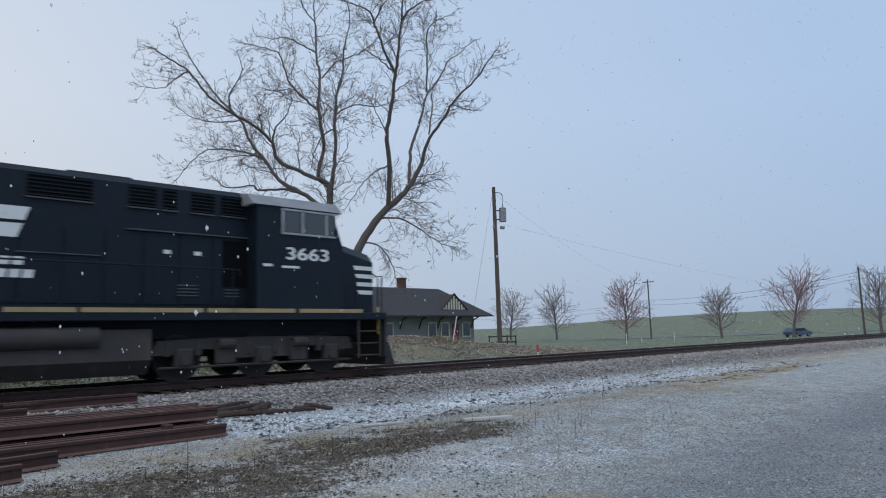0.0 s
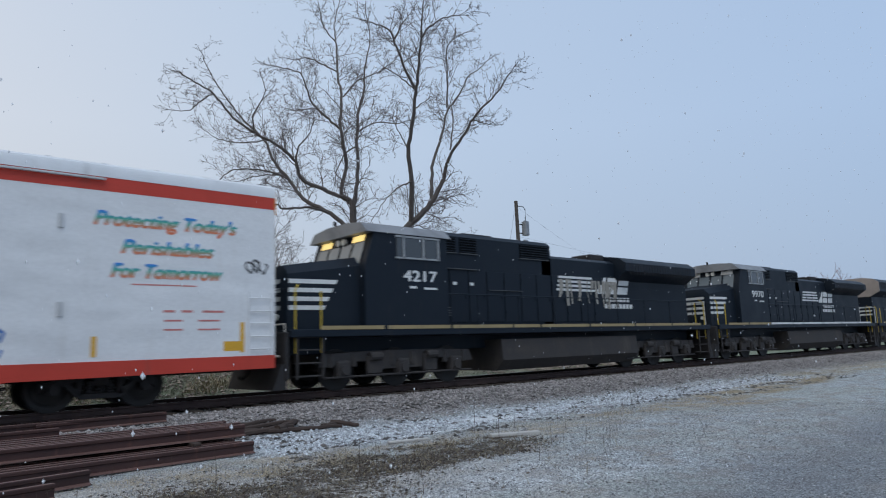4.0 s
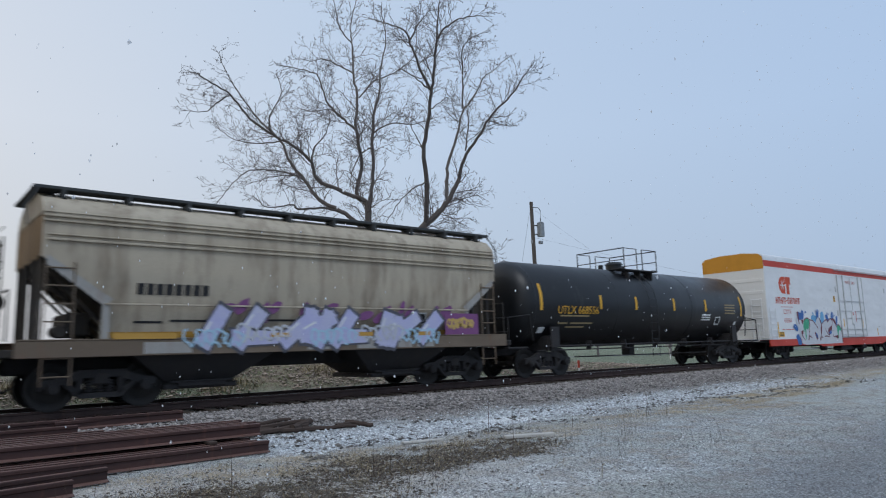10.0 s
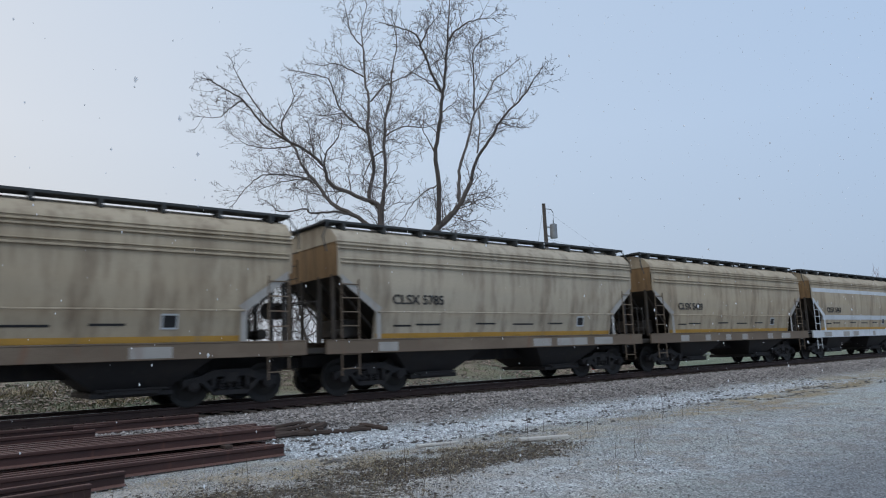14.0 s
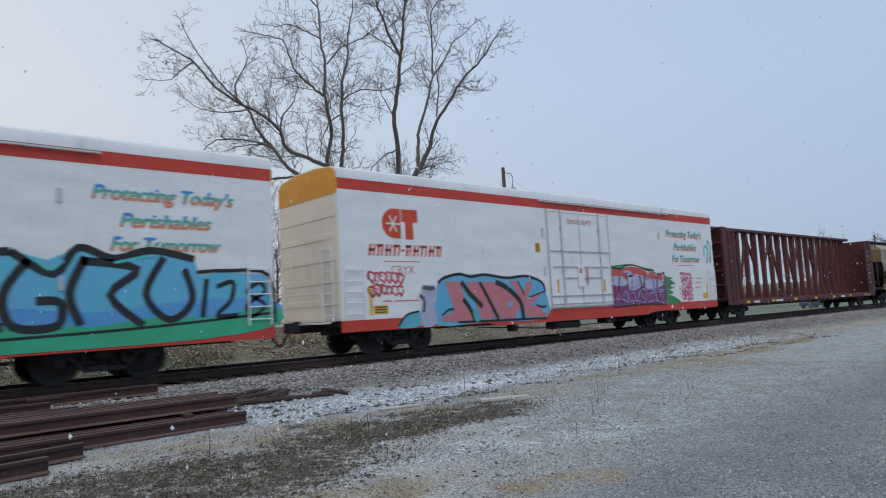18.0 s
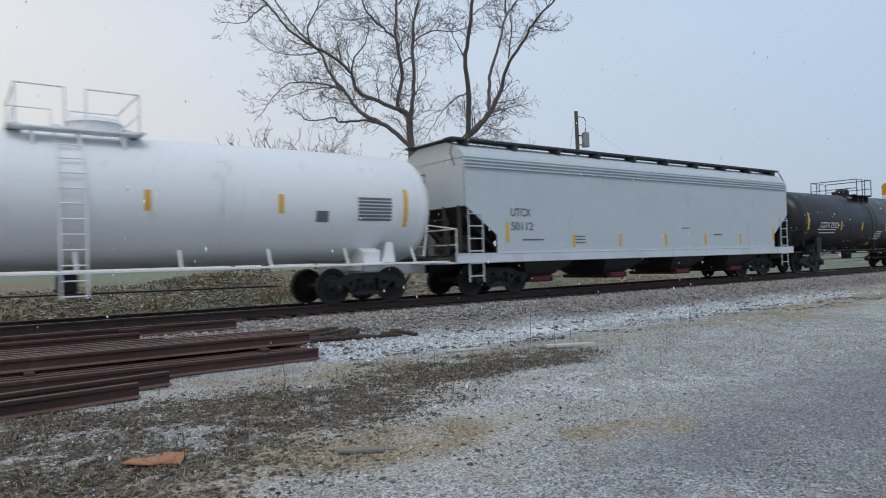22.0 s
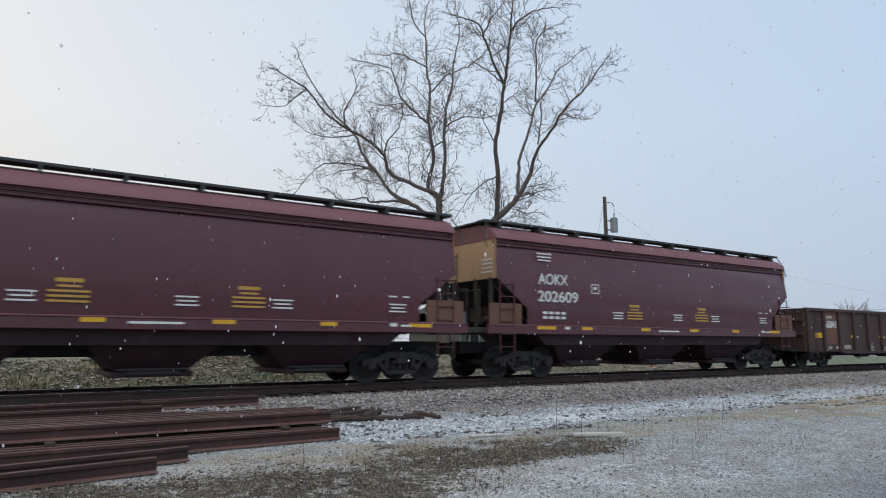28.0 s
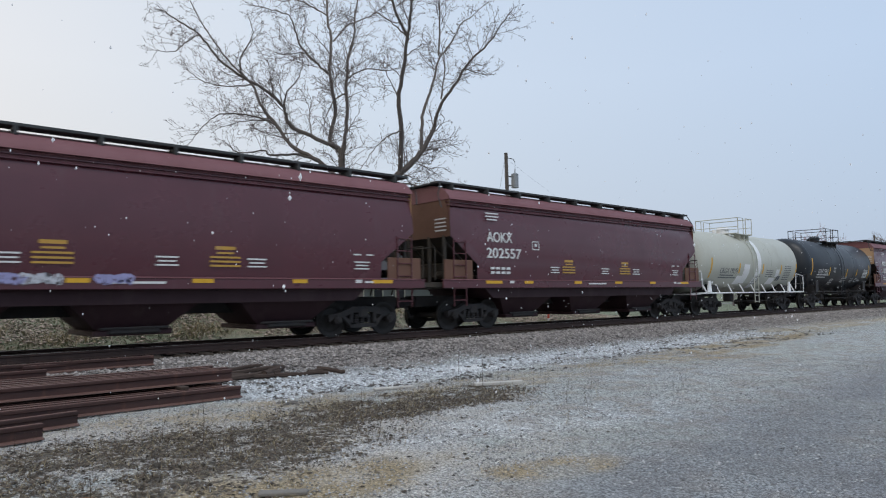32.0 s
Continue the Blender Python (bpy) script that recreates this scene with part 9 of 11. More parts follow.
gx = grid_lines([(-600, -60, 30), (-60, -6, 3), (-6, 18, 0.12), (18, 36, 0.3), (36, 90, 1.5), (90, 240, 6), (240, 1200, 30)])
gy = grid_lines([(-300, -20, 20), (-20, 1.5, 1.5), (1.5, 14.4, 0.12), (14.4, 30, 0.4), (30, 90, 2.0), (90, 250, 6), (250, 1200, 30)])
GX, GY = np.meshgrid(gx, gy, indexing="ij")
GZ = height(GX, GY)
near_lot = (GX > -6) & (GX < 36) & (GY > 1.5) & (GY < 14.4)
GZ = GZ + near_lot * 0.035 * (fbm(GX * 2.2, GY * 2.2, 61) - 0.5)
ni, nj = len(gx), len(gy)
verts = np.stack([GX, GY, GZ], -1).reshape(-1, 3)
ii, jj = np.meshgrid(np.arange(ni - 1), np.arange(nj - 1), indexing="ij")
k0 = (ii * nj + jj).ravel()
quads = np.stack([k0, k0 + nj, k0 + nj + 1, k0 + 1], -1)
gme = bpy.data.meshes.new("ground")
gme.from_pydata(verts.tolist(), [], quads.tolist())
names = ("straw", "litter", "dirt", "pale", "slush", "ballast", "field", "dark")
vals = masks(verts[:, 0], verts[:, 1])
for nme, v in zip(names, vals):
    gme.attributes.new(nme, "FLOAT", "POINT").data.foreach_set("value", np.asarray(v, dtype=np.float32))
bankv = step(20.8, 23, verts[:, 1]) * (1 - step(36, 43, verts[:, 0])) * (1 - step(40, 52, verts[:, 1])) * step(0.3, 0.5, fbm(verts[:, 0] * 0.3, verts[:, 1] * 0.3, 71))
gme.attributes.new("bank", "FLOAT", "POINT").data.foreach_set("value", np.asarray(bankv, dtype=np.float32))
gme.materials.append(ground_material())
gme.shade_smooth()
ground = tagged(new("ground", gme), "wet grey gravel lot with straw, litter, ballast and green fields", "ground", kind="structure")


# ---- the track ----
def rail_profile(s=1.0):
    p = [(-0.070, 0), (0.070, 0), (0.070, 0.012), (0.012, 0.032), (0.010, 0.115), (0.034, 0.128), (0.036, 0.160), (0.028, 0.171), (-0.028, 0.171), (-0.036, 0.160), (-0.034, 0.128), (-0.010, 0.115), (-0.012, 0.032), (-0.070, 0.012)]
    return [(a * s, b * s) for a, b in p]


track = tagged(new("railway_track"), "straight railway track on brown ballast with wooden ties", "railway track", kind="structure")
for s in (-1, 1):
    yy = YC + s * 0.755
    rm = Mesh().prism([(yy + a, RZ - 0.171 + b) for a, b in rail_profile()], -80, 420)
    part("rail", rm, M_RAIL, track, "rust-brown rail")
    part("rail_head", Mesh().prism([(yy - 0.026, RZ - 0.002), (yy + 0.026, RZ - 0.002), (yy + 0.022, RZ + 0.002), (yy - 0.022, RZ + 0.002)], -80, 420), M_RAILTOP, track, "bright worn running surface")
rr = random.Random(3)
tie_meshes = [Mesh().box((0, 0, 0), (0.23, 2.6, 0.17), 0.018).data("tie", M_TIE) for _ in range(3)]
plate_mesh = Mesh().box((0, 0, 0), (0.20, 0.36, 0.02), 0.004).box((0.05, 0.12, 0.02), (0.02, 0.02, 0.04)).box((-0.05, -0.12, 0.02), (0.02, 0.02, 0.04)).data("tie_plate", M_RAIL)
for i in range(150):
    x = -4 + i * 0.53
    part("tie", tie_meshes[i % 3], None, track).matrix_basis = pose(x + rr.uniform(-0.03, 0.03), YC + rr.uniform(-0.04, 0.04), RZ - 0.171 - 0.02 - 0.085, rr.uniform(-0.6, 0.6), 0, rr.uniform(-1.2, 1.2))
for i in range(60):
    x = -1 + i * 0.53
    for s in (-1, 1):
        part("tie_plate", plate_mesh, None, track).matrix_basis = pose(x, YC + s * 0.755, RZ - 0.171 - 0.008)


def scatter(n, x0, x1, y0, y1, size, seed, keep=None, lift=0.3, flat=0.7):
    """Many small angular stones on the ground, as one mesh."""
    rs = np.random.RandomState(seed)
    x = x0 + (x1 - x0) * rs.rand(n) ** 1.35
    y = y0 + (y1 - y0) * rs.rand(n)
    if keep is not None:
        ok = rs.rand(n) < keep(x, y)
        x, y = x[ok], y[ok]
    n = len(x)
    z = height(x, y)
    s = size[0] + (size[1] - size[0]) * rs.rand(n) ** 2
    base = np.array([(1, 0, 0), (-0.9, 0.2, 0), (0.1, 1, 0), (-0.1, -0.9, 0), (0.1, 0.1, 0.9), (0, -0.1, -0.8)])
    faces = np.array([(0, 2, 4), (2, 1, 4), (1, 3, 4), (3, 0, 4), (2, 0, 5), (1, 2, 5), (3, 1, 5), (0, 3, 5)])
    v = np.repeat(base[None], n, 0) * (0.75 + 0.5 * rs.rand(n, 6, 1))
    v[:, :, 2] *= flat
    a = rs.rand(n) * 6.283
    c, sn = np.cos(a)[:, None], np.sin(a)[:, None]
    vx = v[:, :, 0] * c - v[:, :, 1] * sn
    vy = v[:, :, 0] * sn + v[:, :, 1] * c
    pts = np.stack([x[:, None] + vx * s[:, None], y[:, None] + vy * s[:, None], (z + lift * s)[:, None] + v[:, :, 2] * s[:, None]], -1).reshape(-1, 3)
    fs = (faces[None] + (np.arange(n) * 6)[:, None, None]).reshape(-1, 3)
    me = bpy.data.meshes.new("stones")
    me.from_pydata(pts.tolist(), [], fs.tolist())
    return me


def stuff(name, me, mat, label, category):
    me.materials.append(mat)
    return tagged(new(name, me), label, category, kind="stuff")


stuff("ballast", scatter(26000, 0, 52, 12.9, 15.55, (0.025, 0.06), 1, lambda x, y: step(12.7, 13.6, y + 0.6 * (fbm(x, y, 31) - 0.5))), M_STONE, "brown-grey crushed ballast stones beside the rails", "ballast")
# shadow beside and between the rails, put in as darker stones
stuff("ballast", scatter(9000, -2, 52, 15.3, 18.2, (0.025, 0.06), 10), M_DEBRIS, "ballast stones darkened to carry the shadow along the rails", "ballast")
stuff("ballast", scatter(14000, 0, 50, 17.8, 20.3, (0.025, 0.06), 2), M_STONE, "brown-grey crushed ballast stones behind the rails", "ballast")
stuff("gravel", scatter(26000, 0, 28, 9.8, 13.4, (0.015, 0.045), 4, lambda x, y: masks(x, y)[3] * (1 - masks(x, y)[4])), M_GRAVEL, "pale wet gravel", "gravel")
stuff("gravel", scatter(80000, -1, 18, 2.0, 11.0, (0.005, 0.018), 5, lambda x, y: (1 - 0.8 * masks(x, y)[1]) * (1 - 0.6 * masks(x, y)[7])), M_LOTSTONE, "loose grey gravel on the lot", "gravel")
stuff("leaf_litter", scatter(26000, -2, 9.5, 4.2, 10.0, (0.010, 0.035), 6, lambda x, y: np.clip(masks(x, y)[1] * 1.2 + 0.1 * masks(x, y)[2], 0, 1), 0.3, 0.4), M_LEAF, "dark brown leaf litter and clods", "leaf litter")
stuff("gravel_debris", scatter(5200, 5.2, 30, 9.4, 13.6, (0.02, 0.075), 8, lambda x, y: step(0.46, 0.66, fbm(x * 1.3, y * 2.2, 91)), 0.2, 0.45), M_DEBRIS, "dark wet clods and bark scraps on the pale gravel", "debris")
stuff("gravel_debris", scatter(900, 3.0, 26, 3.0, 9.6, (0.006, 0.024), 9, lambda x, y: step(0.4, 0.7, fbm(x * 0.8, y * 0.8, 93)), 0.2, 0.5), M_DEBRIS, "dark chips on the gravel lot", "debris")
stuff("leaf_litter", scatter(36000, -4, 40, 20.9, 29, (0.03, 0.09), 7, lambda x, y: (1 - step(33, 40, x)) * step(0.35, 0.6, fbm(x * 0.5, y * 0.5, 77)), 0.8, 0.5), M_BANKLEAF, "dead brown leaves heaped on the bank", "leaf litter")


# ---- grass, weeds and litter ----
def blades(n, pick, hgt, width, seed, lean=0.6, spread=0.0):
    rs = np.random.RandomState(seed)
    x, y = pick(rs, n)
    n = len(x)
    z = height(x, y)
    a = rs.rand(n) * 6.283
    h = hgt[0] + (hgt[1] - hgt[0]) * rs.rand(n) ** 1.6
    l = lean * (0.3 + rs.rand(n))
    dx, dy = np.cos(a) * l * h, np.sin(a) * l * h
    wx, wy = -np.sin(a) * width, np.cos(a) * width
    p0 = np.stack([x - wx, y - wy, z - 0.01], -1)
    p1 = np.stack([x + wx, y + wy, z - 0.01], -1)
    p2 = np.stack([x + dx * 0.45 + wx * 0.7, y + dy * 0.45 + wy * 0.7, z + h * 0.6], -1)
    p3 = np.stack([x + dx * 0.45 - wx * 0.7, y + dy * 0.45 - wy * 0.7, z + h * 0.6], -1)
    p4 = np.stack([x + dx, y + dy, z + h], -1)
    pts = np.stack([p0, p1, p2, p3, p4], 1).reshape(-1, 3)
    o = (np.arange(n) * 5)[:, None]
    q = (o + np.array([[0, 1, 2, 3]])).tolist()
    tri = (o + np.array([[3, 2, 4]])).tolist()
    me = bpy.data.meshes.new("blades")
    me.from_pydata(pts.tolist(), [], q + tri)
    return me


def within(x0, x1, y0, y1, mask=None, power=1.0):
    def pick(rs, n):
        x, y = x0 + (x1 - x0) * rs.rand(n) ** power, y0 + (y1 - y0) * rs.rand(n)
        if mask is not None:
            ok = rs.rand(n) < mask(x, y)
            x, y = x[ok], y[ok]
        return x, y
    return pick


def clumps(centres, r):
    def pick(rs, n):
        c = np.array(centres)[rs.randint(0, len(centres), n)]
        a, d = rs.rand(n) * 6.283, r * rs.rand(n) ** 0.7
        return c[:, 0] + np.cos(a) * d, c[:, 1] + np.sin(a) * d * 0.6
    return pick


stuff("dead_grass", blades(16000, within(0.2, 9.5, 4.2, 10.4, lambda x, y: np.clip(masks(x, y)[0] + 0.25 * masks(x, y)[1], 0, 1)), (0.015, 0.07), 0.0035, 11, 3.0), M_DEADGRASS, "flattened straw-coloured dead grass", "grass")
stuff("dead_weeds", blades(24000, within(-1, 9.2, 5.8, 9.8, lambda x, y: masks(x, y)[1]), (0.015, 0.07), 0.0035, 12, 3.2), M_BROWNW, "matted brown dead weeds", "weeds")
stuff("dead_grass", blades(9000, within(11, 34, 8.6, 12.4, lambda x, y: masks(x, y)[0]), (0.015, 0.06), 0.005, 13, 2.5), M_DEADGRASS, "straw-coloured grass strip across the gravel", "grass")
stuff("dead_grass", blades(9000, within(-1, 9.2, 5.8, 9.8, lambda x, y: masks(x, y)[1]), (0.015, 0.06), 0.003, 19, 4.0), M_DEADGRASS, "pale straw lying over the dark weeds", "grass")
stuff("dead_stalks", blades(190, within(0.3, 9.5, 5.4, 10.0), (0.08, 0.2), 0.0035, 20, 3.0), M_DEADGRASS, "pale dead stalks lying across the dirt", "weeds")
stuff("weed_stems", blades(110, within(0.6, 11.0, 5.6, 10.3), (0.15, 0.6), 0.003, 14, 0.35), M_BROWNW, "thin dry weed stems", "weeds")
stuff("weed_stems", blades(16, within(8.4, 15.0, 8.6, 10.8), (0.3, 0.7), 0.004, 15, 0.25), M_BROWNW, "tall thin dry weed stems", "weeds")
stuff("brush", blades(10000, within(-4, 40, 21.0, 31, lambda x, y: 1 - step(33, 40, x)), (0.02, 0.11), 0.016, 16, 3.2), M_BRUSH, "dry brown brush and leaves on the bank", "brush")
stuff("rough_grass", blades(8000, within(-4, 34, 20.6, 29), (0.02, 0.11), 0.014, 17, 2.8), M_GREENB, "rough green-brown grass behind the track", "grass")
stuff("straw_tufts", blades(2400, clumps([(5.5, 23.5), (9.5, 22.8), (3.2, 24.5), (13.5, 23.4), (0.8, 23.0), (18, 24.0), (23.5, 25.0), (8.0, 25.2)], 1.1), (0.10, 0.38), 0.012, 18, 1.8), M_DEADGRASS, "pale tufts of dead grass", "grass")


M_WEED = surf("grey_green_weeds", (0.20, 0.235, 0.155), 0.95, c2=(0.31, 0.30, 0.24), scale=1.2, bump=0.0)
stuff("rank_weeds", blades(13000, within(-4, 11, 21.2, 27, lambda x, y: 1 - step(8.5, 11, x)), (0.03, 0.16), 0.018, 62, 3.4), M_WEED, "rank grey-green weeds on the bank", "weeds")
stuff("dead_stalks", blades(1500, within(-4, 10, 21.4, 26, lambda x, y: step(0.42, 0.6, fbm(x * 0.8, y * 0.8, 83))), (0.15, 0.5), 0.010, 63, 1.2), M_BRUSH, "pinkish-brown dead stalks on the bank", "weeds")


# ---- stacked rails ----
M_OLDTIE = surf("split_brown_tie", (0.065, 0.045, 0.036), 0.9, c2=(0.04, 0.03, 0.027), scale=4.0, stretch=(0.4, 3, 3), bump=0.6)
# heads and foot edges catch the light; that brightness is in this colour
M_STACKTOP = surf("light_catching_rail_edge", (0.16, 0.092, 0.076), 0.42, c2=(0.09, 0.046, 0.038), scale=2.5, stretch=(0.3, 1, 1), dirt=(0.22, 0.10, 0.05), dirt_amount=0.35, bump=0.1)
def stacked_rail(x0, y0, x1, y1, z, label="old rust-brown rail lying on the stack", tilt=0.0):
    ln = math.hypot(x1 - x0, y1 - y0)
    ms = Mesh().prism(rail_profile(1.10), -ln / 2, ln / 2)
    ob = part("stacked_rail", ms, M_STACK, None)
    part("head", Mesh().prism([(-0.037, 0.1870), (0.037, 0.1870), (0.031, 0.1915), (-0.031, 0.1915)], -ln / 2 + 0.01, ln / 2 - 0.01), M_STACKTOP, ob, "rail head, light from above put into its paler tone")
    part("foot_edge", Mesh().prism([(-0.078, 0.002), (-0.076, 0.0145), (-0.030, 0.0300), (-0.0305, 0.033), (-0.078, 0.0175), (-0.081, 0.002)], -ln / 2 + 0.01, ln / 2 - 0.01), M_STACKTOP, ob, "added foot strip, paler for the light it catches")
    ob.matrix_basis = pose((x0 + x1) / 2, (y0 + y1) / 2, z, tilt, 0, math.degrees(math.atan2(y1 - y0, x1 - x0)))
    return tagged(ob, label, "rail", "stack of old rails")


def back(x0, y0, x1, y1, x):
    return y0 + (y1 - y0) * (x - x0) / (x1 - x0)


RAILS = [(0.60, 9.16, 1.95, 9.36, 0.02), (0.64, 9.77, 2.50, 10.06, 0.02), (0.70, 10.74, 5.17, 10.85, 0.02), (0.70, 10.98, 5.05, 11.05, 0.02), (0.7, 11.2, 5.0, 11.24, 0.02), (0.7, 11.42, 5.1, 11.44, 0.02), (0.7, 11.66, 5.0, 11.68, 0.02),
         (0.7, 11.9, 4.9, 11.9, 0.02), (0.7, 12.15, 5.0, 12.15, 0.02), (0.7, 12.4, 4.8, 12.4, 0.02)]
for x0, y0, x1, y1, z in RAILS:
    k = (y1 - y0) / (x1 - x0)
    stacked_rail(x0 - 5, y0 - 5 * k, x1, y1, z)
for x0, y0, x1, y1, z in [(0.75, 11.30, 5.2, 11.26, 0.264), (0.75, 11.48, 5.05, 11.44, 0.264), (0.8, 11.70, 5.3, 11.64, 0.264), (0.8, 12.0, 5.1, 11.9, 0.264), (0.8, 12.30, 5.25, 12.16, 0.264)]:
    k = (y1 - y0) / (x1 - x0)
    stacked_rail(x0 - 5, y0 - 5 * k, x1, y1, z, "old reddish rail on top of the stack")
for x in (-2.6, 0.9, 4.3):
    tagged(part("wooden_spacer", Mesh().box((x, 11.75, 0.237), (0.13, 1.5, 0.05), 0.008), M_OLDTIE, None), "dark wooden spacer between the layers of old rails", "spacer", "spacers in the stack")
stacked_rail(2.6, 14.12, 4.65, 14.3, 0.33, "short old rail on the ballast shoulder")
stacked_rail(-4, 13.75, 2.9, 13.75, 0.28, "spare rail lying on the ballast shoulder")
stacked_rail(-4, 14.05, 4.9, 14.2, 0.36, "spare rail lying on the ballast shoulder")
stacked_rail(-4, 13.35, 3.2, 13.2, 0.2, "spare rail lying on the ballast shoulder")


def log(x0, y0, x1, y1, r, mat, label, name="old_timber", seed=0):
    rnd = random.Random(seed)
    n = 7
    pts = []
    for i in range(n):
        u = i / (n - 1)
        x, y = x0 + (x1 - x0) * u, y0 + (y1 - y0) * u
        pts.append((x + rnd.uniform(-0.03, 0.03), y + rnd.uniform(-0.03, 0.03), float(height(x, y)) + r * 0.8 + rnd.uniform(-0.01, 0.02)))
    return tagged(part(name, Mesh().tube(pts, r, 7, r * 0.7), mat, None), label, "timber")


for i, (x0, y0, x1, y1, r) in enumerate([(5.3, 13.0, 7.2, 13.2, 0.06), (5.0, 12.6, 7.0, 12.95, 0.07), (5.6, 13.25, 6.9, 13.45, 0.05), (6.6, 12.75, 7.2, 13.1, 0.09), (4.6, 12.75, 6.2, 12.8, 0.05), (5.9, 12.9, 6.8, 12.7, 0.06)]):
    log(x0, y0, x1, y1, r, M_OLDTIE, "broken brown tie piece in a heap beside the rails", seed=i)
log(7.95, 12.95, 8.35, 12.45, 0.06, M_OLDTIE, "dark stick on the pale gravel", "dark_stick", 9)
log(6.8, 12.72, 8.0, 12.6, 0.05, M_OLDTIE, "long dark crooked stick on the pale gravel", "dark_stick", 11)
log(7.6, 12.75, 8.05, 12.85, 0.045, M_OLDTIE, "dark stick on the pale gravel", "dark_stick", 10)


def board(x0, y0, x1, y1, w, h, mat, label, name="board"):
    a = math.atan2(y1 - y0, x1 - x0)
    ln = math.hypot(x1 - x0, y1 - y0)
    ob = part(name, Mesh().box((0, 0, 0), (ln, w, h), 0.01), mat, None)
    x, y = (x0 + x1) / 2, (y0 + y1) / 2
    ob.matrix_basis = pose(x, y, float(height(x, y)) + h / 2 + 0.005, 2, 1.0, math.degrees(a))
    return tagged(ob, label, "board")


M_WHITEWOOD = surf("bleached_board", (0.55, 0.53, 0.50), 0.85, c2=(0.4, 0.38, 0.35), scale=4.0, stretch=(0.4, 3, 3), bump=0.4)
board(8.75, 8.9, 9.72, 8.6, 0.12, 0.06, M_WHITEWOOD, "bleached white board lying on the gravel")
board(7.2, 9.85, 8.0, 9.72, 0.10, 0.04, M_WHITEWOOD, "bleached white board among the weeds")
board(2.72, 5.36, 3.06, 5.14, 0.10, 0.03, M_WOOD, "short grey weathered board")
PLATE = Mesh().box((0, 0, 0), (0.19, 0.27, 0.018), 0.004)
for hx, hy in ((-0.06, 0.1), (0.06, 0.1), (-0.06, -0.1), (0.06, -0.1)):
    PLATE.box((hx, hy, 0.009), (0.022, 0.022, 0.006))
PLATE_ME = PLATE.data("tie_plate", M_PLATE)
for x, y, a, tx in ((1.31, 6.17, 50, 3), (1.42, 6.14, 12, -2), (1.53, 6.11, -25, 4)):
    tagged(part("loose_tie_plate", PLATE_ME, None, None), "orange rusty steel tie plate lying on the dirt", "tie plate", "rusty tie plates").matrix_basis = pose(x, y, float(height(x, y)) + 0.03, tx, 4, a)


# ---- trees ----
def aside(d, angle, turn):
    """Direction d bent away by an angle, towards a side given by a turn about d."""
    a = d.orthogonal().normalized()
    b = d.cross(a)
    return (d * math.cos(angle) + (a * math.cos(turn) + b * math.sin(turn)) * math.sin(angle)).normalized()


def sprig(ms, p, d, length, r, level, rnd, up=0.06, thin=0.0075, wild=0.30, wide=(0.5, 1.1), gap=0.25):
    """A crooked twig that zigzags from bud to bud, with smaller ones at its buds."""
    n = max(2, min(8, int(length / gap)))
    pts = [p]
    turn = rnd.uniform(0, 6.283)
    d = d.normalized()
    for i in range(n):
        d = aside(d, rnd.uniform(0.3, 1.0) * wild * 1.5, turn + i * math.pi + rnd.uniform(-0.9, 0.9))
        d = (d + Vector((0, 0, up))).normalized()
        pts.append(pts[-1] + d * (length / n) * rnd.uniform(0.8, 1.2))
    ms.tube(pts, r, 4 if level > 2 else 3, max(r * 0.45, thin * 0.6))
    if level <= 0:
        return
    for i in range(1, n + 1):
        if i < n and rnd.random() < 0.14:
            continue
        along = (pts[i] - pts[i - 1]).normalized()
        for _ in range(2 if i == n or rnd.random() < 0.2 else 1):
            dd = aside(along, rnd.uniform(*wide), turn + i * 2.6 + rnd.uniform(-0.8, 0.8))
            sprig(ms, pts[i], dd, length * rnd.uniform(0.32, 0.62) * (1.1 - 0.35 * i / n), max(r * 0.5, thin), level - 1, rnd, up, thin, wild, wide, gap)


BR = 36.0
BX, BY = 0.5624, 0.8269
big = thing("large_bare_tree", "large bare two-trunked tree with spreading crooked limbs", "tree", "", pose(BR * BX, BR * BY, RZ))
tr = random.Random(12)
depth_of = {}
twigs = Mesh()


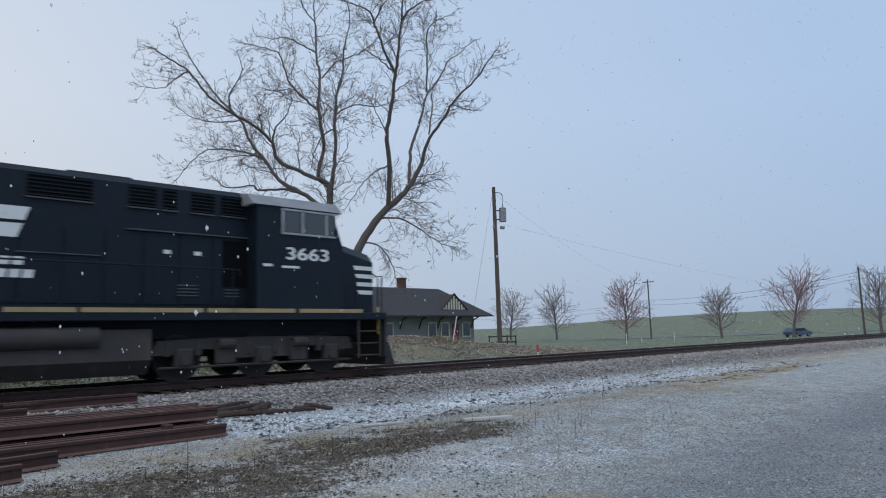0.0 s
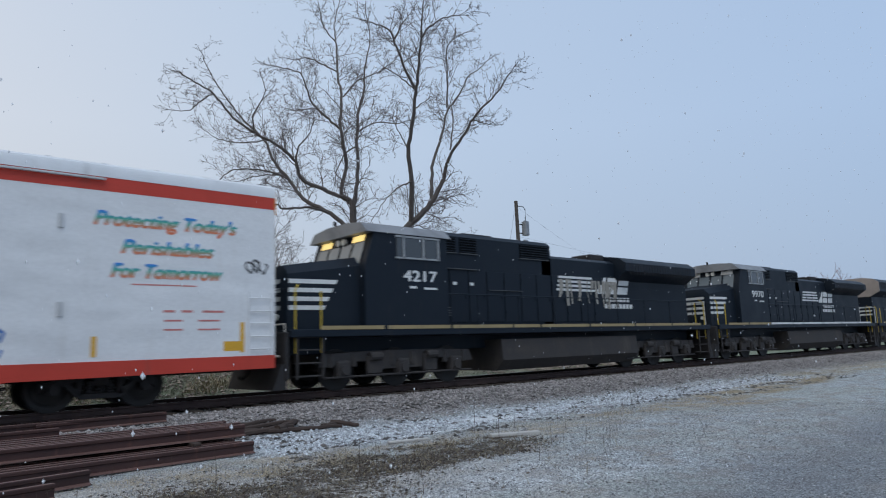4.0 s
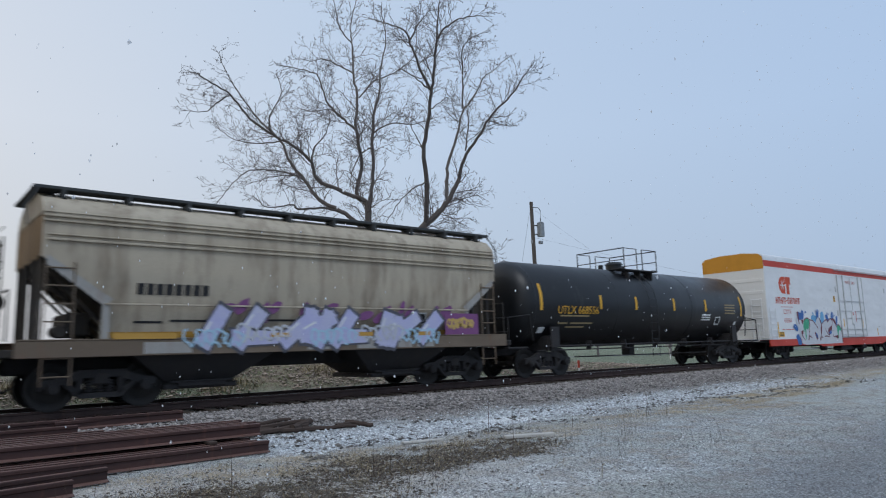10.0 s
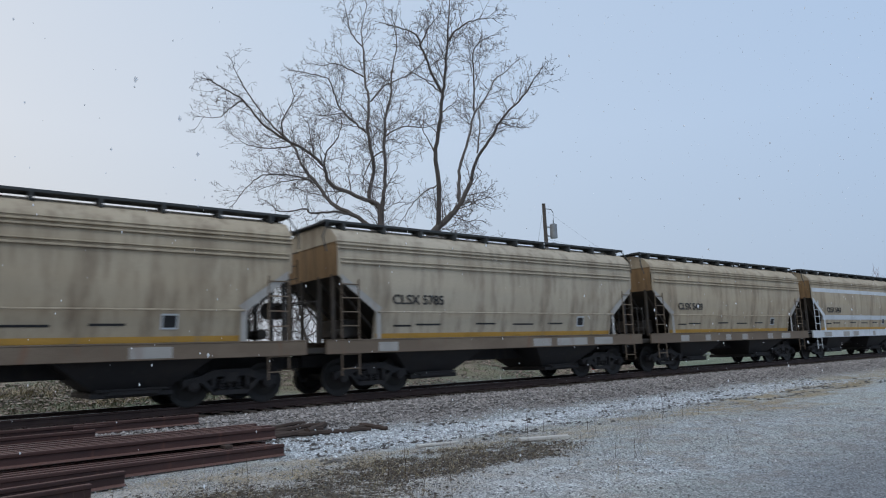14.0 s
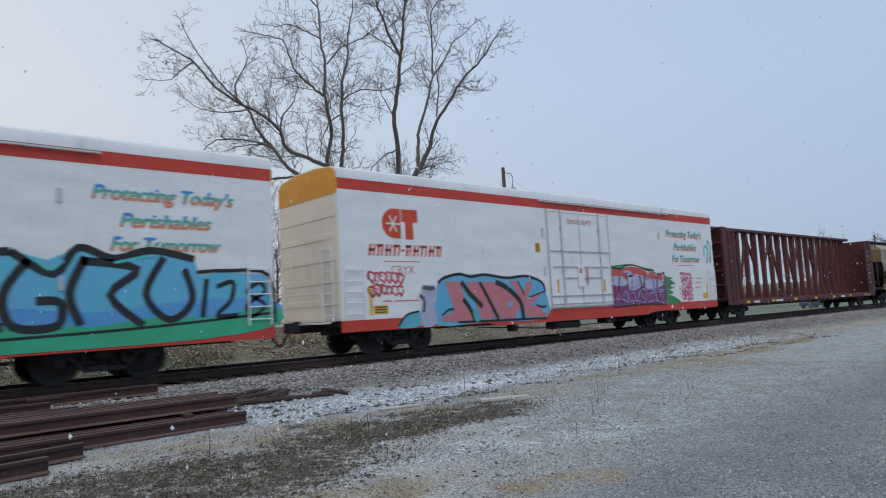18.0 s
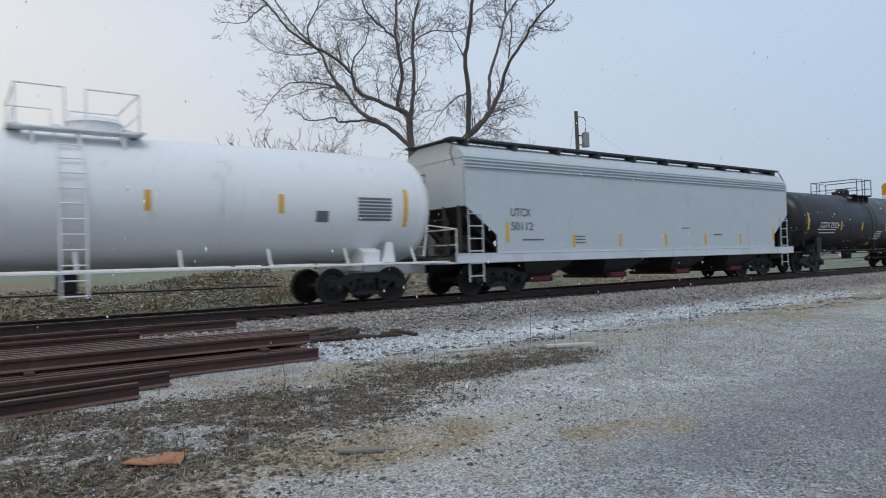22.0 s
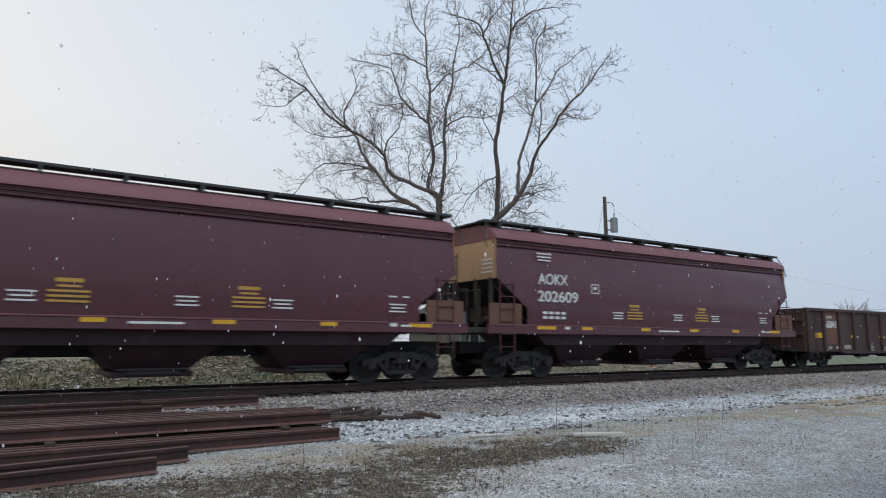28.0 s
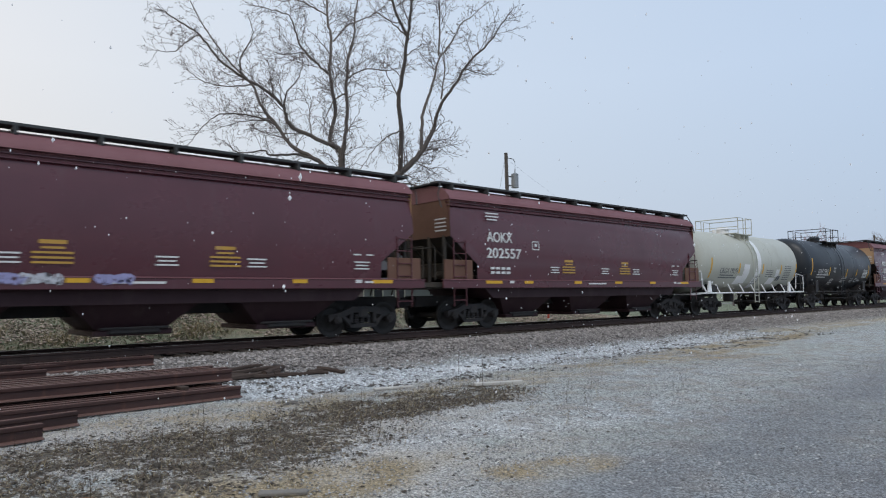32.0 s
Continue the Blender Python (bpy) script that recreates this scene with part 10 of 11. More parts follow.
def bough(r0, r1, pts, name="limb", first=0.12, dense=1.0, droop=False):
    """A limb through (across, up) points; it leaves its parent's plane as it goes, and bears twigs."""
    start = 0.0
    if name == "limb":
        best = min(depth_of, key=lambda q: (q[0] - pts[0][0]) ** 2 + (q[1] - pts[0][1]) ** 2)
        start = depth_of[best]
    run = [0.0]
    for q0, q1 in zip(pts, pts[1:]):
        run.append(run[-1] + math.dist(q0, q1))
    bow = tr.choice((-1, 1)) * tr.uniform(0.15, 0.5) if name == "limb" else tr.uniform(-0.04, 0.04)
    line = []
    for (u, w), q in zip(pts, run):
        dp = start + bow * q
        k = 1 + dp / BR
        line.append((Vector((BY * u * k + BX * dp, -BX * u * k + BY * dp, (w - 1.046) * k + 1.046)), dp))
    smooth_ = glide([q[0] for q in line], 5)
    for i, q in enumerate(smooth_):
        v = i / (len(smooth_) - 1) * (len(pts) - 1)
        j = min(int(v), len(pts) - 2)
        f = v - j
        depth_of[(pts[j][0] * (1 - f) + pts[j + 1][0] * f, pts[j][1] * (1 - f) + pts[j + 1][1] * f)] = line[j][1] * (1 - f) + line[j + 1][1] * f
        if 0 < i < len(smooth_) - 1:
            q += Vector((tr.uniform(-1, 1), tr.uniform(-1, 1), tr.uniform(-1, 1))) * 0.035
    part(name, Mesh().tube(smooth_, r0, 9 if r0 > 0.15 else 7, r1), M_BARK, big)
    n = len(smooth_)
    for k in range(int(run[-1] * 3.5 * dense) + 2):
        v = min(0.999, first + (1 - first) * (k + tr.random()) / (run[-1] * 3.5 * dense + 1))
        i = min(int(v * (n - 1)), n - 2)
        p = smooth_[i].lerp(smooth_[i + 1], v * (n - 1) - i)
        along = (smooth_[i + 1] - smooth_[i]).normalized()
        d = aside(along, tr.uniform(0.5, 1.25), tr.uniform(0, 6.283))
        if not droop and d.z < -0.2 and tr.random() < 0.6:
            d.z = -d.z
        r = min(0.032, max(0.013, (r0 + (r1 - r0) * v) * 0.4))
        short = 1.0 if name == "trunk" else 1.15 - 0.62 * v
        if tr.random() < 0.40:
            sprig(twigs, p, d, tr.uniform(1.2, 2.3) * short, r, 3, tr, -0.06 if droop else 0.04)
        else:
            sprig(twigs, p, d, tr.uniform(0.5, 1.4) * short, min(r, 0.018), 2, tr, -0.08 if droop else 0.04)
    if name == "limb":
        for _ in range(2):
            sprig(twigs, smooth_[-1], aside((smooth_[-1] - smooth_[-2]).normalized(), tr.uniform(0.1, 0.5), tr.uniform(0, 6.28)), tr.uniform(0.3, 0.6), min(r1, 0.02), 2, tr, 0.03)


bough(0.24, 0.17, [(0.0, 0.1), (-0.1, 3.9), (-0.3, 6.0), (-0.4, 9.0)], "trunk", 0.7, 0.6)
bough(0.27, 0.11, [(0.4, 0.1), (0.6, 3.9), (1.3, 5.8), (2.4, 7.4), (3.3, 8.2), (3.9, 8.9), (4.6, 10.2)], "trunk", 0.5, 0.7)
# the left-hand crown
bough(0.115, 0.025, [(-0.5, 9.0), (-1.7, 9.5), (-3.1, 10.2), (-3.4, 11.1), (-4.3, 12.0), (-5.5, 12.7), (-6.7, 13.6), (-7.7, 14.9), (-8.9, 15.7), (-9.5, 16.1)])
bough(0.13, 0.02, [(-0.4, 7.2), (-1.6, 8.3), (-3.0, 9.1), (-3.7, 10.1), (-4.5, 11.1), (-5.0, 12.3), (-5.9, 13.2), (-6.7, 14.2), (-7.7, 15.7), (-8.4, 17.3)])
bough(0.055, 0.018, [(-3.7, 10.1), (-4.4, 10.5), (-5.4, 10.7), (-6.6, 10.7), (-7.4, 10.1), (-8.0, 9.3)])
bough(0.045, 0.015, [(-4.0, 10.4), (-4.6, 10.4), (-5.6, 10.3), (-6.8, 9.9)])
bough(0.075, 0.018, [(-1.6, 8.3), (-2.6, 8.6), (-4.1, 8.6), (-4.4, 8.8), (-5.7, 8.7), (-6.1, 9.0)])
bough(0.04, 0.012, [(-7.7, 14.9), (-8.4, 14.5), (-8.9, 14.0), (-10.0, 14.0)])
bough(0.05, 0.014, [(-3.4, 11.1), (-3.2, 12.0), (-2.6, 12.8), (-2.4, 13.6)])
bough(0.045, 0.014, [(-5.5, 12.7), (-5.6, 13.7), (-5.0, 14.9), (-5.2, 15.9)])
bough(0.045, 0.014, [(-5.0, 12.3), (-6.3, 12.2), (-7.4, 12.4), (-8.3, 13.0)])
# the middle
bough(0.12, 0.02, [(-0.5, 8.8), (-1.0, 9.5), (-0.7, 11.1), (-1.0, 13.0), (-0.9, 14.9), (-1.1, 16.0), (-1.1, 17.2), (-1.2, 18.2), (-1.2, 19.2), (-0.9, 20.5)])
bough(0.07, 0.018, [(-1.0, 13.0), (-1.6, 13.5), (-2.5, 14.4), (-2.8, 15.3), (-3.1, 16.1), (-4.0, 16.4), (-5.0, 16.6)])
bough(0.04, 0.012, [(-1.7, 13.6), (-2.3, 14.1), (-3.3, 14.0), (-3.9, 14.1)])
bough(0.05, 0.014, [(-1.1, 16.2), (-2.0, 16.7), (-2.8, 17.0), (-3.4, 16.9), (-4.2, 17.0)])
bough(0.045, 0.014, [(-1.2, 18.0), (-1.8, 18.8), (-2.0, 19.7), (-2.2, 20.7)])
bough(0.11, 0.018, [(-0.3, 8.8), (-0.1, 10.4), (-0.1, 12.5), (0.0, 13.8), (0.3, 15.2), (0.4, 16.5), (0.7, 18.2), (0.5, 19.9)], dense=1.4)
bough(0.05, 0.014, [(-0.8, 14.8), (0.0, 15.7), (0.8, 16.1), (1.5, 16.5), (2.3, 17.2)])
bough(0.045, 0.014, [(0.0, 12.8), (0.8, 13.3), (2.0, 13.3), (3.0, 13.5)])
bough(0.05, 0.02, [(-0.1, 12.0), (-0.7, 11.6), (-1.2, 10.7), (-1.3, 10.0)])
# the right-hand crown
bough(0.14, 0.02, [(2.7, 7.7), (2.8, 10.2), (2.7, 11.7), (3.0, 13.6), (3.2, 15.1), (3.4, 16.6), (3.6, 18.3), (3.7, 19.7), (3.8, 20.9)], first=0.3, dense=0.8)
bough(0.08, 0.016, [(3.2, 15.2), (2.6, 16.5), (2.1, 18.0), (1.7, 18.8), (0.6, 19.2), (0.0, 19.4)])
bough(0.045, 0.014, [(2.1, 18.2), (2.6, 19.2), (3.2, 20.0)])
bough(0.06, 0.014, [(3.6, 18.3), (4.1, 19.0), (5.1, 19.6), (6.3, 19.7)])
bough(0.045, 0.014, [(3.1, 15.3), (2.3, 16.0), (1.5, 16.5)])
bough(0.045, 0.014, [(2.7, 11.7), (2.3, 12.6), (1.9, 13.4)])
bough(0.105, 0.016, [(3.9, 9.0), (3.9, 9.8), (4.0, 11.0), (4.4, 12.1), (4.7, 13.2), (4.9, 14.0), (5.7, 15.1), (6.2, 16.1), (6.8, 16.5), (7.4, 17.1)], first=0.35)
bough(0.055, 0.014, [(4.9, 14.2), (5.0, 16.3), (5.0, 17.6), (5.4, 18.3), (6.2, 18.7)])
bough(0.10, 0.016, [(4.6, 10.2), (4.9, 11.3), (5.9, 12.8), (6.5, 13.8), (7.7, 15.0), (8.3, 15.9), (8.9, 16.7)], first=0.3, dense=0.75)
bough(0.05, 0.014, [(5.0, 11.8), (5.2, 13.4), (5.1, 14.6)])
bough(0.035, 0.012, [(6.4, 13.5), (7.1, 13.3), (7.7, 13.2)])
bough(0.045, 0.014, [(2.8, 10.0), (2.0, 9.6), (1.3, 8.9), (0.5, 7.7)], droop=True)
bough(0.06, 0.014, [(2.2, 7.1), (3.2, 7.1), (4.3, 6.6), (5.4, 5.8), (6.2, 5.5)], droop=True, dense=1.5)
bough(0.05, 0.014, [(1.3, 5.8), (2.2, 5.6), (2.9, 4.6), (3.1, 3.4)], droop=True)
tagged(part("fine_twig", twigs, M_TWIG, big, "dense fine bare twigs", 0, whole=True), kind="stuff")


def bare_tree(x, y, h, spread, seed, name, label, group, mat_t, mat_w, trunk=0.16, boughs=9, first=0.25, lean=0.0, up=0.05, thin=0.008, level=3, wild=0.22):
    """A small bare tree: a short trunk and boughs that fan out and up."""
    rnd = random.Random(seed)
    z = float(height(x, y))
    t = thing(name, label, "tree", group, pose(x, y, z - 0.05))
    tw = Mesh()
    pts = [Vector((0, 0, 0))]
    d = Vector((lean, 0, 1)).normalized()
    for i in range(5):
        d = (d + Vector((rnd.uniform(-0.13, 0.13), rnd.uniform(-0.13, 0.13), 0.1))).normalized()
        pts.append(pts[-1] + d * h * 0.13)
    line = glide(pts, 2)
    part("trunk", Mesh().tube(line, trunk, 8, trunk * 0.42), mat_t, t)
    for k in range(boughs):
        v = first + (1 - first) * (k + rnd.random()) / boughs
        i = min(int(v * 10), 9)
        p = line[i].lerp(line[i + 1], v * 10 - i)
        a = k * 2.4 + rnd.uniform(-0.4, 0.4)
        dd = Vector((math.cos(a) * spread, math.sin(a) * spread, 0.35 + 1.3 * v * v))
        sprig(tw, p, dd, h * (0.27 + 0.12 * math.sin(math.pi * min(1, v))) * rnd.uniform(0.85, 1.15), trunk * 0.36, level, rnd, up, thin, wild, (0.4, 0.95), h * 0.05)
    part("crown", tw, mat_w, t, "fine bare twigs", 0, whole=True)
    return t


for i, (x, y, h, sp, ln) in enumerate([(11.0, 27.6, 6.4, 1.0, -0.1), (13.8, 29.0, 7.2, 0.8, 0.0), (16.6, 31.0, 6.4, 0.9, 0.2), (12.2, 31.5, 7.0, 0.9, -0.1), (9.7, 28.6, 6.3, 1.0, 0.25), (11.6, 29.6, 6.9, 0.9, 0.1), (15.0, 28.4, 6.2, 0.9, -0.25)]):
    bare_tree(x, y, h, sp, 100 + i, "small_bare_tree", "small bare thicket tree behind the track", "thicket trees", M_BARK, M_TWIG, 0.085, 11, 0.12, ln, 0.03, 0.006, 3, 0.3)

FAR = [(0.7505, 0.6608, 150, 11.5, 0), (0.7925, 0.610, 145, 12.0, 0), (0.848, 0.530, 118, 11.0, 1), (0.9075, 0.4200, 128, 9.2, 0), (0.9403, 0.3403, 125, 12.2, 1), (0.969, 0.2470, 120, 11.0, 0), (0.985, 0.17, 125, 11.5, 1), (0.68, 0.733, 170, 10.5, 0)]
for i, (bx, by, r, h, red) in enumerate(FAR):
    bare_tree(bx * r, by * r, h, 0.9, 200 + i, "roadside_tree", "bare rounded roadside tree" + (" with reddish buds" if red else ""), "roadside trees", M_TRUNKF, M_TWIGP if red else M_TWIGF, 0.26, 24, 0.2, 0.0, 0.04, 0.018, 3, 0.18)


# ---- poles and wires ----
def pole(x, y, h, r, label, arm=False, kit=False):
    z = float(height(x, y))
    p = thing("utility_pole", label, "utility pole", "utility poles", pose(x, y, z - 0.1))
    part("post", Mesh().cyl((0, 0, 0), (-0.12, 0.05, h), r, r * 0.7, 10), M_POLE, p)
    if arm:
        part("cross_arm", Mesh().box((-0.1, 0, h - 0.5), (0.12, 2.4, 0.14), 0.02), M_POLE, p)
        for yy in (-1.1, -0.5, 0.5, 1.1):
            part("insulator", Mesh().cyl((-0.1, yy, h - 0.43), (-0.1, yy, h - 0.22), 0.05, n=8), M_GALV, p)
    if kit:
        part("transformer", Mesh().cyl((0.32, -0.30, h - 2.35), (0.32, -0.30, h - 1.45), 0.24, n=16).cyl((0.32, -0.30, h - 1.45), (0.32, -0.30, h - 1.36), 0.25, 0.1, n=16).cyl((0.28, -0.35, h - 1.4), (0.26, -0.38, h - 1.12), 0.035, n=8), M_GALV, p, "grey pole transformer")
        part("bracket", Mesh().box((0.12, -0.1, h - 1.6), (0.3, 0.08, 0.06)).box((0.12, -0.1, h - 2.2), (0.3, 0.08, 0.06)).tube([(-0.1, 0, h - 0.35), (0.3, -0.2, h - 0.4), (0.42, -0.26, h - 0.62)], 0.025).tube([(0.4, -0.28, h - 0.6), (0.36, -0.3, h - 1.1)], 0.012), M_UNDER, p)
        part("cable_box", Mesh().box((0.28, -0.28, h - 2.75), (0.3, 0.2, 0.2), 0.03).box((-0.2, 0.05, h - 2.7), (0.14, 0.14, 0.25), 0.03), M_GALV, p)
    return p, z


P1X, P1Y = 45 * 0.7399, 45 * 0.6727
pole1, z1 = pole(P1X, P1Y, 45 * 0.211 + EYE - float(height(P1X, P1Y)) + 0.1, 0.17, "weathered wooden utility pole with a transformer", kit=True)
p2 = (0.8651 * 135, 0.5015 * 135)
pole(*p2, 135 * 0.0654 + EYE - float(height(*p2)) + 0.1, 0.16, "far wooden utility pole with a cross arm", arm=True)
p3 = (0.9643 * 112, 0.2648 * 112)
pole(*p3, 112 * 0.0687 + EYE - float(height(*p3)) + 0.1, 0.16, "far plain wooden utility pole")


def wire(a, b, sag, r, n=14):
    a, b = Vector(a), Vector(b)
    pts = []
    for i in range(n + 1):
        u = i / n
        p = a.lerp(b, u)
        p.z -= sag * 4 * u * (1 - u)
        pts.append(p)
    w = tagged(part("overhead_wire", Mesh().tube(pts, r, 5), M_WIRE, None), "thin sagging overhead wire", "wire", "overhead wires")
    return w


TOP1 = Vector((P1X - 0.12, P1Y + 0.05, 45 * 0.211 + EYE))
wire(TOP1 + Vector((0.3, 0, -0.5)), (p2[0], p2[1], 135 * 0.0654 + EYE - 0.3), 1.6, 0.0045)
wire(TOP1 + Vector((0.1, 0, -2.4)), (150, 40, 7.0), 1.2, 0.0045)
wire(TOP1 + Vector((-0.1, 0.1, -0.7)), (P1X - 1.2, P1Y + 1.8, float(height(P1X - 1.2, P1Y + 1.8))), 0.0, 0.007)
for dz in (0.0, -0.9):
    wire((p2[0], p2[1], 135 * 0.036 + EYE + dz), (p3[0], p3[1], 112 * 0.062 + EYE + dz), 0.8, 0.02)
    wire((p3[0], p3[1], 112 * 0.062 + EYE + dz), (0.9930 * 140, 0.118 * 140, 9.6 + dz), 0.7, 0.02)
    wire((p2[0], p2[1], 135 * 0.036 + EYE + dz), (0.70 * 170, 0.714 * 170, 5.4 + dz), 1.2, 0.02)


# ---- the station ----
def station():
    zb = 0.0
    st = thing("station_house", "small old railway station with a dark hipped roof and wide eaves", "building", "", pose(49.3, 61.5, zb))
    x0, x1, y0, y1, ze, zr = -12.4, 12.2, -4.6, 4.6, 3.42, 6.75
    part("wall", Mesh().box((0, 0, 1.6), (20.6, 6.2, 3.4), 0.02), M_STUCCO, st)
    a, b = -7.2, 7.4
    rf = Mesh()
    rf.add([(x0, y0, ze), (x1, y0, ze), (x1, y1, ze), (x0, y1, ze), (a, 0, zr), (b, 0, zr), (x0, y0, ze - 0.16), (x1, y0, ze - 0.16), (x1, y1, ze - 0.16), (x0, y1, ze - 0.16)],
           [(0, 1, 5, 4), (1, 2, 5), (2, 3, 4, 5), (3, 0, 4), (0, 6, 7, 1), (1, 7, 8, 2), (2, 8, 9, 3), (3, 9, 6, 0), (6, 9, 8, 7)])
    part("roof", rf, M_SHINGLE, st, "dark shingled hip roof", 0)
    gb = Mesh().add([(4.2, -3.6, 3.9), (8.8, -3.6, 3.9), (6.5, -3.6, 5.9), (4.2, -0.5, 3.9), (8.8, -0.5, 3.9), (6.5, -0.3, 5.95)], [(0, 1, 2), (0, 2, 5, 3), (1, 4, 5, 2)])
    part("dormer", gb, M_SHINGLE, st, "gabled dormer", 0)
    gp = Mesh()
    for i in range(9):
        x = 4.8 + i * 0.42
        hh = 1.75 * (1 - abs(x - 6.5) / 2.2)
        if hh > 0.1:
            gp.box((x, -3.64, 3.95 + hh / 2), (0.26, 0.05, hh))
    part("gable_board", gp, M_TRIM, st, "cream half-timber boards")
    part("fascia", Mesh().tube([(4.1, -3.68, 3.85), (6.5, -3.68, 5.95), (8.9, -3.68, 3.85)], 0.12, 5), M_DKTRIM, st)
    part("chimney", Mesh().box((2.0, 0.6, 7.0), (0.9, 0.7, 1.9), 0.03).box((2.0, 0.6, 7.9), (1.05, 0.85, 0.16), 0.02), M_BRICK, st)
    wm = Mesh().box((0, -3.13, 1.75), (1.1, 0.06, 1.5), 0.01).data("window", M_GLASS)
    for x in (-8.5, -6.0, -3.0, 3.4, 5.4, 8.9):
        w = part("window", wm, None, st)
        w.matrix_basis = pose(x, 0, 0)
        part("window_frame", Mesh().box((-0.62, -3.16, 1.75), (0.14, 0.06, 1.8)).box((0.62, -3.16, 1.75), (0.14, 0.06, 1.8)).box((0, -3.16, 2.58), (1.4, 0.06, 0.14)).box((0, -3.16, 0.92), (1.5, 0.1, 0.12)), M_TRIM, w)
    part("door", Mesh().box((7.1, -3.13, 1.3), (1.1, 0.08, 2.3), 0.02), surf("dull_red_door", (0.17, 0.05, 0.045), 0.7), st)
    br = Mesh()
    for i in range(8):
        x = -9.8 + i * 2.8
        br.tube([(x, -3.15, 1.9), (x, -3.6, 2.9), (x, -4.4, 3.2)], 0.09, 5)
    part("eave_bracket", br, M_DKTRIM, st)
    return st


station()
lean_pole = tagged(part("leaning_white_pole", Mesh().cyl((0, 0, 0), (0.75, 0, 3.0), 0.05, n=8), M_POSTW, None), "thin white pole leaning before the station", "pole")
lean_pole.matrix_basis = pose(0.6905 * 62, 0.7233 * 62, float(height(0.6905 * 62, 0.7233 * 62)) - 0.1)
fence = thing("picket_rail_fence", "dark low rail fence beside the station", "fence", "", pose(49.5, 45.5, float(height(49.5, 45.5)) - 0.05))
fm = Mesh().box((0, 0, 0.6), (0.10, 0.10, 1.2), 0.01).data("post", M_DKTRIM)
for i in range(4):
    part("post", fm, None, fence).matrix_basis = pose(-1.0 + 1.3 * i, 0, 0)
for z in (0.55, 1.1):
    part("rail", Mesh().box((0.95, 0, z), (4.1, 0.05, 0.12), 0.01), M_DKTRIM, fence)


# ---- road, parked car, marker posts ----
def strip(name, x0, y0, x1, y1, w, mat, label, category, lift=0.03):
    n = 60
    d = Vector((x1 - x0, y1 - y0, 0)).normalized()
    nx, ny = -d.y, d.x
    vs, fs = [], []
    for i in range(n + 1):
        u = i / n
        x, y = x0 + (x1 - x0) * u, y0 + (y1 - y0) * u
        for s in (-1, 1):
            vs.append((x + nx * w * s / 2, y + ny * w * s / 2, float(height(x, y)) + lift))
        if i:
            fs.append((2 * i - 2, 2 * i - 1, 2 * i + 1, 2 * i))
    me = bpy.data.meshes.new(name)
    me.from_pydata(vs, [], fs)
    me.materials.append(mat)
    return tagged(new(name, me), label, category, kind="structure")


strip("road", 40, 105, 300, 5, 6.0, M_ASPH, "far wet grey road across the fields", "road", 0.06)


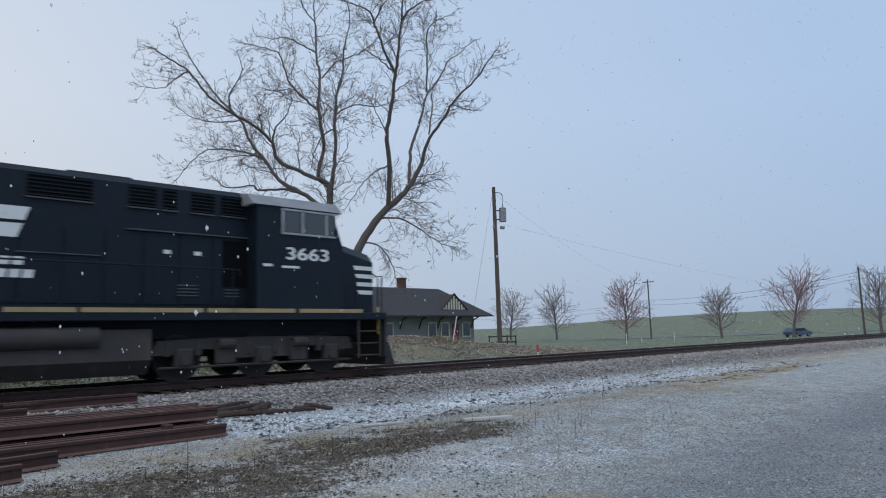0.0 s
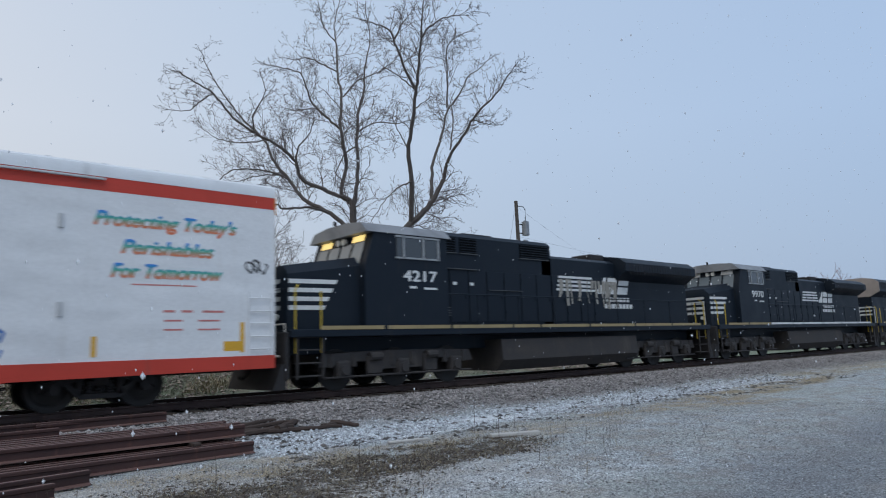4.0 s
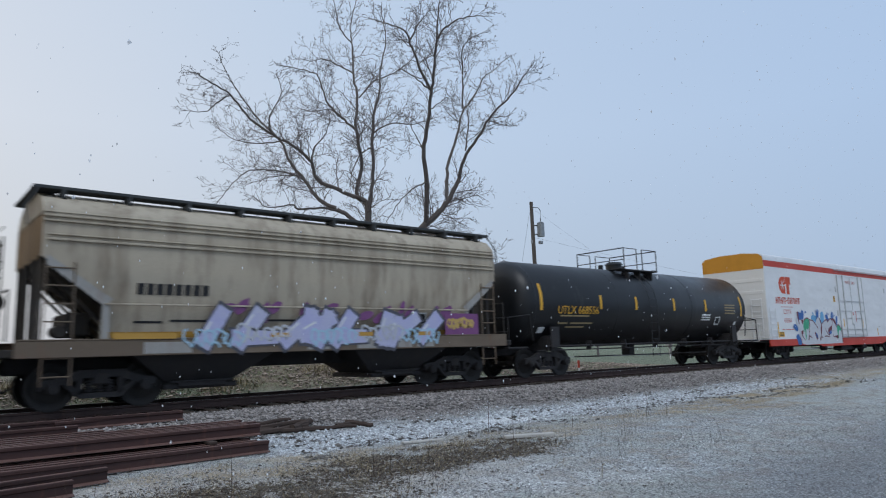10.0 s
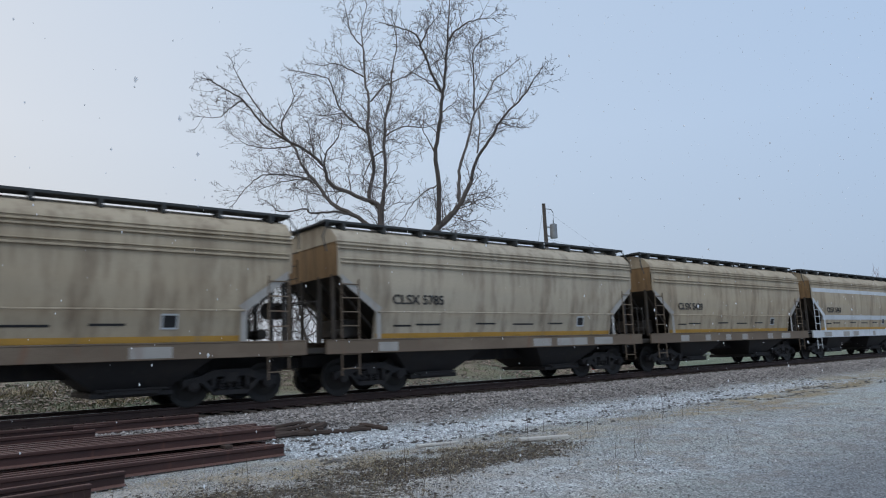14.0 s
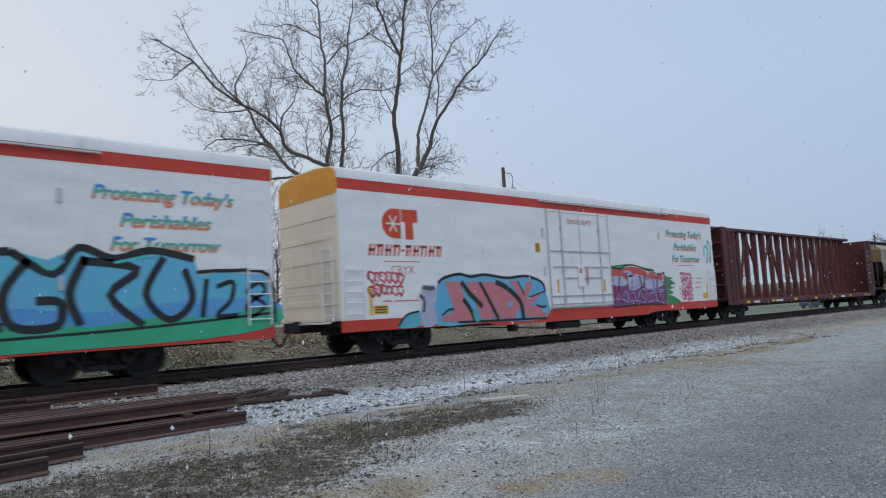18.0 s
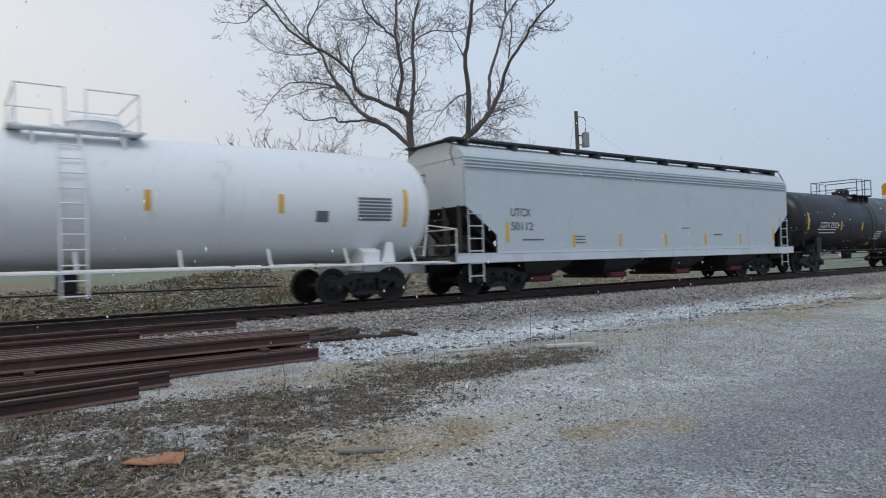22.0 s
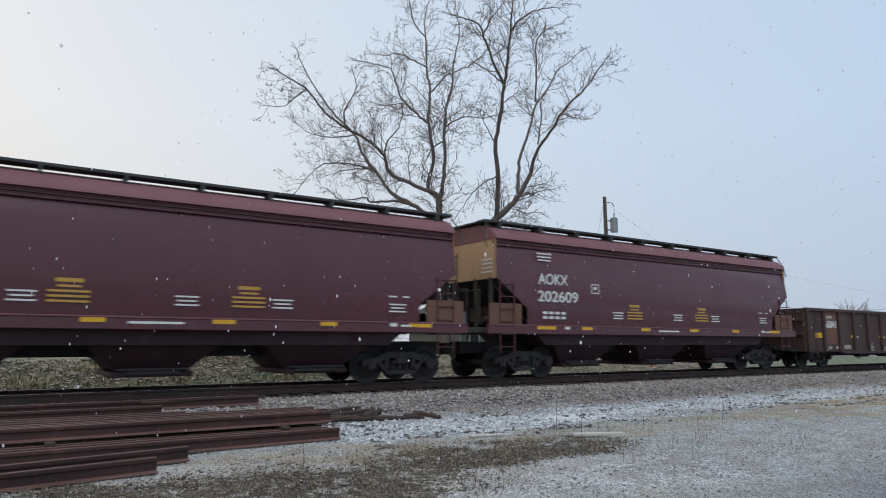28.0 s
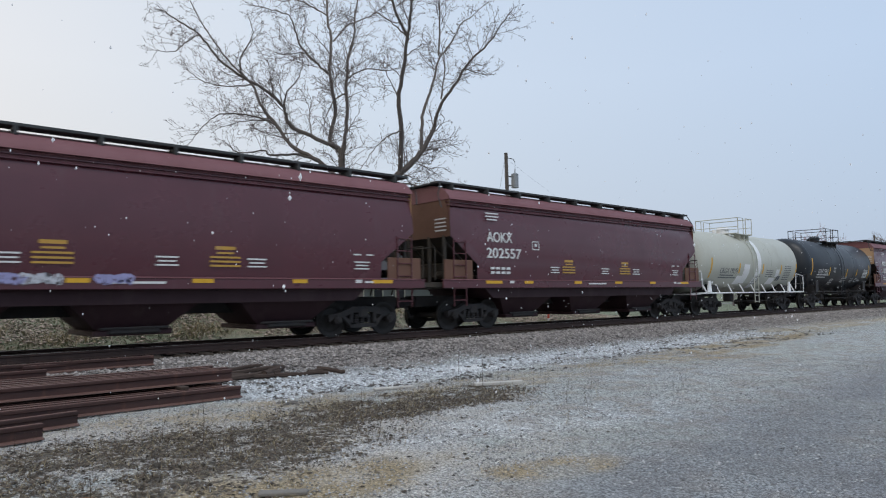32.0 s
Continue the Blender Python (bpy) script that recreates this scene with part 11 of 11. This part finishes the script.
def parked_car():
    r = 130
    x, y = 0.942 * r, 0.3357 * r
    c = thing("estate_car", "dark blue estate car on the far road", "car", "", pose(x, y, float(height(x, y)) + 0.06, 0, 0, -22))
    side = [(-2.3, 0.35), (-2.35, 0.85), (-2.2, 1.0), (-1.7, 1.45), (0.6, 1.5), (1.3, 1.02), (2.2, 0.88), (2.35, 0.6), (2.3, 0.32)]
    part("body", Mesh().prism(side, -0.88, 0.88, "y"), M_CARBLUE, c)
    part("side_glass", Mesh().prism([(-1.75, 1.0), (-1.5, 1.38), (0.5, 1.42), (1.05, 1.02)], -0.895, 0.895, "y"), M_GLASS, c)
    for wx in (-1.45, 1.45):
        for wy in (-0.8, 0.8):
            w = part("wheel", Mesh().cyl((wx, wy - 0.11, 0.33), (wx, wy + 0.11, 0.33), 0.33, n=16), M_TYRE, c)
            part("rim", Mesh().cyl((wx, wy - 0.12, 0.33), (wx, wy + 0.12, 0.33), 0.19, n=12), M_GALV, w)
    part("roof_rail", Mesh().tube([(-1.5, -0.7, 1.5), (0.4, -0.7, 1.54)], 0.03, 5).tube([(-1.5, 0.7, 1.5), (0.4, 0.7, 1.54)], 0.03, 5), M_GALV, c)
    part("lamp", Mesh().box((2.32, -0.6, 0.7), (0.06, 0.4, 0.14), 0.02).box((2.32, 0.6, 0.7), (0.06, 0.4, 0.14), 0.02), M_LAMP, c)


parked_car()


def marker(x, y, h, label, red=True):
    m = thing("marker_post", label, "post", "marker posts", pose(x, y, float(height(x, y)) - 0.03))
    part("post", Mesh().cyl((0, 0, 0), (0, 0, h), 0.045, n=8), M_POSTW, m)
    if red:
        part("band", Mesh().cyl((0, 0, h * 0.62), (0, 0, h + 0.02), 0.055, n=8), M_POSTR, m)


marker(0.775 * 33, 0.632 * 33, 0.85, "white trackside marker post with a red top")
marker(0.8477 * 72, 0.5305 * 72, 1.1, "thin pale post in the field", False)
marker(0.880 * 100, 0.475 * 100, 1.2, "thin white post in the field", False)
marker(0.8585 * 88, 0.5128 * 88, 0.7, "short white post in the field", False)


# ---- falling snow ----
def snowfall(n, x0, x1, y0, y1, z1, size, seed):
    rs = np.random.RandomState(seed)
    c = np.stack([x0 + (x1 - x0) * rs.rand(n), y0 + (y1 - y0) * rs.rand(n), 0.2 + z1 * rs.rand(n)], -1)
    s = size * (0.5 + rs.rand(n))[:, None, None]
    base = np.array([(1, 0, 0), (-0.5, 0.87, 0), (-0.5, -0.87, 0), (0, 0, 1.2), (0, 0, -1.2)])
    v = (base[None] * s * (0.7 + 0.6 * rs.rand(n, 5, 1)) + c[:, None, :]).reshape(-1, 3)
    f = np.array([(0, 1, 3), (1, 2, 3), (2, 0, 3), (1, 0, 4), (2, 1, 4), (0, 2, 4)])
    fs = (f[None] + (np.arange(n) * 5)[:, None, None]).reshape(-1, 3)
    me = bpy.data.meshes.new("snowflakes")
    me.from_pydata(v.tolist(), [], fs.tolist())
    return stuff("snowflakes", me, M_SNOW, "small white snowflakes falling through the air", "snow")


SNOW = [(snowfall(7500, -10, 40, 3.0, 15.0, 52, 0.0115, 1), (0.25, 0.0, -1.45)), (snowfall(2500, -6, 14, 1.8, 8, 46, 0.007, 2), (0.15, 0.0, -1.25))]

motions()
